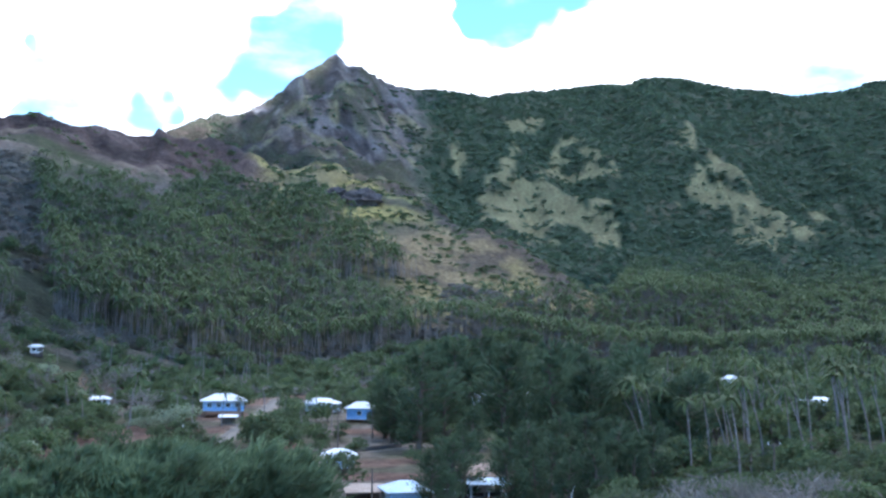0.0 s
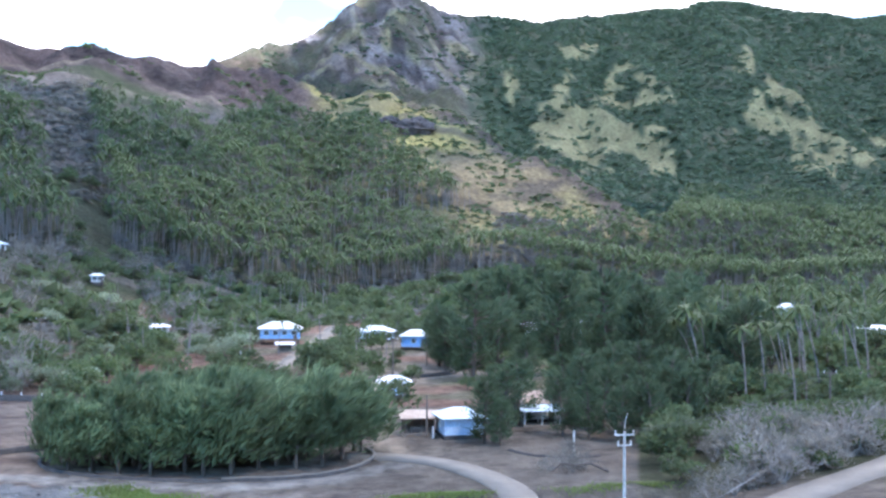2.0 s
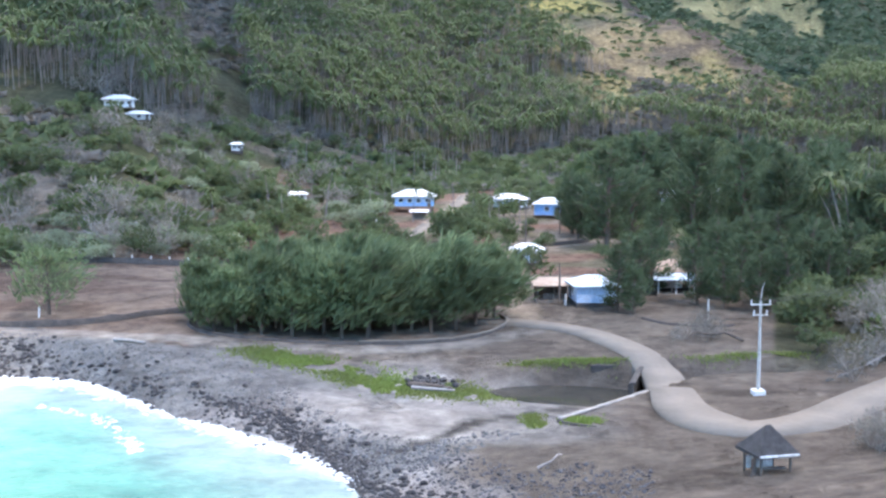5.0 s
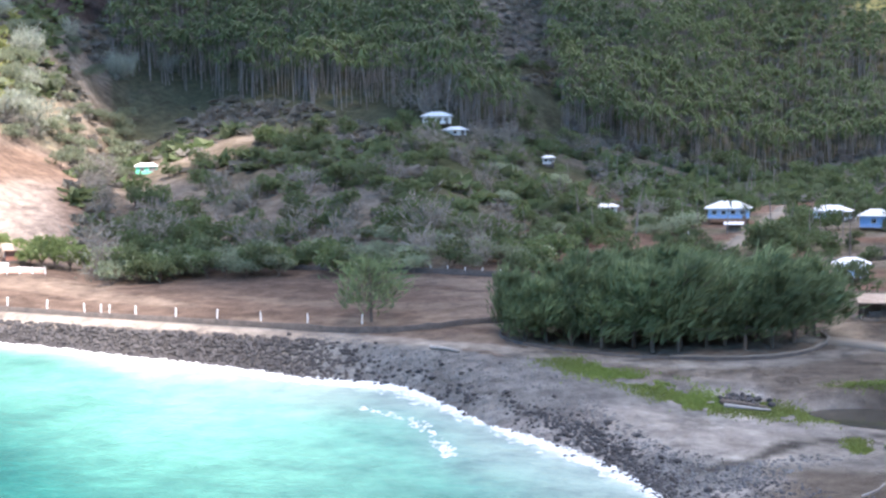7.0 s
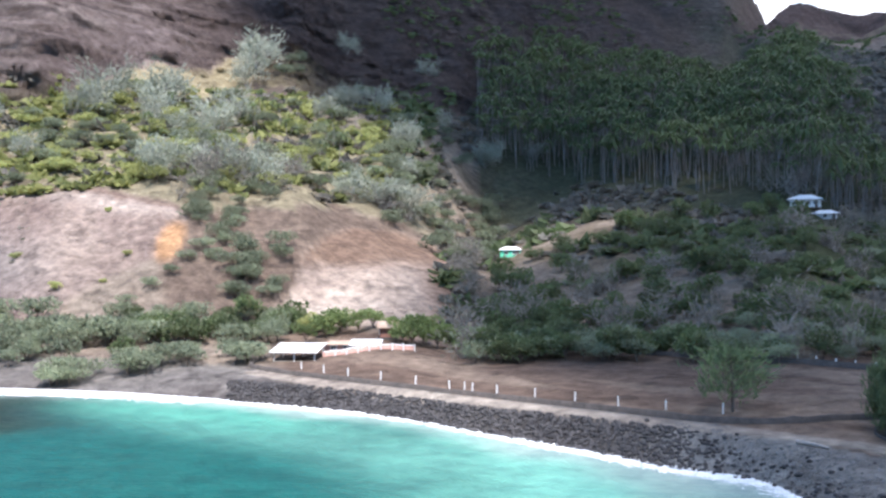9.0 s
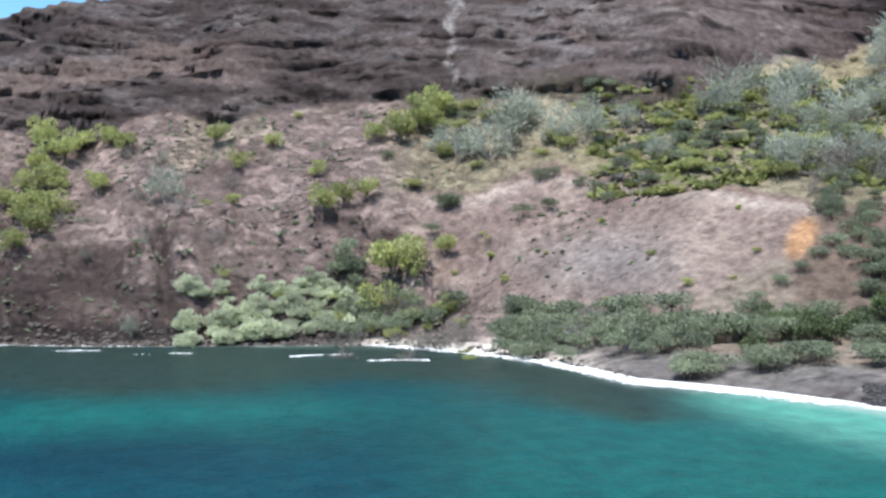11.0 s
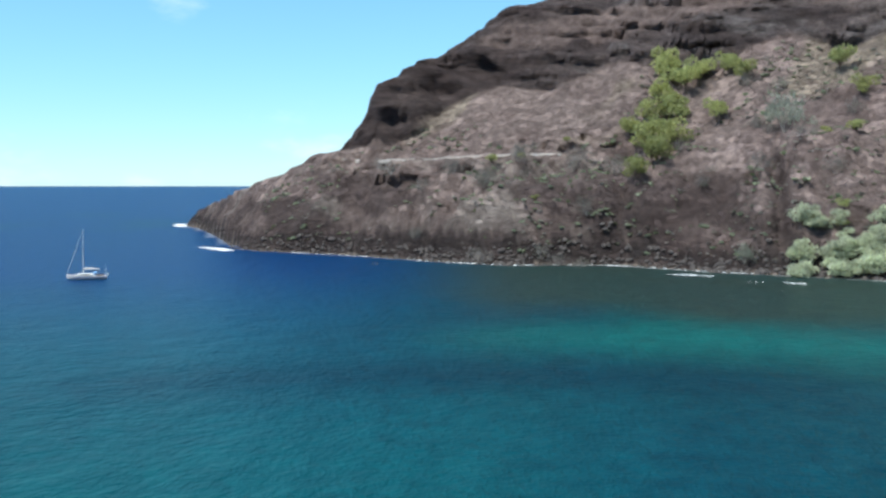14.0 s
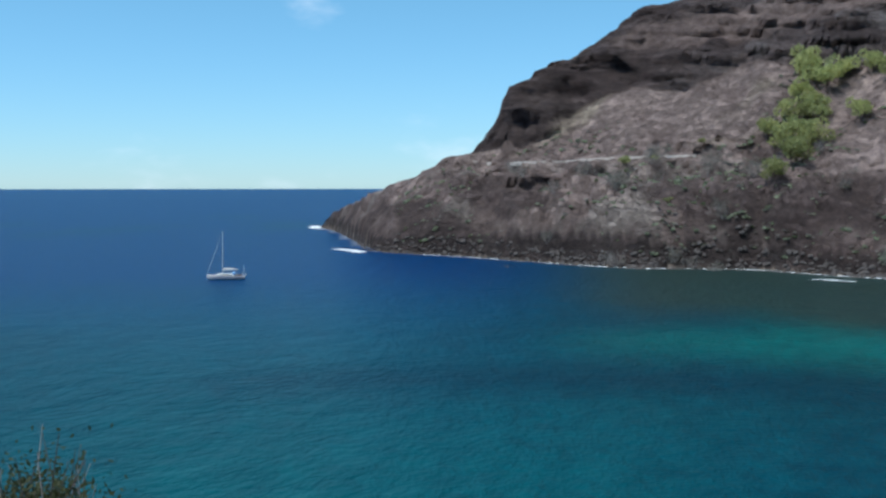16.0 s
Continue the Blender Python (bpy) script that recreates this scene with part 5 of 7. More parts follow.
M_GRASS = leafy("fresh_grass", (0.16, 0.235, 0.055), (0.22, 0.29, 0.085), (0.16, 0.19, 0.065))
M_FOAM = surface("sea_foam", (0.85, 0.87, 0.87), (0.7, 0.74, 0.75), 0.5, 0.7)
M_SAIL = surface("furled_sailcloth", (0.75, 0.74, 0.7), (0.62, 0.61, 0.58), 0.8, 0.8)
M_POND, n_, l_, b_ = shader("still_pond_water", 0.08, 0.0, 0.5)
b_.inputs["IOR"].default_value = 1.12
l_.new(blend(n_, l_, (0.035, 0.036, 0.032), (0.06, 0.055, 0.045), noise_of(n_, l_, 0.3)), b_.inputs["Base Color"])


def part(name, data, material, parent=None, label=""):
    """A bmesh or (verts, faces) as one mesh object, under a thing or a part."""
    if isinstance(data, bmesh.types.BMesh):
        me = bpy.data.meshes.new(name)
        bmesh.ops.recalc_face_normals(data, faces=data.faces[:])
        data.to_mesh(me)
        data.free()
        me.materials.append(material)
    else:
        me = mesh_of(name, *data, material)
    ob = new(name, me)
    ob.parent = parent
    return tagged(ob, label)


def thing(name, label, category, m, group=""):
    ob = new(name)
    ob.empty_display_size = 0.5
    ob.matrix_world = m
    return tagged(ob, label, category, group)


def box(bm, at, size, turn=0.0, bevel=0.0):
    m = Matrix.Translation(at) @ Matrix.Rotation(radians(turn), 4, "Z") @ Matrix.Diagonal((*size, 1))
    made = bmesh.ops.create_cube(bm, size=1.0, matrix=m)["verts"]
    if bevel:
        edges = list({e for v in made for e in v.link_edges})
        bmesh.ops.bevel(bm, geom=edges, offset=bevel, segments=1, affect="EDGES")
    return bm


def boxed(at, size, turn=0.0, bevel=0.03):
    return box(bmesh.new(), at, size, turn, bevel)


def smooth_line(points, n=8):
    """A Catmull-Rom line through the points."""
    p = [np.array(q, float) for q in points]
    p = [2 * p[0] - p[1], *p, 2 * p[-1] - p[-2]]
    out = []
    for i in range(1, len(p) - 2):
        for j in range(n):
            t = j / n
            out.append(0.5 * (2 * p[i] + (p[i + 1] - p[i - 1]) * t + (2 * p[i - 1] - 5 * p[i] + 4 * p[i + 1] - p[i + 2]) * t * t + (3 * p[i] - p[i - 1] - 3 * p[i + 1] + p[i + 2]) * t ** 3))
    return np.array(out + [p[-2]])


def sides_of(line):
    d = np.gradient(line, axis=0)
    d /= np.linalg.norm(d, axis=1)[:, None]
    return np.stack([-d[:, 1], d[:, 0]], 1)


def slab(name, points, width, lift, thick, material, level=None, n=8):
    """A ribbon of that width laid along the points on the ground, with real edges."""
    line = smooth_line(points, n)
    side = sides_of(line) * (np.broadcast_to(width, len(line))[:, None] / 2)
    a, b = line + side, line - side
    if level is None:
        z = np.max([ground(q[:, 0], q[:, 1]) + pond_dip(q[:, 0], q[:, 1]) for q in (line, a, b)], axis=0) + lift
        z = np.convolve(np.pad(z, 4, "edge"), np.ones(9) / 9, "valid")
    else:
        z = np.interp(np.linspace(0, 1, len(line)), np.linspace(0, 1, len(level)), level)
    v = np.concatenate([np.c_[a, z], np.c_[b, z], np.c_[a, z - thick], np.c_[b, z - thick]])
    m = len(line)
    i = np.arange(m - 1)
    f = np.concatenate([np.stack([i, i + m, i + m + 1, i + 1], 1), np.stack([i, i + 1, i + 2 * m + 1, i + 2 * m], 1),
                        np.stack([i + m, i + 3 * m, i + 3 * m + 1, i + m + 1], 1)])
    f = np.concatenate([f, [[0, 2 * m, 3 * m, m], [m - 1, 2 * m - 1, 4 * m - 1, 3 * m - 1]]])
    return part(name, (v, f), material)


def rock_shape(rng, flat=0.7):
    """A broken stone of 20 triangles, about one unit across."""
    bm = bmesh.new()
    bmesh.ops.create_icosphere(bm, subdivisions=1, radius=0.5)
    for v in bm.verts:
        v.co *= rng.uniform(0.65, 1.2)
        v.co.z *= flat
    bm.verts.ensure_lookup_table()
    out = np.array([v.co[:] for v in bm.verts]), np.array([[v.index for v in f.verts] for f in bm.faces])
    bm.free()
    return out


# ---- road, bridge, creek, walls ----
ROAD = [(-19, 146), (-12.5, 143), (-6.1, 138.4), (-0.5, 129), (3.2, 118), (4.2, 108), (5.2, 99), (9, 92.6), (14.9, 93.6), (21.4, 101.7), (31, 113), (43, 124.5), (58, 140)]
road = slab("road", ROAD, np.interp(np.arange(97), [0, 20, 40, 52, 62, 96], [4.4, 4.2, 4.0, 5.6, 5.0, 4.2]), 0.05, 0.9, M_CONCRETE)
tagged(road, "pale concrete village road curving over a small bridge", "road", kind="structure")
pond_bm = bmesh.new()
bmesh.ops.create_circle(pond_bm, cap_ends=True, segments=48, radius=1.0, matrix=Matrix.Translation((-3.5, 115.3, 0.95)) @ Matrix.Diagonal((10.5, 6.2, 1, 1)))
tagged(part("pond", pond_bm, M_POND), "still dark creek pool beside the road bridge", "water", kind="structure")
ditch = slab("creek", [(5, 119), (10, 120.5), (16, 121.8), (24, 123.2)], 1.8, 0.0, 0.3, M_POND, (1.5, 1.6, 1.8, 2.1))
tagged(ditch, "narrow dark creek in a ditch behind the road", "water", kind="structure")

bridge = thing("bridge", "low concrete road bridge with dark timber piles over the creek", "bridge", pose(0, 0, 0))
part("abutment", boxed((1.0, 115.5, 1.9), (0.5, 9.6, 2.4), -6), M_STONE, bridge, "dark mossy stone abutment")
part("deck_edge", boxed((1.15, 115.5, 3.08), (0.5, 9.6, 0.24), -6), M_STONE, bridge)
for i in range(6):
    part("pile", (tube([(0.6 + 0.16 * i, 111.3 + 1.65 * i, 0.3), (0.6 + 0.16 * i, 111.3 + 1.65 * i, 3.05)], [0.16, 0.16], 6)), M_WOOD, bridge)
part("wing_wall", boxed((-1.4, 120.4, 2.2), (4.6, 0.6, 1.7), 8), M_STONE, bridge, "rough stone wing wall")

def contour(a, level):
    """The point at bearing a where the slope first reaches that height."""
    rr = np.arange(330, 540, 0.5)
    hit = np.argmax(ground(-rr * math.sin(radians(a)), rr * math.cos(radians(a))) >= level)
    return polar(a, float(rr[hit]))


path_line = [contour(a, float(np.interp(a, [98, 101.3, 104, 106.9, 109.4], [35.4, 35.0, 34.0, 33.6, 34.6]))) for a in np.arange(98.0, 109.5, 0.7)]
coast_path = slab("coast_path", path_line, 1.1, 0.2, 1.4, M_COPING, (35.7, 35.5, 35.2, 34.5, 34.0, 33.9, 34.8), 3)
lane = slab("village_lane", [(-44.8, 228), (-45.4, 246), (-46.4, 274), (-47, 300), (-47.5, 318), (-49.5, 352), (-51, 380)], 3.2, 0.06, 0.5, M_CONCRETE)
tagged(lane, "straight pale concrete lane climbing between the village houses", "road", kind="structure")
tagged(coast_path, "pale narrow path cut along the headland slope", "path", kind="structure")


def wall_run(name, points, height, width, material, label, cap=None, deep=0.4, level=None):
    """A low wall on the ground along the points."""
    line = smooth_line(points, 6)
    z = ground(line[:, 0], line[:, 1])
    z = np.convolve(np.pad(z, 3, "edge"), np.ones(7) / 7, "valid")
    if level:
        z = np.linspace(level[0], level[1], len(line))
    rng = np.random.default_rng(len(label))
    wob = height * (1 + 0.08 * rng.normal(size=len(line)))
    side = sides_of(line) * width / 2
    a, b = line + side, line - side
    m = len(line)
    v = np.concatenate([np.c_[a, z - deep], np.c_[a, z + wob], np.c_[b, z + wob], np.c_[b, z - deep]])
    i = np.arange(m - 1)
    f = np.concatenate([np.stack([i + k * m, i + 1 + k * m, i + 1 + (k + 1) * m, i + (k + 1) * m], 1) for k in range(3)])
    f = np.concatenate([f, [[0, m, 2 * m, 3 * m], [4 * m - 1, 3 * m - 1, 2 * m - 1, m - 1]]])
    root = thing(name, label, "wall", pose(0, 0, 0))
    part("wall_body", (v, f), material, root)
    if cap:
        vc = np.concatenate([np.c_[line + side * 1.15, z + wob - 0.03], np.c_[line + side * 1.15, z + wob + 0.1], np.c_[line - side * 1.15, z + wob + 0.1], np.c_[line - side * 1.15, z + wob - 0.03]])
        part("coping", (vc, f), cap, root)
    return root


wall_run("stone_wall", [(-176, 143), (-173, 134), (-166, 130.8), (-140, 130.8), (-111.7, 131), (-90, 131), (-73.5, 131), (-66, 134.5), (-61, 140.2), (-56, 145)], 0.75, 0.5, M_STONE, "low dark stone wall along the field's seaward edge")
wall_run("stone_wall", [(-168, 176), (-150, 179), (-130, 181.5), (-110.4, 183.3), (-92, 184.6), (-70, 186)], 0.9, 0.5, M_STONE, "low dark stone wall along the field's inland edge")
wall_run("kerb_wall", [(-56, 142), (-54, 134), (-49, 130), (-40, 128.6), (-31, 128.8)], 0.35, 0.4, M_STONE, "low dark stone kerb round the ironwood grove")
wall_run("kerb_wall", [(-31, 128.8), (-23, 131), (-17.2, 136), (-15.2, 143), (-16.5, 148)], 0.4, 0.4, M_STONE, "low stone kerb with pale coping round the ironwood grove", M_CONCRETE)
wall_run("retaining_wall", [(2.2, 107.6), (-0.4, 103.9), (-3.1, 100.3), (-5.6, 97.0)], 0.15, 0.38, M_STONE, "low creekside retaining wall with pale concrete coping", M_COPING, 2.4, (3.0, 2.5))
wall_run("retaining_wall", [(-5.7, 96.9), (-4.2, 95.6), (-1.8, 94.4)], 0.1, 0.4, M_STONE, "short dark end of the creekside retaining wall", None, 1.6, (2.45, 2.6))
wall_run("stone_wall", [(-23, 216), (-16, 223), (-8, 231)], 0.8, 0.5, M_STONE, "dark stone terrace wall beside the village road")
wall_run("stone_wall", [(2, 146), (5, 142), (10, 140.5), (13, 141.5)], 0.22, 0.5, M_STONE, "broken dark stone edging on bare earth")


# ---- houses ----
def hip_roof(bm, w, d, z, rise, ridge, over=0.6, thick=0.14):
    """A hipped (ridge shorter than w) or gabled (ridge = w + 2 over) roof with thickness."""
    W, D, r = w / 2 + over, d / 2 + over, ridge / 2
    for dz in (0, -thick):
        pts = [(-W, -D, z + dz), (W, -D, z + dz), (W, D, z + dz), (-W, D, z + dz), (-r, 0, z + rise + dz), (r, 0, z + rise + dz)]
        v = [bm.verts.new(p) for p in pts]
        for f in ((0, 1, 5, 4), (2, 3, 4, 5), (1, 2, 5), (3, 0, 4)):
            bm.faces.new([v[i] for i in f])
        if dz == 0:
            top = v
    for i, j in ((0, 1), (1, 2), (2, 3), (3, 0)):
        bm.faces.new((top[i], top[j], v[j], v[i]))
    return bm


def window(parent, at, w, h, turn=0.0):
    """A window: frame, with the pane as its sub-part. Turn 0 faces -y."""
    m = Matrix.Translation(at) @ Matrix.Rotation(radians(turn), 4, "Z")
    bm = bmesh.new()
    for p, s in (((0, 0, h / 2), (w + .2, .12, .1)), ((0, 0, -h / 2), (w + .24, .18, .1)), ((-w / 2, 0, 0), (.1, .12, h)), ((w / 2, 0, 0), (.1, .12, h)), ((0, 0, 0), (.06, .1, h))):
        box(bm, p, s)
    bmesh.ops.transform(bm, matrix=m, verts=bm.verts[:])
    fr = part("window", bm, M_WHITE, parent)
    pane = boxed((0, 0.02, 0), (w, 0.05, h), 0, 0)
    bmesh.ops.transform(pane, matrix=m, verts=pane.verts[:])
    part("pane", pane, M_PANE, fr)


def house(name, label, x, y, turn, w, d, h, wall, roof, rise=1.4, ridge=None, lift=0.0, band=None, windows=2, z=None, over=0.6, door=True):
    z = ground1(x, y) if z is None else z
    root = thing(name, label, "house", pose(x, y, z, 0, 0, turn))
    base = lift
    if lift:
        for i in (-1, 0, 1):
            for j in (-1, 1):
                part("stilt", boxed((i * (w / 2 - .3), j * (d / 2 - .3), lift / 2 - 0.4), (.25, .25, lift + 0.8)), M_WOOD, root)
        part("floor_deck", boxed((0, -0.4, lift), (w + .3, d + 1.1, .22)), M_WOOD, root)
    else:
        part("plinth", boxed((0, 0, 0.0), (w + .2, d + .2, 1.0)), M_STONE, root)
        base = 0.3
    body = boxed((0, 0, base + h / 2), (w, d, h), 0, 0.04)
    part("wall", body, wall, root)
    if band:
        part("wall_band", boxed((0, 0, base + h * 0.25), (w + .06, d + .06, h * 0.4)), band, root)
    part("roof", hip_roof(bmesh.new(), w, d, base + h, rise, (w * 0.35 if ridge is None else ridge), over), roof, root)
    for i in range(windows):
        window(root, (-w / 2 + w * (i + 0.7) / (windows + 0.4), -d / 2 - .03, base + h * 0.58), 1.1, 1.0)
    window(root, (w / 2 + .03, 0, base + h * 0.58), 1.1, 1.0, 90)
    window(root, (-w / 2 - .03, 0, base + h * 0.58), 1.1, 1.0, -90)
    if door:
        part("door", boxed((w / 2 - w * 0.12, -d / 2 - .04, base + 1.02), (.85, .1, 2.04)), M_WOOD, root)
    return root


def shelter(name, label, x, y, turn, w, d, h, roof, slope=0.5, posts=M_WHITE, z=None, back=None):
    """An open shelter: posts, ring beam and a single-pitch sheet roof."""
    root = thing(name, label, "shelter", pose(x, y, ground1(x, y) if z is None else z, 0, 0, turn))
    for i in (-1, 0, 1):
        for j in (-1, 1):
            part("post", boxed((i * (w / 2 - .2), j * (d / 2 - .2), h / 2 - .3), (.2, .2, h + .6 + (slope if j > 0 else 0))), posts, root)
    part("floor_slab", boxed((0, 0, 0.0), (w, d, .5)), M_CONCRETE, root)
    bm = bmesh.new()
    W, D = w / 2 + .5, d / 2 + .6
    low, high = h, h + slope
    v = [bm.verts.new(p) for p in ((-W, -D, low), (W, -D, low), (W, D, high + .1), (-W, D, high + .1), (-W, -D, low + .14), (W, -D, low + .14), (W, D, high + .24), (-W, D, high + .24))]
    for f in ((0, 3, 2, 1), (4, 5, 6, 7), (0, 1, 5, 4), (1, 2, 6, 5), (2, 3, 7, 6), (3, 0, 4, 7)):
        bm.faces.new([v[i] for i in f])
    part("roof", bm, roof, root)
    if back:
        part("back_wall", boxed((0, d / 2 - .3, h / 2), (w - .4, .15, h)), back, root)
        part("counter", boxed((0, -d / 2 + .5, .7), (w * .6, .5, .9)), back, root)
    return root


house("village_house", "pale blue house with a light blue sheet roof beside the road", -4.9, 158.2, 14, 5.4, 6.4, 2.5, M_PALEBLUE, M_BLUEROOF, 1.2, None, 0, None, 0, None, .5, False)
shelter("lean_to", "open dark lean-to with a rusty sheet roof on timber posts", -10.5, 160.2, 12, 5.0, 4.0, 2.3, M_TANROOF, 0.5, M_WOOD, None, M_WOOD)
house("village_house", "low house with a tan rusty sheet roof among trees", 4.6, 171.5, 20, 7.5, 6.0, 2.6, M_WHITE, M_TANROOF, 1.5, 6.0)
shelter("porch_roof", "pale blue sheet porch roof on white posts", 6.6, 166.2, 10, 5.5, 3.2, 2.2, M_BLUEROOF, 0.4, M_WHITE)
house("village_house", "small white-roofed house half hidden behind a tree", -17.4, 197, 5, 5.0, 4.2, 2.4, M_PALEBLUE, M_ROOF, 1.0)
house("blue_house", "two-tone blue stilt house with a white hipped roof", -55.2, 291, 10, 10.0, 7.0, 2.7, M_PALEBLUE, M_ROOF, 1.7, 4.0, 1.1, M_BLUE, 4, None, .8)
shelter("shack", "little open shack with a white roof below the stilt house", -50.2, 271, 10, 3.6, 2.6, 1.8, M_ROOF, 0.3, M_WOOD, None, M_WOOD)
house("blue_house", "small bright blue house with a white sheet roof", -19.6, 281, -6, 6.2, 5.2, 2.8, M_BLUE, M_ROOF, 1.5, 2.6, 0.4, None, 1)
house("village_house", "long house with a bright white roof beside the dirt road", -31.5, 300, -14, 8.6, 5.5, 2.3, M_PALEBLUE, M_ROOF, 1.4, 4.0)
house("village_house", "low house with a flat white sheet roof among palms", -93.6, 309, 12, 8.0, 6.0, 1.8, M_WHITE, M_ROOF, 0.7, 6.0)
house("hillside_house", "white hillside house with a wide hipped white roof", -148.7, 318, 22, 8.4, 7.0, 2.5, M_WHITE, M_ROOF, 1.4, 3.2, 1.2, None, 4, 35.6, .9)
house("hillside_annex", "white-roofed annex just below the hillside house", -142.0, 316.5, 22, 6.2, 4.8, 1.8, M_WHITE, M_ROOF, 1.0, 2.8, 0.6, None, 1, 32.6, 1.0)
house("green_house", "mint green hillside house with a white gabled roof", -218.7, 266.8, 38, 6.0, 5.0, 2.4, M_GREENPAINT, M_ROOF, 0.9, 3.4, 0.4, None, 2, 22.3, .5)
house("small_house", "tiny white-roofed house in hillside scrub", -117.7, 332, 18, 3.4, 3.0, 2.2, M_WHITE, M_ROOF, 0.6, 2.0)
house("village_house", "long white sheet-roofed house behind dark ironwoods", 8.6, 306, -2, 11.0, 6.0, 2.8, M_WHITE, M_ROOF, 1.6, 6.5, 1.2)
house("village_house", "white-roofed house beyond the dark ironwoods", 26, 316, -8, 6.5, 5.5, 2.8, M_WHITE, M_ROOF, 1.5, 3.0, 1.6)
house("village_house", "distant white-roofed house at the palm forest's edge", 24, 470, -3, 9.0, 6.0, 2.8, M_WHITE, M_ROOF, 1.6, 4.0, 1.2)
house("village_house", "white-roofed house standing among tall palms", 95.3, 378, -14, 5.0, 5.0, 2.8, M_WHITE, M_ROOF, 1.4, 2.0, 1.5)
house("village_house", "white-roofed house under leaning coconut palms", 91.4, 281, -18, 9.5, 6.0, 2.6, M_PALEBLUE, M_ROOF, 1.3, 5.0, 0.8)
shelter("beach_pavilion", "open beach pavilion with a white single-pitch roof", -169.4, 142.2, 33, 8.4, 6.0, 1.9, M_ROOF, 1.1, M_WHITE, 4.2, None)
house("beach_house", "low pink-walled house with a rusty sheet roof", -168.6, 152.6, 40, 6.0, 4.6, 1.9, M_PINK, M_TANROOF, 0.6, 4.2, 0, None, 2, 4.8)
shelter("verandah", "white-roofed verandah joined to a low beach house", -163.6, 154.6, 40, 5.2, 3.4, 1.8, M_ROOF, 0.7, M_WHITE, 5.0)
wall_run("garden_wall", [(-165.8, 145.2), (-162.4, 150), (-158.8, 154.6), (-154.8, 159)], 0.9, 0.25, M_PINK, "low pink garden wall with white coping beside the beach house", M_WHITE)
house("shed", "small weathered red board shed with gabled roof", -166.5, 163.5, 48, 3.4, 3.0, 2.2, M_RED, M_TANROOF, 1.2, 4.2, 0, None, 0)


def shade_hut(x, y, z):
    root = thing("thatched_hut", "small hut with a steep dark thatched roof and white bargeboards", "hut", pose(x, y, z, 0, 0, 24))
    for i in (-1, 1):
        for j in (-1, 1):
            part("post", boxed((i * 1.1, j * 1.1, 0.6), (.16, .16, 2.0)), M_WOOD, root)
    part("roof", hip_roof(bmesh.new(), 2.5, 2.5, 1.5, 1.7, 0.4, .3, .2), M_THATCH, root)
    for k in range(2):
        part("bargeboard", boxed((-.75 + 1.5 * k, -1.56, 1.44), (1.45, .1, .18)), M_WHITE, root, "white painted board")
    part("low_wall", boxed((0, 1.0, 0.45), (2.0, .12, .9)), M_WHITE, root)
    part("bench", boxed((0, -.9, 0.45), (1.7, .4, .12)), M_WOOD, root)
    part("ladder", boxed((-1.6, -1.0, 0.5), (.5, .08, 1.6), 20), M_WOOD, root)


shade_hut(9.6, 78.6, ground1(9.6, 78.6))


# ---- poles, wires, posts ----
def utility_pole(x, y, h, label, material, arms=2, foot=True, group="utility poles"):
    root = thing("utility_pole", label, "pole", pose(x, y, ground1(x, y), 0, 0, 12), group)
    part("shaft", tube([(0, 0, -0.6), (0, 0, h * .5), (0, 0, h)], [0.17, 0.14, 0.1], 8), material, root)
    for k in range(arms):
        arm = part("crossarm", boxed((0, 0, h - .35 - .95 * k), (1.9 - .5 * k, .12, .14)), material, root)
        for s in (-1, 1):
            part("insulator", tube([(s * (.85 - .25 * k), 0, h - .28 - .95 * k), (s * (.85 - .25 * k), 0, h + .1 - .95 * k)], [.07, .05], 6), M_WHITE, arm)
    if foot:
        part("foot_block", boxed((0, 0, 0.15), (1.1, 1.1, .6), 0, .08), M_WHITE, root)
    return root


utility_pole(11.9, 105.5, 8.6, "white concrete utility pole with two crossarms beside the road", M_POLE, 2)
part("top_spike", tube([(11.9, 105.5, 12.4), (12.0, 105.5, 13.3), (12.2, 105.4, 13.9)], [.05, .04, .03], 5), M_POLE, None)
bpy.data.objects["top_spike"].name = "lightning_rod"
tagged(bpy.data.objects["lightning_rod"], "thin pale rod on top of the concrete pole", "rod")
utility_pole(-9.3, 156.7, 5.8, "weathered grey pole with a white base near the blue house", M_WOOD, 0, False)
utility_pole(-8.4, 156.3, 1.6, "short white painted post near the blue house", M_WHITE, 0, False, "white posts")
utility_pole(-18.7, 208.6, 9.0, "weathered timber pole with one crossarm in the village", M_WOOD, 1, False)
utility_pole(-14.6, 244, 6.6, "dark timber pole beside the village road", M_WOOD, 1, False)
utility_pole(-52.5, 233.8, 4.2, "pale timber post behind the ironwood grove", M_POLE, 0, False)
utility_pole(-91.5, 226, 10.5, "tall grey pole between scrub and bare earth", M_WOOD, 1, False)
utility_pole(45.2, 156.4, 7.0, "dark timber pole beside the green bank", M_WOOD, 1, False)
utility_pole(9.8, 142, 3.2, "short pale post on bare earth near trees", M_POLE, 0, False)


def cable(points, sag, label):
    a, b = np.array(points[0], float), np.array(points[1], float)
    line = [a + (b - a) * t - np.array((0, 0, sag * 4 * t * (1 - t))) for t in np.linspace(0, 1, 14)]
    return tagged(part("power_cable", tube(line, [0.03] * 14, 4), M_WIRE), label, "cable", "power cables")


pz, qz = ground1(11.9, 105.5) + 8.5, ground1(45.2, 156.4) + 6.8
cable([(12.7, 105.6, pz), (46.0, 156.4, qz)], 1.2, "thin dark power cable sagging between two poles")
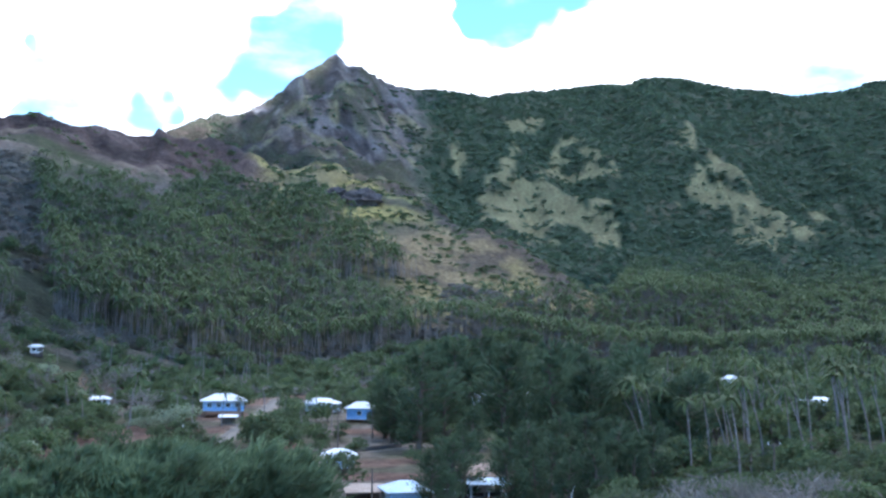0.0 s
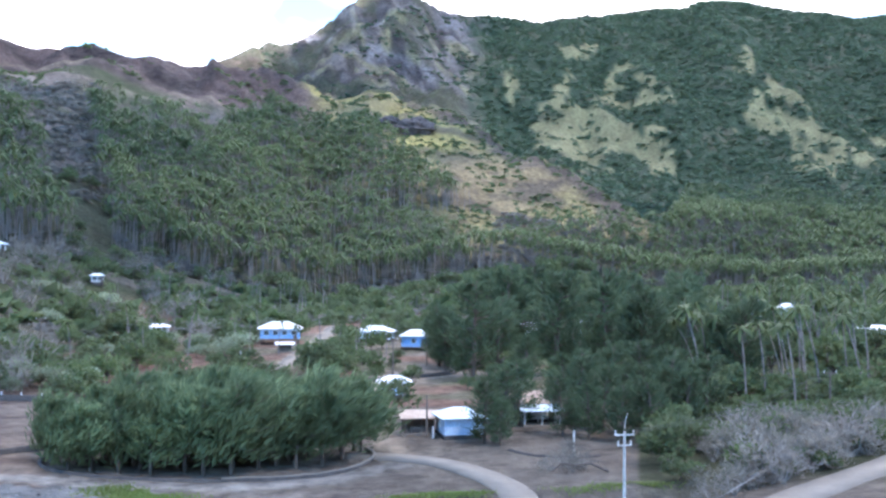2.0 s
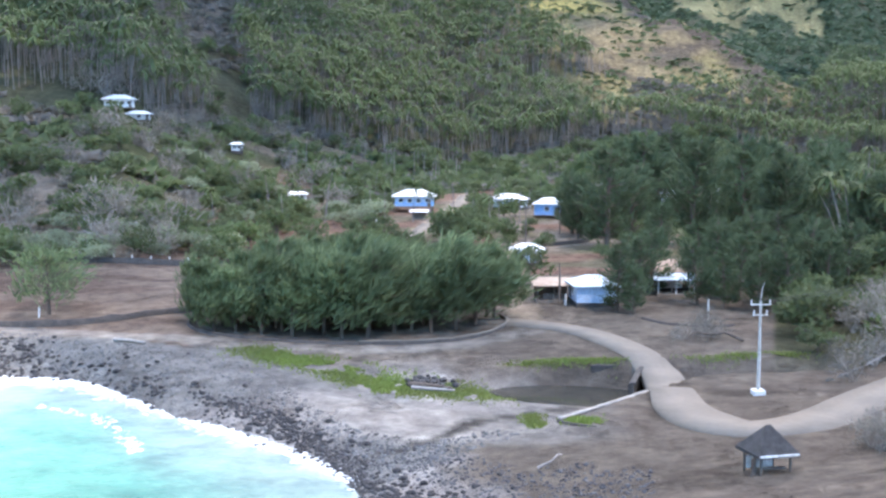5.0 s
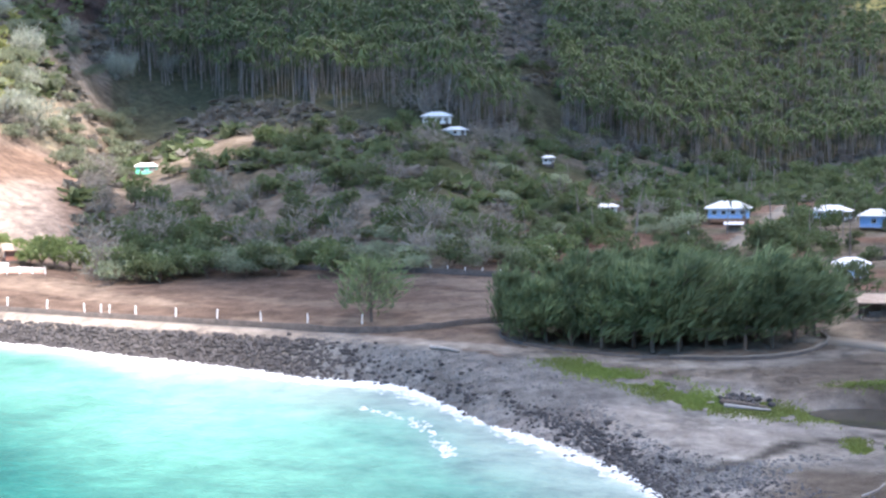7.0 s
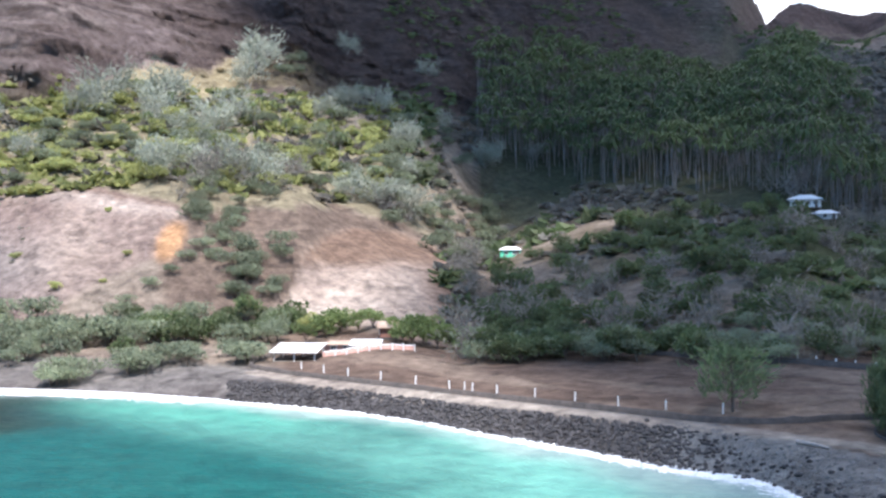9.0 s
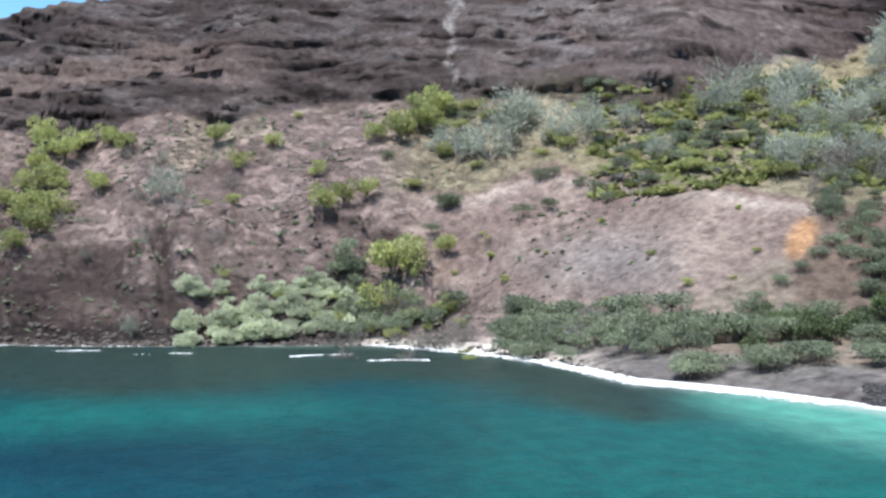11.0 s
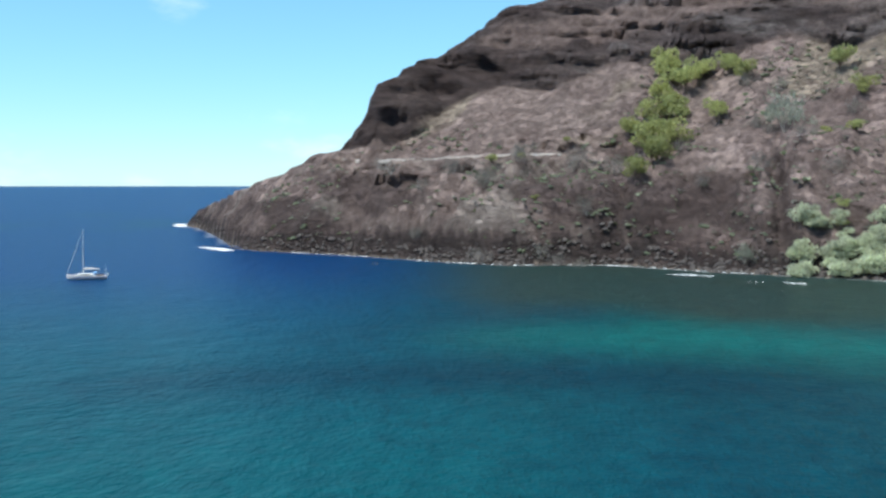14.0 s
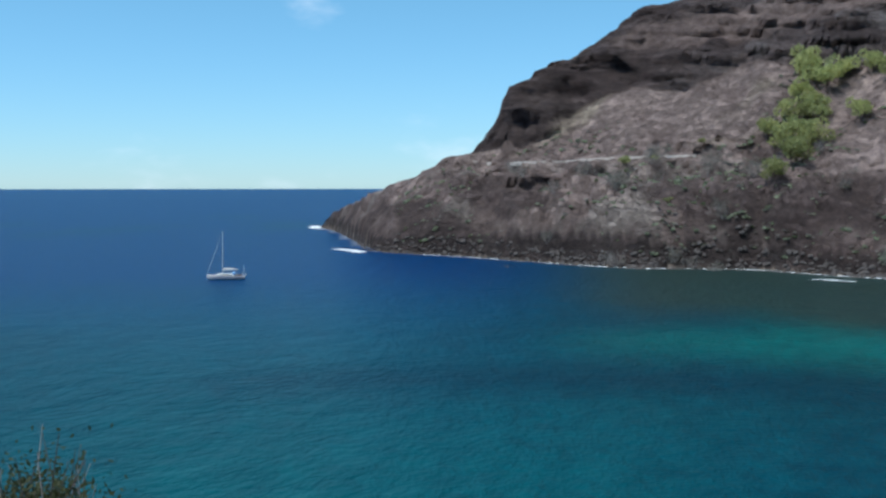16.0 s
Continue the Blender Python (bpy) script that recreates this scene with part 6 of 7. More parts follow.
cable([(11.1, 105.4, pz), (44.4, 156.4, qz)], 1.2, "thin dark power cable sagging between two poles")

post_0 = thing("fence_post", "short white painted concrete fence post beside the field", "post", pose(0, 0, 0), "white field posts")
part("post_shaft", boxed((0, 0, 0.55), (.2, .2, 1.7), 0, .03), M_WHITE, post_0)
spots = [(-75.8, 136.9), (-83.7, 135.5), (-91.3, 135.2), (-98.7, 135.0), (-105.8, 134.6), (-112.9, 134.2), (-117.7, 134.0), (-119.4, 134.0), (-122.4, 133.8), (-129.9, 133.8), (-138.1, 133.8), (-146.3, 133.9), (-153, 134.2), (-160, 135)]
spots += [(-160 + 5.5 * i, 179.4 + 0.42 * i) for i in range(4)] + [(-111 + 2.6 * i, 184.4 + .1 * i) for i in range(5)] + [(-92 + 3.4 * i, 186.0) for i in range(7)]
spots += [(-163.6 + 1.35 * i, 146.4 + 1.75 * i) for i in range(8)]
for i, (x, y) in enumerate(spots):
    m = pose(x, y, ground1(x, y), random.uniform(-3, 3), random.uniform(-3, 3), random.uniform(0, 90))
    if i:
        copy_thing(post_0, m)
    else:
        post_0.matrix_world = m


# ---- stones and driftwood ----
def stones(name, label, places, size, material, seed, kind="stuff"):
    rng = np.random.default_rng(seed)
    shapes = [rock_shape(rng) for k in range(6)]
    parts = []
    for k, (v, f) in enumerate(shapes):
        mine = places[k::6]
        s = rng.uniform(*size, len(mine)) * rng.uniform(0.7, 1.1, len(mine))
        parts.append(spread(v, f, mine, np.stack([s, s * rng.uniform(.7, 1.2, len(mine)), s], 1), rng.uniform(0, 6.28, len(mine))))
    return tagged(new(name, mesh_of(name, *join(*parts), material)), label, "rocks", kind=kind)


rng = np.random.default_rng(21)
az = rng.uniform(23.5, 53.5, 4200)
s_r, b_r = line_at(4, az)[0], line_at(5, az)[0]
r = s_r - 1.5 + (b_r - s_r + 0.6) * rng.random(4200)
keep = rng.random(4200) < step(27, 34, az) * 0.92 + 0.04
p = np.stack([-r * np.sin(np.radians(az)), r * np.cos(np.radians(az))], 1)[keep]
rock_meshes = [mesh_of("boulder", *rock_shape(rng, 0.75), M_ROCK) for k in range(6)]


def boulder_part(parent, x, y, size, k):
    ob = new("boulder", rock_meshes[k % 6])
    ob.parent = parent
    ob.matrix_world = pose(x, y, ground1(x, y) + 0.1, rng.uniform(-20, 20), rng.uniform(-20, 20), rng.uniform(0, 360)) @ Matrix.Diagonal((size, size * rng.uniform(.7, 1.15), size * .9, 1))


defence = thing("sea_defence", "heaped dark basalt boulders protecting the shore road", "sea defence", pose(-75, 128, 0))
order = np.argsort(np.hypot(p[:, 0], p[:, 1]))
for k, (x, y) in enumerate(p[order[:280]]):
    boulder_part(defence, x, y, rng.uniform(0.4, 0.95), k)
p = p[order[280:]]
stones("riprap", "dark basalt boulders heaped as a sea defence", np.c_[p, ground(p[:, 0], p[:, 1]) + 0.1], (0.4, 1.0), M_ROCK, 22)
line = smooth_line([(-80, 125), (-66, 119.5), (-50, 111.5), (-38, 104), (-30, 97.5), (-24.5, 90), (-20.5, 84), (-13, 77), (-5, 73)], 60)
k = rng.integers(0, len(line), 2600)
k = k[rng.random(2600) < step(0.28, 0.45, k / len(line)) * 0.85 + 0.1]
p = line[k] + rng.normal(size=(len(k), 2)) * (1.0, 1.2)
stones("tideline_rocks", "band of dark stones along the tide line", np.c_[p, ground(p[:, 0], p[:, 1]) + 0.05], (0.22, 0.62), M_ROCK, 23)
p = np.c_[rng.uniform(-24, 2, 3600), rng.uniform(68, 99, 3600)]
p = p[fbm(p[:, 0] / 6, p[:, 1] / 6, 3, 8) + 0.25 * rng.random(3600) > 0.52]
p = p[(p[:, 1] < 90 - 0.55 * (p[:, 0] + 24) + 10 * fbm(p[:, 0] / 8, p[:, 1] / 8, 3, 5)) & (np.hypot(p[:, 0], p[:, 1]) > 62)]
stones("beach_cobbles", "grey and black cobbles strewn over the beach", np.c_[p, ground(p[:, 0], p[:, 1]) + 0.03], (0.13, 0.42), M_MIXED, 24)
az = rng.uniform(4, 32, 3100)
az = az[rng.random(3100) < step(3, 14, az)][:2600]
s_r, b_r = line_at(4, az)[0], line_at(5, az)[0]
r = s_r + (b_r - s_r) * rng.random(len(az)) * (0.25 + 0.9 * step(10, 22, az))
p = np.stack([-r * np.sin(np.radians(az)), r * np.cos(np.radians(az))], 1)
stones("grey_shingle", "rounded grey stones covering the upper beach", np.c_[p, ground(p[:, 0], p[:, 1])], (0.18, 0.5), M_COBBLE, 25)
for k in range(70):
    t = rng.random()
    q = line[int(t * (len(line) - 1))] + rng.normal(size=2) * (3, 3)
    ob = new("boulder", rock_meshes[k % 6])
    s = rng.uniform(0.45, 1.05)
    ob.matrix_world = pose(q[0], q[1], ground1(q[0], q[1]) + 0.12 * s, 0, 0, rng.uniform(0, 360)) @ Matrix.Diagonal((s, s * rng.uniform(.7, 1.1), s * .8, 1))
    tagged(ob, "rounded dark basalt boulder lying on the beach", "boulder", "beach boulders")
az = rng.uniform(64, 116.3, 1500)
s_r = line_at(4, az)[0]
r = s_r + rng.uniform(-3, 5, 1500)
keep = (az > 79) | (rng.random(1500) < .2)
p = np.stack([-r * np.sin(np.radians(az)), r * np.cos(np.radians(az))], 1)[keep]
stones("headland_rocks", "black wave-washed rocks at the foot of the headland", np.c_[p, np.maximum(ground(p[:, 0], p[:, 1]), -0.2)], (0.8, 2.6), M_STONE, 26)


def log(points, radius, label, material=M_PALE):
    pts = [(x, y, ground1(x, y) + h) for x, y, h in points]
    n = len(pts)
    return tagged(part("driftwood_log", tube(pts, [radius * (1 - .5 * i / (n - 1)) for i in range(n)], 6), material), label, "log", "driftwood")


log([(-22, 113.2, .4), (-20, 113.0, .45), (-17.4, 112.6, .3)], .35, "grey weathered driftwood log on the grass edge", M_BARK)
log([(-21.5, 112.2, .3), (-19, 111.8, .3), (-17.0, 111.9, .25)], .25, "pale bleached driftwood log on the grass edge")
log([(-59, 123.5, .3), (-56.5, 123, .3), (-54.6, 122.3, .2)], .28, "white bleached driftwood log on the shingle")
log([(-6.4, 83.5, .15), (-5.4, 83.8, .5), (-5.0, 84.8, .7), (-4.7, 85.8, .4)], .11, "curved pale driftwood branch lying on the beach")
log([(13, 131, .2), (11, 131.8, 1.0), (9.5, 131, .9), (7.6, 131.5, 1.1), (6.6, 130.6, .3)], .2, "twisted dark fallen branch on bare earth", M_BARK)
log([(20, 112, .2), (23, 113.5, .9), (25.5, 115.5, 1.5), (27, 116, 2.2)], .1, "pale dead branch leaning out of grey scrub")
p = np.c_[rng.normal(-20.3, 1.4, 40), rng.normal(115, .7, 40)]
stones("stone_heap", "heap of dark stones beside driftwood logs", np.c_[p, ground(p[:, 0], p[:, 1]) + .25], (.5, 1.1), M_ROCK, 27)

# grass strips on the upper beach and round the creek wall
def grass(points, spread_by, count, seed, size=0.17):
    rng = np.random.default_rng(seed)
    line = smooth_line(points, 20)
    t = rng.integers(0, len(line), count)
    p = line[t] + rng.normal(size=(count, 2)) * np.array(spread_by)
    ok = fbm(p[:, 0] / 3, p[:, 1] / 3, 3, seed) > 0.36
    p = p[ok]
    c = np.c_[p, ground(p[:, 0], p[:, 1]) + 0.06]
    return tufts(c, size, rng, 1.0, np.tile((0, 0, 1.0), (len(c), 1)), 1, 0.55)


g = join(grass([(-42, 122.6), (-35, 119), (-27, 114.5), (-21, 112.6), (-13, 111.6)], (1.6, 1.7), 15000, 31), grass([(-8.6, 103.4), (-8.0, 100.2), (-5.4, 97.6), (-2.4, 96.4)], (.5, .6), 2200, 32), grass([(-12, 120.5), (-6, 121.6), (-1, 121)], (1.0, .6), 1500, 33), grass([(8, 122.6), (14, 124.4), (18, 125)], (1.5, .5), 900, 34))
tagged(new("grass", mesh_of("grass", *g, M_GRASS)), "bright green grass along the upper beach and creek", "grass", kind="stuff")


# ---- foam on the water ----
def foam(points, width, seed, level=0.05):
    """Broken patches of foam strewn along a line, thick here and thin there."""
    rng = np.random.default_rng(seed)
    line = smooth_line(points, 30)
    long = float(np.linalg.norm(np.diff(line, axis=0), axis=1).sum())
    n = int(long * width * 7.0)
    t = rng.integers(0, len(line), n)
    p = line[t] + sides_of(line)[t] * (rng.normal(size=n) * width * 0.33)[:, None] + rng.normal(size=(n, 2)) * 0.25
    p = p[fbm(p[:, 0] / 9 + seed, p[:, 1] / 9, 3, seed) + 0.3 * rng.random(n) > 0.55]
    a = np.linspace(0, 2 * math.pi, 7)[:-1]
    shape = np.stack([np.cos(a), np.sin(a), np.zeros(6)], 1) * (1 + 0.3 * np.sin(a * 2 + 1))[:, None]
    v = np.concatenate([shape * (1, 1, 0), [[0, 0, 0.1]]])
    f = np.array([[i, (i + 1) % 6, 6] for i in range(6)])
    s = rng.uniform(0.08, 0.34, len(p)) * min(1.5, 0.5 + width / 4)
    return spread(v, f, np.c_[p, np.full(len(p), level)], np.stack([s * 1.5, s * 0.8, np.ones(len(p))], 1), rng.uniform(0, 6.28, len(p)))


def along_shore(a0, a1, off, step_deg=2.5):
    out = []
    for a in np.arange(a0, a1, step_deg):
        rr = float(line_at(4, np.array([a]))[0][0]) + off
        out.append(polar(a, rr))
    return out


bits = [foam(along_shore(12, 60, -0.6), 2.0, 41), foam(along_shore(26, 50, 0.2), 1.7, 55), foam(along_shore(23, 40, -2.5), 2.4, 56), foam(along_shore(26, 56, -3.5), 1.5, 42), foam(along_shore(54, 78, -1.0, 2.0), 6.5, 43), foam(along_shore(56, 77, 1.5, 2.0), 4.0, 57), foam(along_shore(57, 79, 0.0, 2.0), 6.5, 58), foam(along_shore(58, 78, -2.0, 2.0), 6.0, 59), foam(along_shore(56, 72, -5.5, 2.0), 3.4, 44),
        foam([(-58, 104), (-50, 100), (-44, 94), (-41, 89)], .9, 45), foam([(-34, 97), (-29, 93), (-26.5, 88)], .6, 46), foam([(-28, 78), (-22, 73), (-20, 70)], .7, 47),
        foam(along_shore(80, 114, -1.5, 2.0), 1.1, 48), foam([(-280, 58), (-282, 49), (-281, 43)], 1.8, 49), foam([(-300, 20), (-303, 12), (-302, 6)], 1.4, 50), foam([(-318, -3), (-321, -10), (-320, -15)], 2.0, 51),
        foam([(-585, -296), (-600, -304), (-618, -312)], 5.0, 52), foam([(-388, -178), (-398, -186), (-404, -196)], 3.5, 53), foam([(-258, 72), (-262, 64), (-262, 58)], 1.8, 54)]
tagged(new("foam", mesh_of("foam", *join(*bits), M_FOAM)), "white breaking foam along the shore", "foam", kind="stuff")


# ---- crags that stand out of the slopes ----
M_CRAG = surface("dark_crag", (0.15, 0.12, 0.112), (0.095, 0.078, 0.074), 0.12, 0.95, 0.9, 0.4)


def crag(az, r, size, seed, label, lift=0.0):
    """A weathered crag: a lumpy block undercut on its lower side."""
    x, y = polar(az, r)
    bm = bmesh.new()
    bmesh.ops.create_icosphere(bm, subdivisions=4, radius=0.5)
    for v in bm.verts:
        d = v.co.normalized()
        k = 1 + 0.28 * noise.fractal(d * 2.2 + Vector((seed, seed, 0)), 1.0, 2.0, 5) - 0.22 * abs(noise.noise(Vector((d.x * 5, d.y * 5, d.z * 9 + seed))))
        if d.z < -0.1:
            k *= 0.78
        v.co = Vector((v.co.x * size[0], v.co.y * size[1], v.co.z * size[2])) * k
    ob = part("rock_outcrop", bm, M_CRAG)
    ob.matrix_world = pose(x, y, ground1(x, y) + lift + size[2] * 0.12, 0, 0, az)
    tagged(ob, label, "rock", "crags")


for a, r, s, k in ((4.1, 775, (30, 18, 17), 1.0), (5.4, 792, (16, 12, 10), 2.0)):
    crag(a, r, s, k, "dark weathered crag standing out of the ridge slope")



# ---- sailing boat ----
def sailboat(x, y, turn):
    root = thing("sailing_boat", "white sailing yacht at anchor with bare mast and furled sail", "boat", pose(x, y, 0, 0, 0, turn))
    bm = bmesh.new()
    rings = []
    stations = [(-5.0, 1.15, 0.95, .35), (-3.6, 1.5, 0.95, .1), (-1.0, 1.75, 0.98, -.25), (1.8, 1.5, 1.1, -.25), (3.8, .8, 1.25, -.1), (5.1, .06, 1.45, .55)]
    for sx, half, top, keel in stations:
        rings.append([bm.verts.new(p) for p in ((sx, half, top), (sx - .05, half * .92, top * .45), (sx - .1, half * .5, keel * .6), (sx - .12, 0, keel - .2), (sx - .1, -half * .5, keel * .6), (sx - .05, -half * .92, top * .45), (sx, -half, top))])
    for a, b in zip(rings, rings[1:]):
        for i in range(6):
            bm.faces.new((a[i], a[i + 1], b[i + 1], b[i]))
    bm.faces.new(rings[0])
    part("hull", bm, M_WHITE, root, "glossy cream hull")
    bm = bmesh.new()
    vs = [[bm.verts.new((sx, s * (half - .03), top + .02)) for s in (-1, 1)] for sx, half, top, keel in stations]
    for a, b in zip(vs, vs[1:]):
        bm.faces.new((a[0], a[1], b[1], b[0]))
    part("deck", bm, M_SAIL, root)
    cabin = part("cabin", boxed((0.3, 0, 1.3), (4.2, 1.9, .6), 0, .15), M_WHITE, root)
    for s in (-1, 1):
        part("cabin_window", boxed((0.4, s * .96, 1.35), (2.4, .04, .2)), M_PANE, cabin)
    part("spray_hood", boxed((-2.1, 0, 1.75), (1.1, 1.7, .7), 0, .25), M_BLUE, root, "faded blue canvas spray hood")
    part("cockpit_coaming", boxed((-3.3, 0, 1.1), (1.9, 2.0, .35), 0, .06), M_WOOD, root)
    part("mast", tube([(0.9, 0, 1.2), (0.85, 0, 7), (0.8, 0, 13.2)], [.13, .11, .07], 8), M_WHITE, root)
    for h in (5.2, 9.2):
        part("spreader", tube([(.85, -.8, h), (.85, 0, h + .06), (.85, .8, h)], [.03, .04, .03], 5), M_WHITE, root)
    boom = part("boom", tube([(0.8, 0, 2.5), (-3.4, 0, 2.55)], [.07, .06], 6), M_WHITE, root)
    part("furled_sail", tube([(0.6, 0, 2.75), (-.8, 0, 2.85), (-2, 0, 2.78), (-3.3, 0, 2.68)], [.3, .28, .24, .12], 8), M_SAIL, boom)
    for a, b in (((5.0, 0, 1.5), (.8, 0, 13.1)), ((-4.9, 0, 1.1), (.8, 0, 13.1)), ((.6, 1.6, 1.1), (.85, .8, 9.2)), ((.6, -1.6, 1.1), (.85, -.8, 9.2))):
        part("stay", tube([a, b], [.009, .009], 4), M_WIRE, root)
    part("furled_jib", tube([(4.9, 0, 1.8), (2.9, 0, 7.2), (1.2, 0, 12)], [.05, .06, .03], 6), M_SAIL, root)
    arch = part("stern_arch", tube([(-4.7, 1.0, 1.0), (-4.8, 1.0, 2.6), (-4.8, -1.0, 2.6), (-4.7, -1.0, 1.0)], [.05] * 4, 6), M_WHITE, root)
    part("wind_generator", tube([(-4.8, .9, 2.6), (-4.8, .9, 4.0)], [.05, .05], 6), M_WHITE, arch)
    for i in range(7):
        for s in (-1, 1):
            sx = -4.4 + i * 1.45
            half = float(np.interp(sx, [k[0] for k in stations], [k[1] for k in stations]))
            part("stanchion", tube([(sx, s * half * .96, 1.0), (sx, s * half * .96, 1.75)], [.02, .02], 4), M_POLE, root)
    part("stern_box", boxed((-5.3, 0, 1.3), (.5, 1.5, .35), 0, .12), M_POLE, root)


sailboat(-266.2, -161.9, -59)

# ---- trees and bushes as things ----
def ironwood_mesh(rng, h, spread_r, count, low=0.12, wind=(0.35, -0.15), up=.45):
    """Trunk with limbs, and a feathery crown of long drooping sprays."""
    lean = rng.normal(size=2) * 0.04 * h
    pts = [(lean[0] * t * t, lean[1] * t * t, h * t) for t in (0, .25, .55, .95)]
    trunk = [tube(pts, [.028 * h, .022 * h, .014 * h, .004 * h], 6)]
    tips, ways = [], []
    limbs = int(26 + h)
    for i in range(limbs):
        t = low + (0.97 - low) * (i + rng.random()) / limbs
        a = rng.uniform(0, 6.28)
        out = spread_r * (0.14 + 0.95 * math.sin(math.pi * min(1, (1 - t) * 0.8 + 0.06))) * rng.uniform(.7, 1.15)
        base = np.array((lean[0] * t * t, lean[1] * t * t, h * t * .93))
        end = base + np.array((math.cos(a) * out + wind[0] * out * .5, math.sin(a) * out + wind[1] * out * .5, out * rng.uniform(.1, .6)))
        trunk.append(tube([base, base * .5 + end * .5 + np.array((0, 0, -.06 * out)), end], [.008 * h, .005 * h, .0015 * h], 3))
        k = max(3, int(count / limbs))
        u = rng.random(k)[:, None] ** .6
        c = base + (end - base) * (0.25 + .8 * u) + rng.normal(size=(k, 3)) * out * .17
        tips.append(c)
        w = (end - base) / np.linalg.norm(end - base)
        ways.append(np.tile(w * .8 + np.array((wind[0], wind[1], up)), (k, 1)))
    crown = tufts(np.concatenate(tips), 0.055 * h ** .5 + .06, rng, 4.3, np.concatenate(ways), 1, .5)
    return join(*trunk), crown


def broad_mesh(rng, h, w, count, size, bare=0.0, flat=1.0, stem=.35):
    """A broad-leaved tree: forked trunk, limbs to several leaf masses, uneven outline."""
    pts = [(0, 0, -.3), (rng.normal() * .05 * h, rng.normal() * .05 * h, h * stem)]
    wood = [tube(pts, [.035 * h, .022 * h], 6)]
    cs = []
    masses = rng.integers(6, 9)
    for i in range(masses):
        a = 6.28 * i / masses + rng.uniform(-.4, .4)
        d = w * .5 * rng.uniform(.25, .8)
        end = np.array((math.cos(a) * d, math.sin(a) * d, h * (stem + (1 - stem) * rng.uniform(.2, .82) * flat)))
        mid = np.array(pts[1]) * .6 + end * .4 + np.array((0, 0, .06 * h))
        wood.append(tube([pts[1], mid, end], [.018 * h, .012 * h, .004 * h], 4))
        for j in range(3 if bare else 1):
            wood.append(tube([mid, end + rng.normal(size=3) * .16 * w], [.008 * h, .002 * h], 3))
        k = int(count / masses)
        d3 = rng.normal(size=(k, 3))
        d3 /= np.linalg.norm(d3, axis=1)[:, None]
        rad = w * .27 * rng.uniform(.75, 1.15)
        cs.append((end + d3 * (rad, rad, rad * .62) * rng.uniform(.55, 1.05, (k, 1)), d3))
    c, d = np.concatenate([q[0] for q in cs]), np.concatenate([q[1] for q in cs])
    crown = tufts(c, size, rng, 1.15, d + np.array((0, 0, .35)), 1, .8)
    return join(*wood), crown


def twig_mesh(rng, h, w, count, spray=.16):
    """A leafless grey bush: forking stems, with sparse fine twigs as sprays."""
    wood, cs, ws = [], [], []
    for i in range(9):
        a = rng.uniform(0, 6.28)
        end = np.array((math.cos(a) * w * .5 * rng.uniform(.4, 1), math.sin(a) * w * .5 * rng.uniform(.4, 1), h * rng.uniform(.55, 1)))
        mid = end * .45 + rng.normal(size=3) * .06 * w
        wood.append(tube([(0, 0, -.2), mid, end], [.05 + .008 * h, .03 + .004 * h, .012], 4))
        for j in range(4):
            tip = end + rng.normal(size=3) * .22 * w
            tip[2] = max(tip[2], .2 * h)
            wood.append(tube([mid * .4 + end * .6, tip], [.025, .008], 3))
            k = max(2, count // 36)
            cs.append(tip + rng.normal(size=(k, 3)) * .13 * w)
            ws.append(np.tile((tip - mid) / np.linalg.norm(tip - mid), (k, 1)))
    c, ws = np.concatenate(cs), np.concatenate(ws)
    c[:, 2] = np.maximum(c[:, 2], .1 * h)
    v, f = tufts(c, spray, rng, 4.0, ws, 1, .6)
    return join(*wood), (v, f)


class Kind:
    """A few grown variants of one kind of plant, from which things are copied."""

    def __init__(self, name, category, label, group, wood, leaf, maker, variants, seed, wood_name="trunk"):
        self.rng = np.random.default_rng(seed)
        self.name, self.label, self.category, self.group = name, label, category, group
        self.meshes, self.raw = [], []
        for k in range(variants):
            a, b = maker(self.rng)
            self.meshes.append((mesh_of(wood_name, *a, wood), mesh_of("crown", *b, leaf)))
            self.raw = self.raw + [(a, b)]
        self.wood_name, self.count, self.wood, self.leaf = wood_name, 0, wood, leaf

    def plant(self, x, y, s=1.0, tall=1.0, turn=None, label=None, z=None):
        wood, crown = self.meshes[self.count % len(self.meshes)]
        self.count += 1
        root = new(self.name)
        root.empty_display_size = .5
        turn = self.rng.uniform(0, 360) if turn is None else turn
        root.matrix_world = pose(x, y, (ground1(x, y) if z is None else z) - .1, 0, 0, turn) @ Matrix.Diagonal((s, s, s * tall, 1))
        for n, me in ((self.wood_name, wood), ("crown", crown)):
            ob = new(n, me)
            ob.parent = root
        return tagged(root, label or self.label, self.category, self.group)


IRON = Kind("ironwood_tree", "tree", "wind-combed green ironwood tree with feathery sprays in the grove", "ironwood grove", M_BARK, M_IRON, lambda g: ironwood_mesh(g, 9.2, 3.7, 1500, .2, (.55, -.1), .85), 6, 201)
LONE = Kind("lone_ironwood_tree", "tree", "lone ragged ironwood tree", "field tree", M_BARK, M_IRON, lambda g: ironwood_mesh(g, 9.0, 4.6, 1150, .2, (.3, -.1)), 1, 211)
M_DARKIRON = leafy("dark_ironwood_needles", (0.062, 0.102, 0.055), (0.11, 0.15, 0.085), (0.075, 0.108, 0.06))
TALL = Kind("tall_ironwood_tree", "tree", "tall dark green ironwood tree behind the village houses", "dark ironwoods", M_BARK, M_DARKIRON, lambda g: ironwood_mesh(g, 18.0, 4.6, 1350, .1, (.1, 0)), 5, 202)
BROAD = Kind("broadleaf_tree", "tree", "round-crowned dark green broadleaf tree in the village", "village trees", M_BARK, M_SCRUB, lambda g: broad_mesh(g, 6.2, 7.0, 430, .5, 0, 1.0, .22), 6, 203)
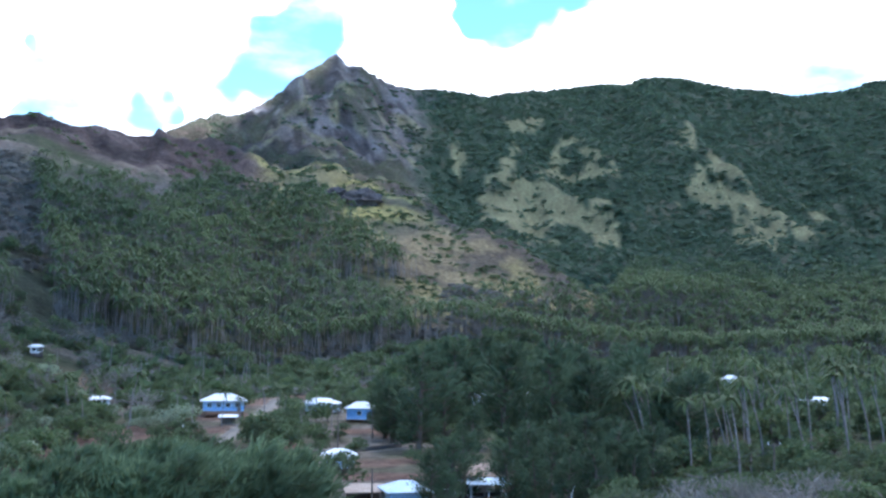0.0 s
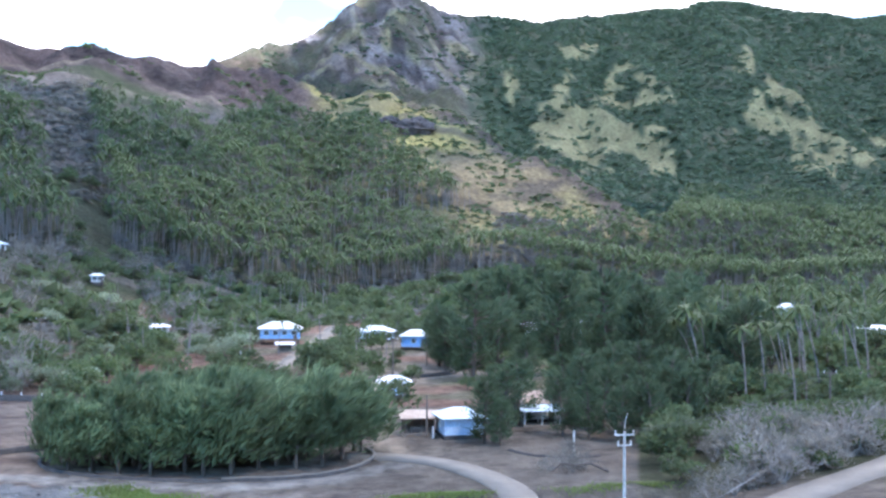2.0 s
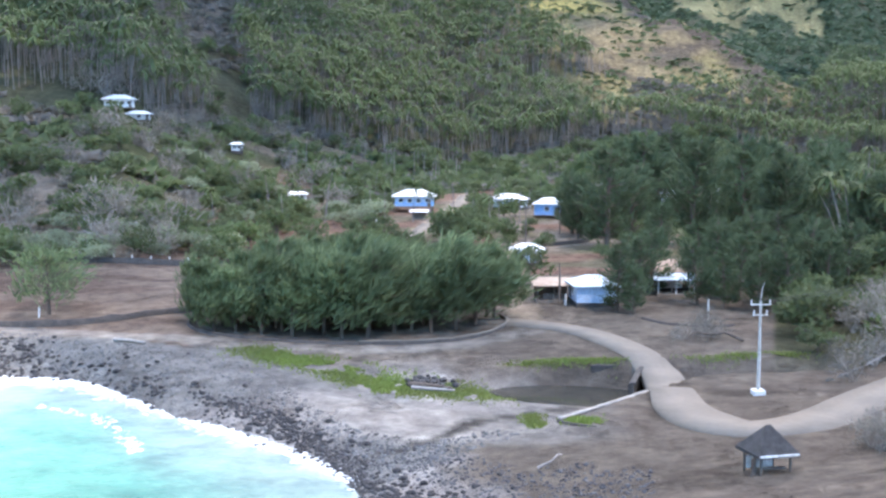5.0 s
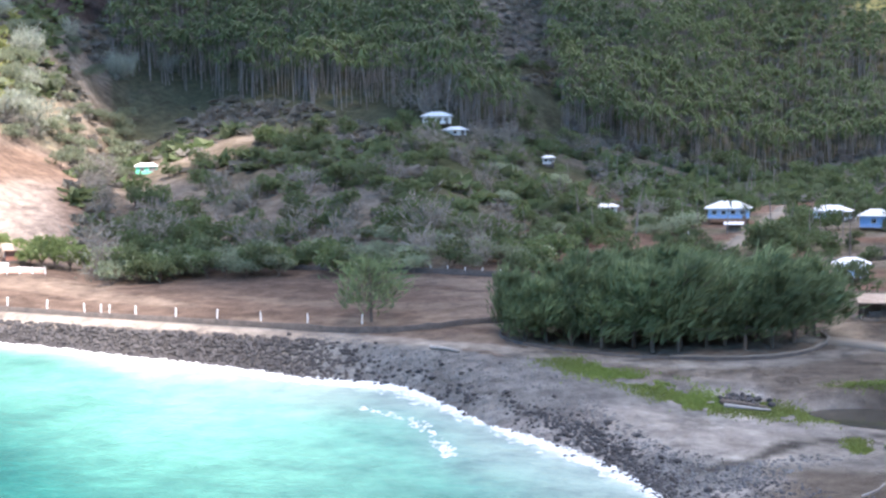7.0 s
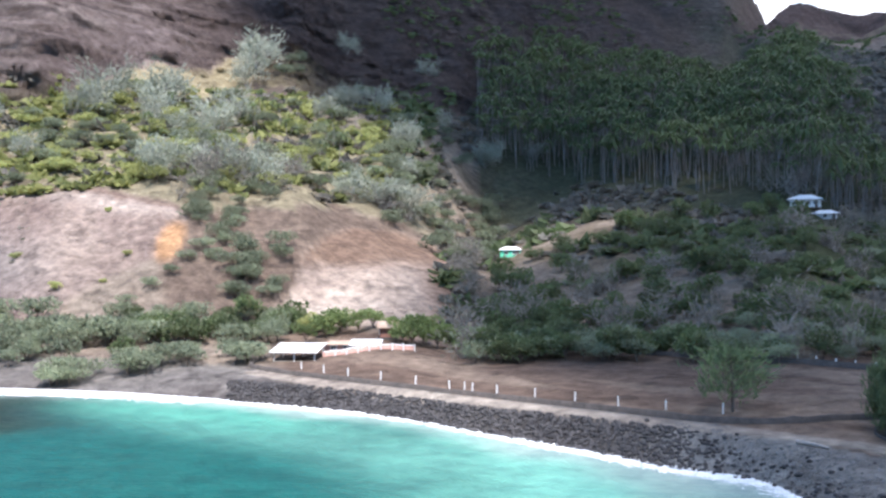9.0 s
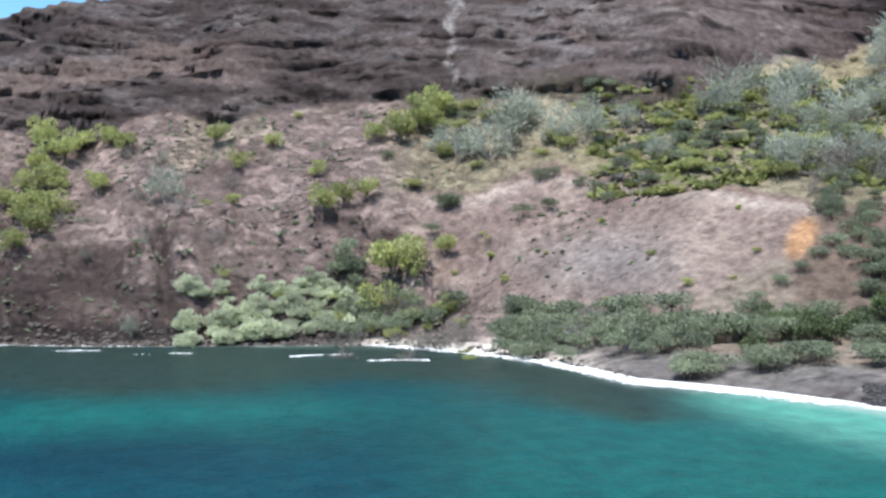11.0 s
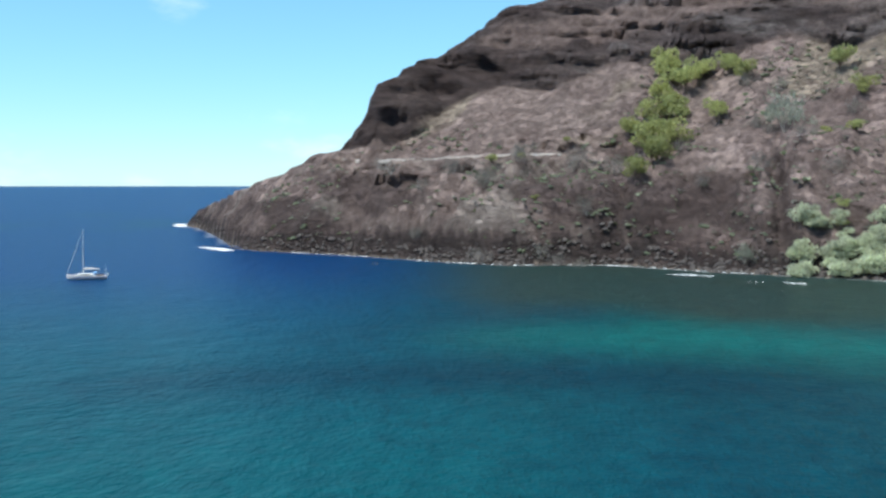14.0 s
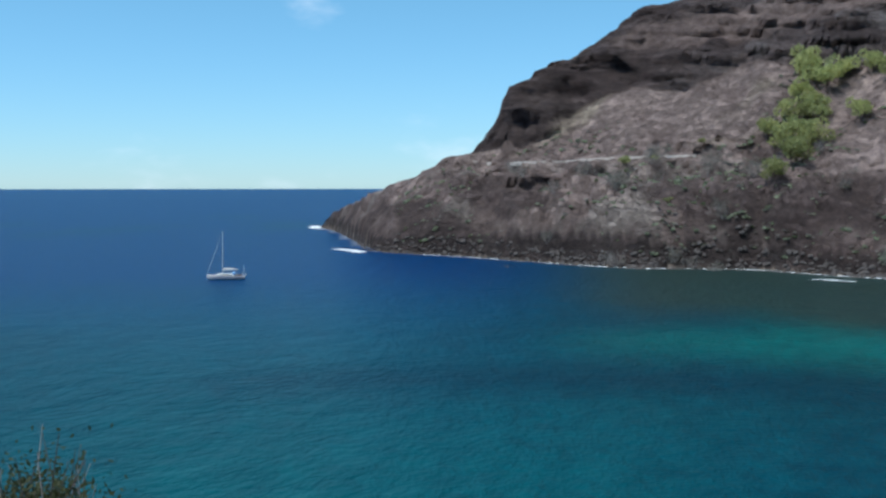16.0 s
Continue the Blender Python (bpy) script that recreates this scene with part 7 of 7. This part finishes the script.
BRIGHT = Kind("green_tree", "tree", "bright yellow-green leafy tree on dry ground", "bright green trees", M_BARK, M_BRIGHT, lambda g: broad_mesh(g, 5.0, 6.4, 950, .3, 0, .9, .2), 5, 204)
M_SAGE = leafy("grey_green_leaves", (0.22, 0.265, 0.165), (0.31, 0.345, 0.23), (0.2, 0.235, 0.16))
KEAWE = Kind("beach_tree", "tree", "grey-green spreading tree with bare trunks behind the beach", "beach trees", M_BARK, M_SAGE, lambda g: broad_mesh(g, 6.0, 8.5, 720, .37, 1, .75, .4), 5, 205)
TWIG = Kind("dry_bush", "bush", "leafless grey bush with fine pale twigs", "dry grey bushes", M_PALE, M_GREY, lambda g: twig_mesh(g, 3.4, 4.6, 240, .19), 5, 206, "stem")
M_SILVER = leafy("silvery_twigs", (0.34, 0.37, 0.3), (0.44, 0.46, 0.39), (0.3, 0.33, 0.26))
SILVER = Kind("silver_tree", "tree", "pale silvery tree with bare branches on the dry slope", "silver trees", M_PALE, M_SILVER, lambda g: twig_mesh(g, 7.5, 8.0, 860, .26), 4, 207)
BUSH = Kind("round_bush", "bush", "small rounded olive bush on bare slope", "slope bushes", M_BARK, M_BRIGHT, lambda g: broad_mesh(g, 2.6, 3.6, 420, .26, 0, .9, .12), 4, 208, "stem")


def palm_pair(g):
    return palm_shape(g, 13.0, 17, 3.6, 7, 1.2, 5)


def leaning_pair(g):
    return palm_shape(g, 13.5, 16, 3.0, 6, 1.0, 4, (-0.2, -0.03))


LEAN = Kind("leaning_palm", "palm", "coconut palm whose pale trunk leans towards the bay", "leaning palms", M_TRUNK, M_FROND, leaning_pair, 6, 213)
PALM = Kind("coconut_palm", "palm", "tall coconut palm with a slender leaning trunk", "coconut palms", M_TRUNK, M_FROND, palm_pair, 8, 209)


def sow(kind, n, a0, a1, r0, r1, s0, s1, seed, tall=(0.9, 1.1), avoid=True, label=None, belt=False):
    g = np.random.default_rng(seed)
    done = tries = 0
    while done < n and tries < n * 12:
        tries += 1
        a, r = g.uniform(a0, a1), math.sqrt(g.uniform(r0 * r0, r1 * r1))
        x, y = polar(a, r)
        if avoid and (min((x - u) ** 2 + (y - v) ** 2 for u, v in TAKEN) < 49 or not open_view(np.array([x]), np.array([y]))[0] or near_path(np.array([x]), np.array([y]))[0] < 4.5):
            continue
        if 42 < a < 78 and not belt and kind is not BUSH and 9.5 < ground1(x, y) < slide_top(a):
            continue
        if belt and not slide_top(a) + 1.5 < ground1(x, y) < slide_top(a) + 36:
            continue
        if -21 < a < -8 and 100 < r < np.interp(a, [-20, -15.5, -12, -9], [136, 121, 108, 99]):
            continue
        low = .5 if kind is TALL and -5.4 < a < -1.0 and 200 < r < 300 and g.random() < .85 else 1
        kind.plant(x, y, g.uniform(s0, s1) * low, g.uniform(*tall), g.uniform(-35, 35) if kind is LEAN else None, label)
        done += 1


def thicket(kind, name, label, zones, seed):
    """Far trees of one kind, joined: past counting."""
    g = np.random.default_rng(seed)
    places, sizes = [], []
    for n, a0, a1, r0, r1, s0, s1 in zones:
        a, r = g.uniform(a0, a1, n), np.sqrt(g.uniform(r0 * r0, r1 * r1, n))
        x, y = -r * np.sin(np.radians(a)), r * np.cos(np.radians(a))
        ok = open_view(x, y) & (near_path(x, y) > 4.5)
        places.append(np.stack([x, y, ground(x, y) - .15], 1)[ok])
        sizes.append(g.uniform(s0, s1, ok.sum()))
    places, sizes = np.concatenate(places), np.concatenate(sizes)
    for j, (suffix, mat, cat) in enumerate((("trunks", kind.wood, "tree trunks"), ("crowns", kind.leaf, "tree crowns"))):
        bits = [spread(*kind.raw[k][j], places[k::len(kind.raw)], np.repeat(sizes[k::len(kind.raw), None], 3, 1), np.arange(len(places[k::len(kind.raw)])) * 2.4) for k in range(len(kind.raw))]
        tagged(new(f"{name}_{suffix}", mesh_of(name, *join(*bits), mat)), f"{suffix} of {label}", cat, kind="stuff")


TAKEN = [(o.location.x, o.location.y) for o in bpy.data.objects if o.parent is None and o.get("category") in ("house", "shelter", "hut")]

# the grove: ironwoods inside the kerb
g = np.random.default_rng(301)
grove = []
while len(grove) < 54:
    u, v = g.uniform(-1, 1), g.uniform(-1, 1)
    if u * u + v * v > 1:
        continue
    x, y = -36.5 + 19.5 * u + 3 * v, 141.5 + 10.5 * v + 3.2 * u
    if all((x - a) ** 2 + (y - b) ** 2 > 6.5 for a, b in grove) or len(grove) > 50:
        grove.append((x, y))
for x, y in grove:
    edge = min(1.0, max(0, (x + 57) / 12), max(0, (-14 - x) / 6 + .45))
    IRON.plant(x, y, (0.7 + .3 * edge) * g.uniform(.82, 1.12), g.uniform(.8, 1.16), g.uniform(-22, 22))
# the dark wood behind the houses
for a, r, s in ((-0.5, 160.5, .52), (-1.2, 166, .56), (.2, 170, .5), (-3.5, 172, .58), (-4.6, 175, .6), (-5.8, 180, .62), (-7.2, 186, .62), (-8.6, 184, .58), (-6.6, 172, .5), (-9.6, 178, .5), (.5, 151.5, .5), (-.3, 149.5, .36), (-3.4, 157, .5), (-4.7, 155, .44), (-5.4, 161, .55), (-6.3, 152, .46), (-7.2, 158, .56), (-7.8, 152, .5), (-8.6, 162, .6), (-9.4, 160, .52), (-10.4, 168, .6), (-4.2, 167, .58), (-9.0, 170, .62)):
    TALL.plant(*polar(a, r), s, 1.0, None, "dark green ironwood tree beside the pale blue house")
sow(TALL, 46, -9.5, 1.2, 208, 292, .82, 1.2, 302)
sow(TALL, 9, 1.0, 3.0, 225, 262, .55, .75, 303)
sow(TALL, 12, -6, 1, 326, 352, .8, 1.1, 313)
sow(TALL, 6, -12.5, -9, 200, 260, .7, .95, 304)
sow(BROAD, 40, -22, -7, 165, 270, .8, 1.45, 305, label="dark green broadleaf tree under the leaning palms")
sow(PALM, 30, -21.5, -9, 230, 340, .85, 1.1, 306)
sow(PALM, 40, -22, -4, 340, 480, .8, 1.15, 316)
sow(LEAN, 30, -21.5, -9.5, 172, 232, .85, 1.1, 317)
sow(BROAD, 34, -22, -11.5, 138, 168, .45, .75, 307, (.6, .8), label="low green bush on the bank above the road")
sow(TWIG, 26, -21, -10.2, 112, 150, .5, .95, 308)
sow(BROAD, 40, -22, -8.5, 128, 176, .45, .85, 319, (.7, .95), label="dark green shrub under the leaning palms")
sow(BROAD, 16, -21, -12, 126, 150, .35, .6, 318, (.6, .8), label="low green shrub on the bank above the road")
sow(TWIG, 7, -14, -11.8, 84, 96, .35, .55, 309)
sow(TWIG, 34, -22, -11.5, 116, 152, .6, 1.1, 312)
sow(TWIG, 5, -4.8, -2.6, 132, 142, .35, .6, 310)
sow(BROAD, 5, -9, -6.5, 135, 155, .7, 1.0, 311, label="dark green shrub at the ditch's end")
# village
sow(PALM, 56, 4, 21, 245, 430, .5, .95, 320)
sow(BROAD, 52, 3.2, 21, 240, 320, .5, 1.05, 321)
sow(BROAD, 44, 4, 20, 205, 300, .4, .8, 325, (.6, .85), label="low dark green bush on the village ground")
sow(KEAWE, 24, 11, 22, 250, 340, .5, .9, 326, label="grey-green spreading tree above the village")
sow(BROAD, 9, 8, 13, 205, 235, .8, 1.1, 323)
sow(TWIG, 30, 14, 27, 300, 400, .9, 1.7, 324)
for x, y, s in ((-50, 262, .62), (-58, 268, .7), (-45, 258, .55), (-63, 275, .75), (-86, 280, .7), (-90, 292, .8), (-101, 293, .75), (-37, 268, .6), (-30, 276, .6), (-25, 262, .65), (-40, 282, .6), (-73, 270, .8)):
    PALM.plant(x, y, s, 1.0, None, "coconut palm between the village houses")
BROAD.plant(-15.5, 178, .95, .95, None, "leafy shade tree beside the white-roofed house")
# behind the field
sow(KEAWE, 50, 20, 42, 204, 240, .55, .95, 335, label="grey-green spreading tree in the belt behind the bare field")
sow(BROAD, 54, 17.5, 41, 206, 262, .6, 1.05, 330, label="green tree in the belt behind the bare field")
sow(TWIG, 34, 20, 42, 212, 290, 1.0, 1.7, 331)
M_MID = leafy("mid_green_leaves", (0.17, 0.235, 0.085), (0.25, 0.32, 0.125), (0.155, 0.205, 0.085))
FIELD = Kind("field_edge_tree", "tree", "rounded mid-green tree behind the beach houses", "field edge trees", M_BARK, M_MID, lambda g: broad_mesh(g, 5.6, 6.6, 800, .33, 0, 1.0, .16), 4, 212)
for a, r, k in ((48.6, 243, .95), (47.9, 246, 1.05), (47.0, 243, .95), (46.2, 247, .8), (44.9, 231, 1.0), (44.3, 228, 1.15), (43.7, 230, 1.1), (43.1, 227, .95), (42.2, 229, .85), (41.7, 226, .75), (49.6, 240, .8), (45.4, 240, .7)):
    FIELD.plant(*polar(a, r), k)
sow(BRIGHT, 5, 45.5, 49.5, 246, 256, .7, .95, 333)
sow(BROAD, 10, 37, 41, 255, 275, .7, 1.0, 334)
sow(TWIG, 16, 41, 46, 300, 345, .8, 1.3, 336, avoid=False)
# behind the beach
sow(KEAWE, 20, 52.3, 62, 219, 232, .7, .95, 340, (.75, .9), avoid=False)
sow(KEAWE, 32, 50, 64, 238, 262, .65, .9, 341)
sow(BROAD, 14, 47.5, 60, 238, 262, .7, 1.0, 342)
sow(KEAWE, 34, 61, 71, 272, 312, .75, 1.1, 343)
sow(KEAWE, 34, 69, 79, 318, 346, .75, 1.15, 349)
sow(KEAWE, 18, 62, 70, 258, 295, .7, 1.0, 344)
sow(TWIG, 22, 62, 80, 268, 330, .8, 1.5, 345)
sow(BROAD, 16, 50, 58, 243, 262, .7, 1.0, 365, belt=False)
sow(KEAWE, 26, 54, 66, 248, 285, .8, 1.15, 366)
sow(BRIGHT, 8, 66, 80, 318, 340, .7, 1.1, 346)
M_SHORE = leafy("pale_shore_leaves", (0.5, 0.55, 0.36), (0.62, 0.66, 0.48), (0.48, 0.52, 0.38))
SHORE = Kind("shore_bush", "bush", "pale green spreading bush at the foot of the headland", "shore bushes", M_BARK, M_SHORE, lambda g: broad_mesh(g, 5.6, 6.5, 900, .33, 0, 1.0, .12), 4, 210, "stem")
sow(SHORE, 110, 77.5, 86.6, 321, 336, .65, 1.15, 347, (.85, 1.15))
sow(BRIGHT, 9, 79, 86.5, 330, 338, .5, .8, 348, (.8, .95), label="light green bush at the foot of the headland")
thicket(BROAD, "valley_thicket", "dark broadleaf trees at the valley's edge and lower hillside", [(60, -22, -2, 330, 560, 1.1, 1.9), (26, -22, -7, 270, 330, .9, 1.5), (44, 3.2, 21, 320, 400, .5, 1.05), (36, -1, 22, 380, 500, .8, 1.4), (62, 19, 40, 262, 350, .7, 1.15), (110, -22, 22, 200, 330, .45, .9), (150, -22, -7.6, 142, 205, .35, .65), (60, 20, 41, 205, 270, .6, 1.0)], 360)
thicket(KEAWE, "grey_thicket", "grey-green trees on the sunny slope", [(70, 40, 53, 330, 470, .7, 1.1), (30, 40, 46, 320, 400, .6, .9), (30, 56, 75, 342, 372, .6, 1.0), (34, 50.6, 55.2, 268, 330, .5, .85)], 361)
# the slopes above the slide and the cliff foot
for x, y, s in ((-366, 130, 1.5), (-360, 122, 1.4), (-372, 138, 1.3), (-349.7, 151, 1.5), (-355, 144, 1.1), (-337, 202, 1.5), (-323.7, 214, 1.5), (-331, 222, 1.2), (-318, 208, 1.1), (-348, 272, 1.5), (-356, 280, 1.3), (-340, 262, 1.2), (-265, 201, 1.2), (-258, 206, 1.0), (-242.6, 248, 1.2), (-246, 240, 1.0), (-252, 232, 1.0)):
    SILVER.plant(x, y, s, .95)
sow(SILVER, 22, 44, 76, 325, 450, .7, 1.2, 350, belt=True)
sow(BRIGHT, 84, 46, 77, 320, 420, .7, 1.35, 351, (.7, .95), belt=True)
sow(KEAWE, 44, 44, 77, 320, 440, .6, 1.0, 357, (.8, 1), label="grey-green tree on the sunny slope above the slide", belt=True)
sow(PALM, 34, 44, 58, 330, 400, .5, .75, 352, belt=True)
sow(SILVER, 12, 38, 48, 440, 520, .7, 1.1, 353)
sow(TWIG, 24, 43, 56, 300, 345, .8, 1.5, 354, belt=True)
for a, r, s in ((54.6, 288, .8), (54.0, 284, .7), (53.2, 280, .9), (52.6, 277, .7), (55.4, 284, .6), (56.2, 279, .55), (57.2, 275, .6), (58.3, 270, .5), (53.6, 292, .7), (52.2, 284, .6), (51.4, 270, .7), (53.0, 300, .6)):
    KEAWE.plant(*polar(a, r), s, .9, None, "grey-green bushy tree beside the landslide")
sow(BUSH, 20, 58, 77, 270, 345, .5, 1.0, 356)
sow(BRIGHT, 6, 70, 77, 312, 330, .6, .9, 358)
for x, y, s in ((-436, -22.7, 1.2), (-431, -21.5, 1.3), (-426.5, -20, 1.4), (-420, -23.8, 1.2), (-420, -13.6, 1.4), (-424, -9.7, 1.3), (-425, .5, 1.1), (-411, -27, 1.1), (-408.5, -21, 1.2), (-405.7, -33, 1.1), (-399, -27.5, 1.3), (-399.5, -22, 1.4), (-393.7, -16.5, 1.3), (-388, -22, 1.3), (-377, -23, 1.3), (-368, -28, 1.1), (-399, -3.2, 1.1), (-406.7, -16, 1.1), (-414, -18, 1.0),
                (-408.3, 37.5, 1.2), (-389.7, 42.6, 1.0), (-398.2, 55.4, .9), (-378.1, 67.3, .8), (-355, 65.3, 1.3), (-359.1, 80.4, 1.1), (-357, 72, 1.2), (-325, 80, 2.1), (-322, 74, 1.5), (-328, 86, 1.4), (-327.9, 97.3, 1.0), (-416, 5.2, 1.1), (-423, 2.2, .9), (-391.6, 107.1, 1.8), (-394, 116, 1.7), (-386, 98, 1.5), (-388, 110, 1.3), (-391, 91, 1.1)):
    BRIGHT.plant(x, y, s * 1.2, 1.3, None, "bright yellow-green bush on the dry headland slope")
for x, y, s in ((-416.6, 67.3, 1.1), (-318.2, 107.9, 1.0), (-325.3, 108.7, 1.1), (-368, 38.4, 1.5), (-394, -79.8, 1.3), (-397, -70, 1.0), (-372, 30, 1.0), (-405, -55, .8), (-366, -60, .8)):
    BUSH.plant(x, y, s, 1.0)
SILVER.plant(-380.6, 18.0, 1.2, 1.0, None, "pale dead tree standing alone on the headland slope")
SILVER.plant(-335.5, 5.8, .5, 1.0, None, "small bleached dead tree at the water's edge")
sow(TWIG, 40, 84, 108, 345, 430, .6, 1.3, 357)
# low scrub all over the headland
def headland_zone(x, y, z, az, r, rng):
    trail = np.abs(z - np.interp(az, [98, 101.3, 104, 106.9, 109.4], [35.4, 35.0, 34.0, 33.6, 34.6])) < 2.5
    n = fbm(x / 24, y / 24, 4, 95)
    below = (z > 4) & (z < 40) & (n > 0.46)
    above = (z >= 40) & (n > 0.57)
    return (below | above) & ~(trail & (az > 97)) & (r < line_at(8, az)[0] - 3) & ((az > 75.5) | (z > slide_top(az) + 2) | (rng.random(len(x)) < 0.25))


spots, rng = scatter_points(9000, 62, 113, 300, 470, headland_zone, 105)
pick = rng.random(len(spots))
shapes = [bush_shape(rng, 16, 0.5) for k in range(5)]
stuff("headland_scrub", spots[pick < 0.3], shapes, rng, (0.7, 2.2), M_SAGE, "small grey-green shrubs dotted over the headland slope", "scrub", (0.5, 0.8), 0.1)
stuff("headland_dry_tufts", spots[(pick >= 0.3) & (pick < 0.86)], shapes, rng, (0.6, 1.8), M_GREY, "dry grey tufts dotted over the headland slope", "scrub", (0.4, 0.7), 0.1)
stuff("headland_dark_tufts", spots[pick >= 0.86], shapes, rng, (0.6, 1.7), M_SCRUB, "dark olive tufts dotted over the headland slope", "scrub", (0.5, 0.8), 0.1)
# lone tree on the field
LONE.plant(-75.4, 138.9, 1.05, .95, 0, "lone thin ironwood tree with ragged branches on the bare field")


# ---- the bush beside the camera ----
def near_bush(az, r):
    x, y = polar(az, r)
    z = ground1(x, y)
    rng = np.random.default_rng(401)
    root = thing("roadside_bush", "dry bush of upright grey twigs with olive leaves close by", "bush", pose(x, y, z))
    for i in range(80):
        a = rng.uniform(0, 6.28)
        d = rng.uniform(0, .32)
        h = rng.uniform(.95, 1.6) - 1.1 * d
        bow = rng.normal(size=3) * (.07, .07, .02)
        base = np.array((math.cos(a) * d, math.sin(a) * d, -.1))
        out = np.array((math.cos(a), math.sin(a), 0)) * rng.uniform(.04, .2)
        part("twig", tube([base, base + out * .25 + bow + (0, 0, h * .45), base + out * .75 + bow * .4 + (0, 0, h * .8), base + out * 1.1 - bow * .6 + (0, 0, h)], [.007, .0055, .0042, .002], 5), M_BARK if i % 3 else M_PALE, root)
    c = rng.normal(size=(5200, 3)) * (.17, .17, .15) + (0, 0, .84)
    part("leaves", tufts(c, .017, rng, 1.4), M_OLIVE, root, "small olive green leaves")


M_OLIVE = leafy("olive_leaves", (0.1, 0.12, 0.04), (0.16, 0.17, 0.07), (0.08, 0.09, 0.04))
near_bush(130.7, 6.6)
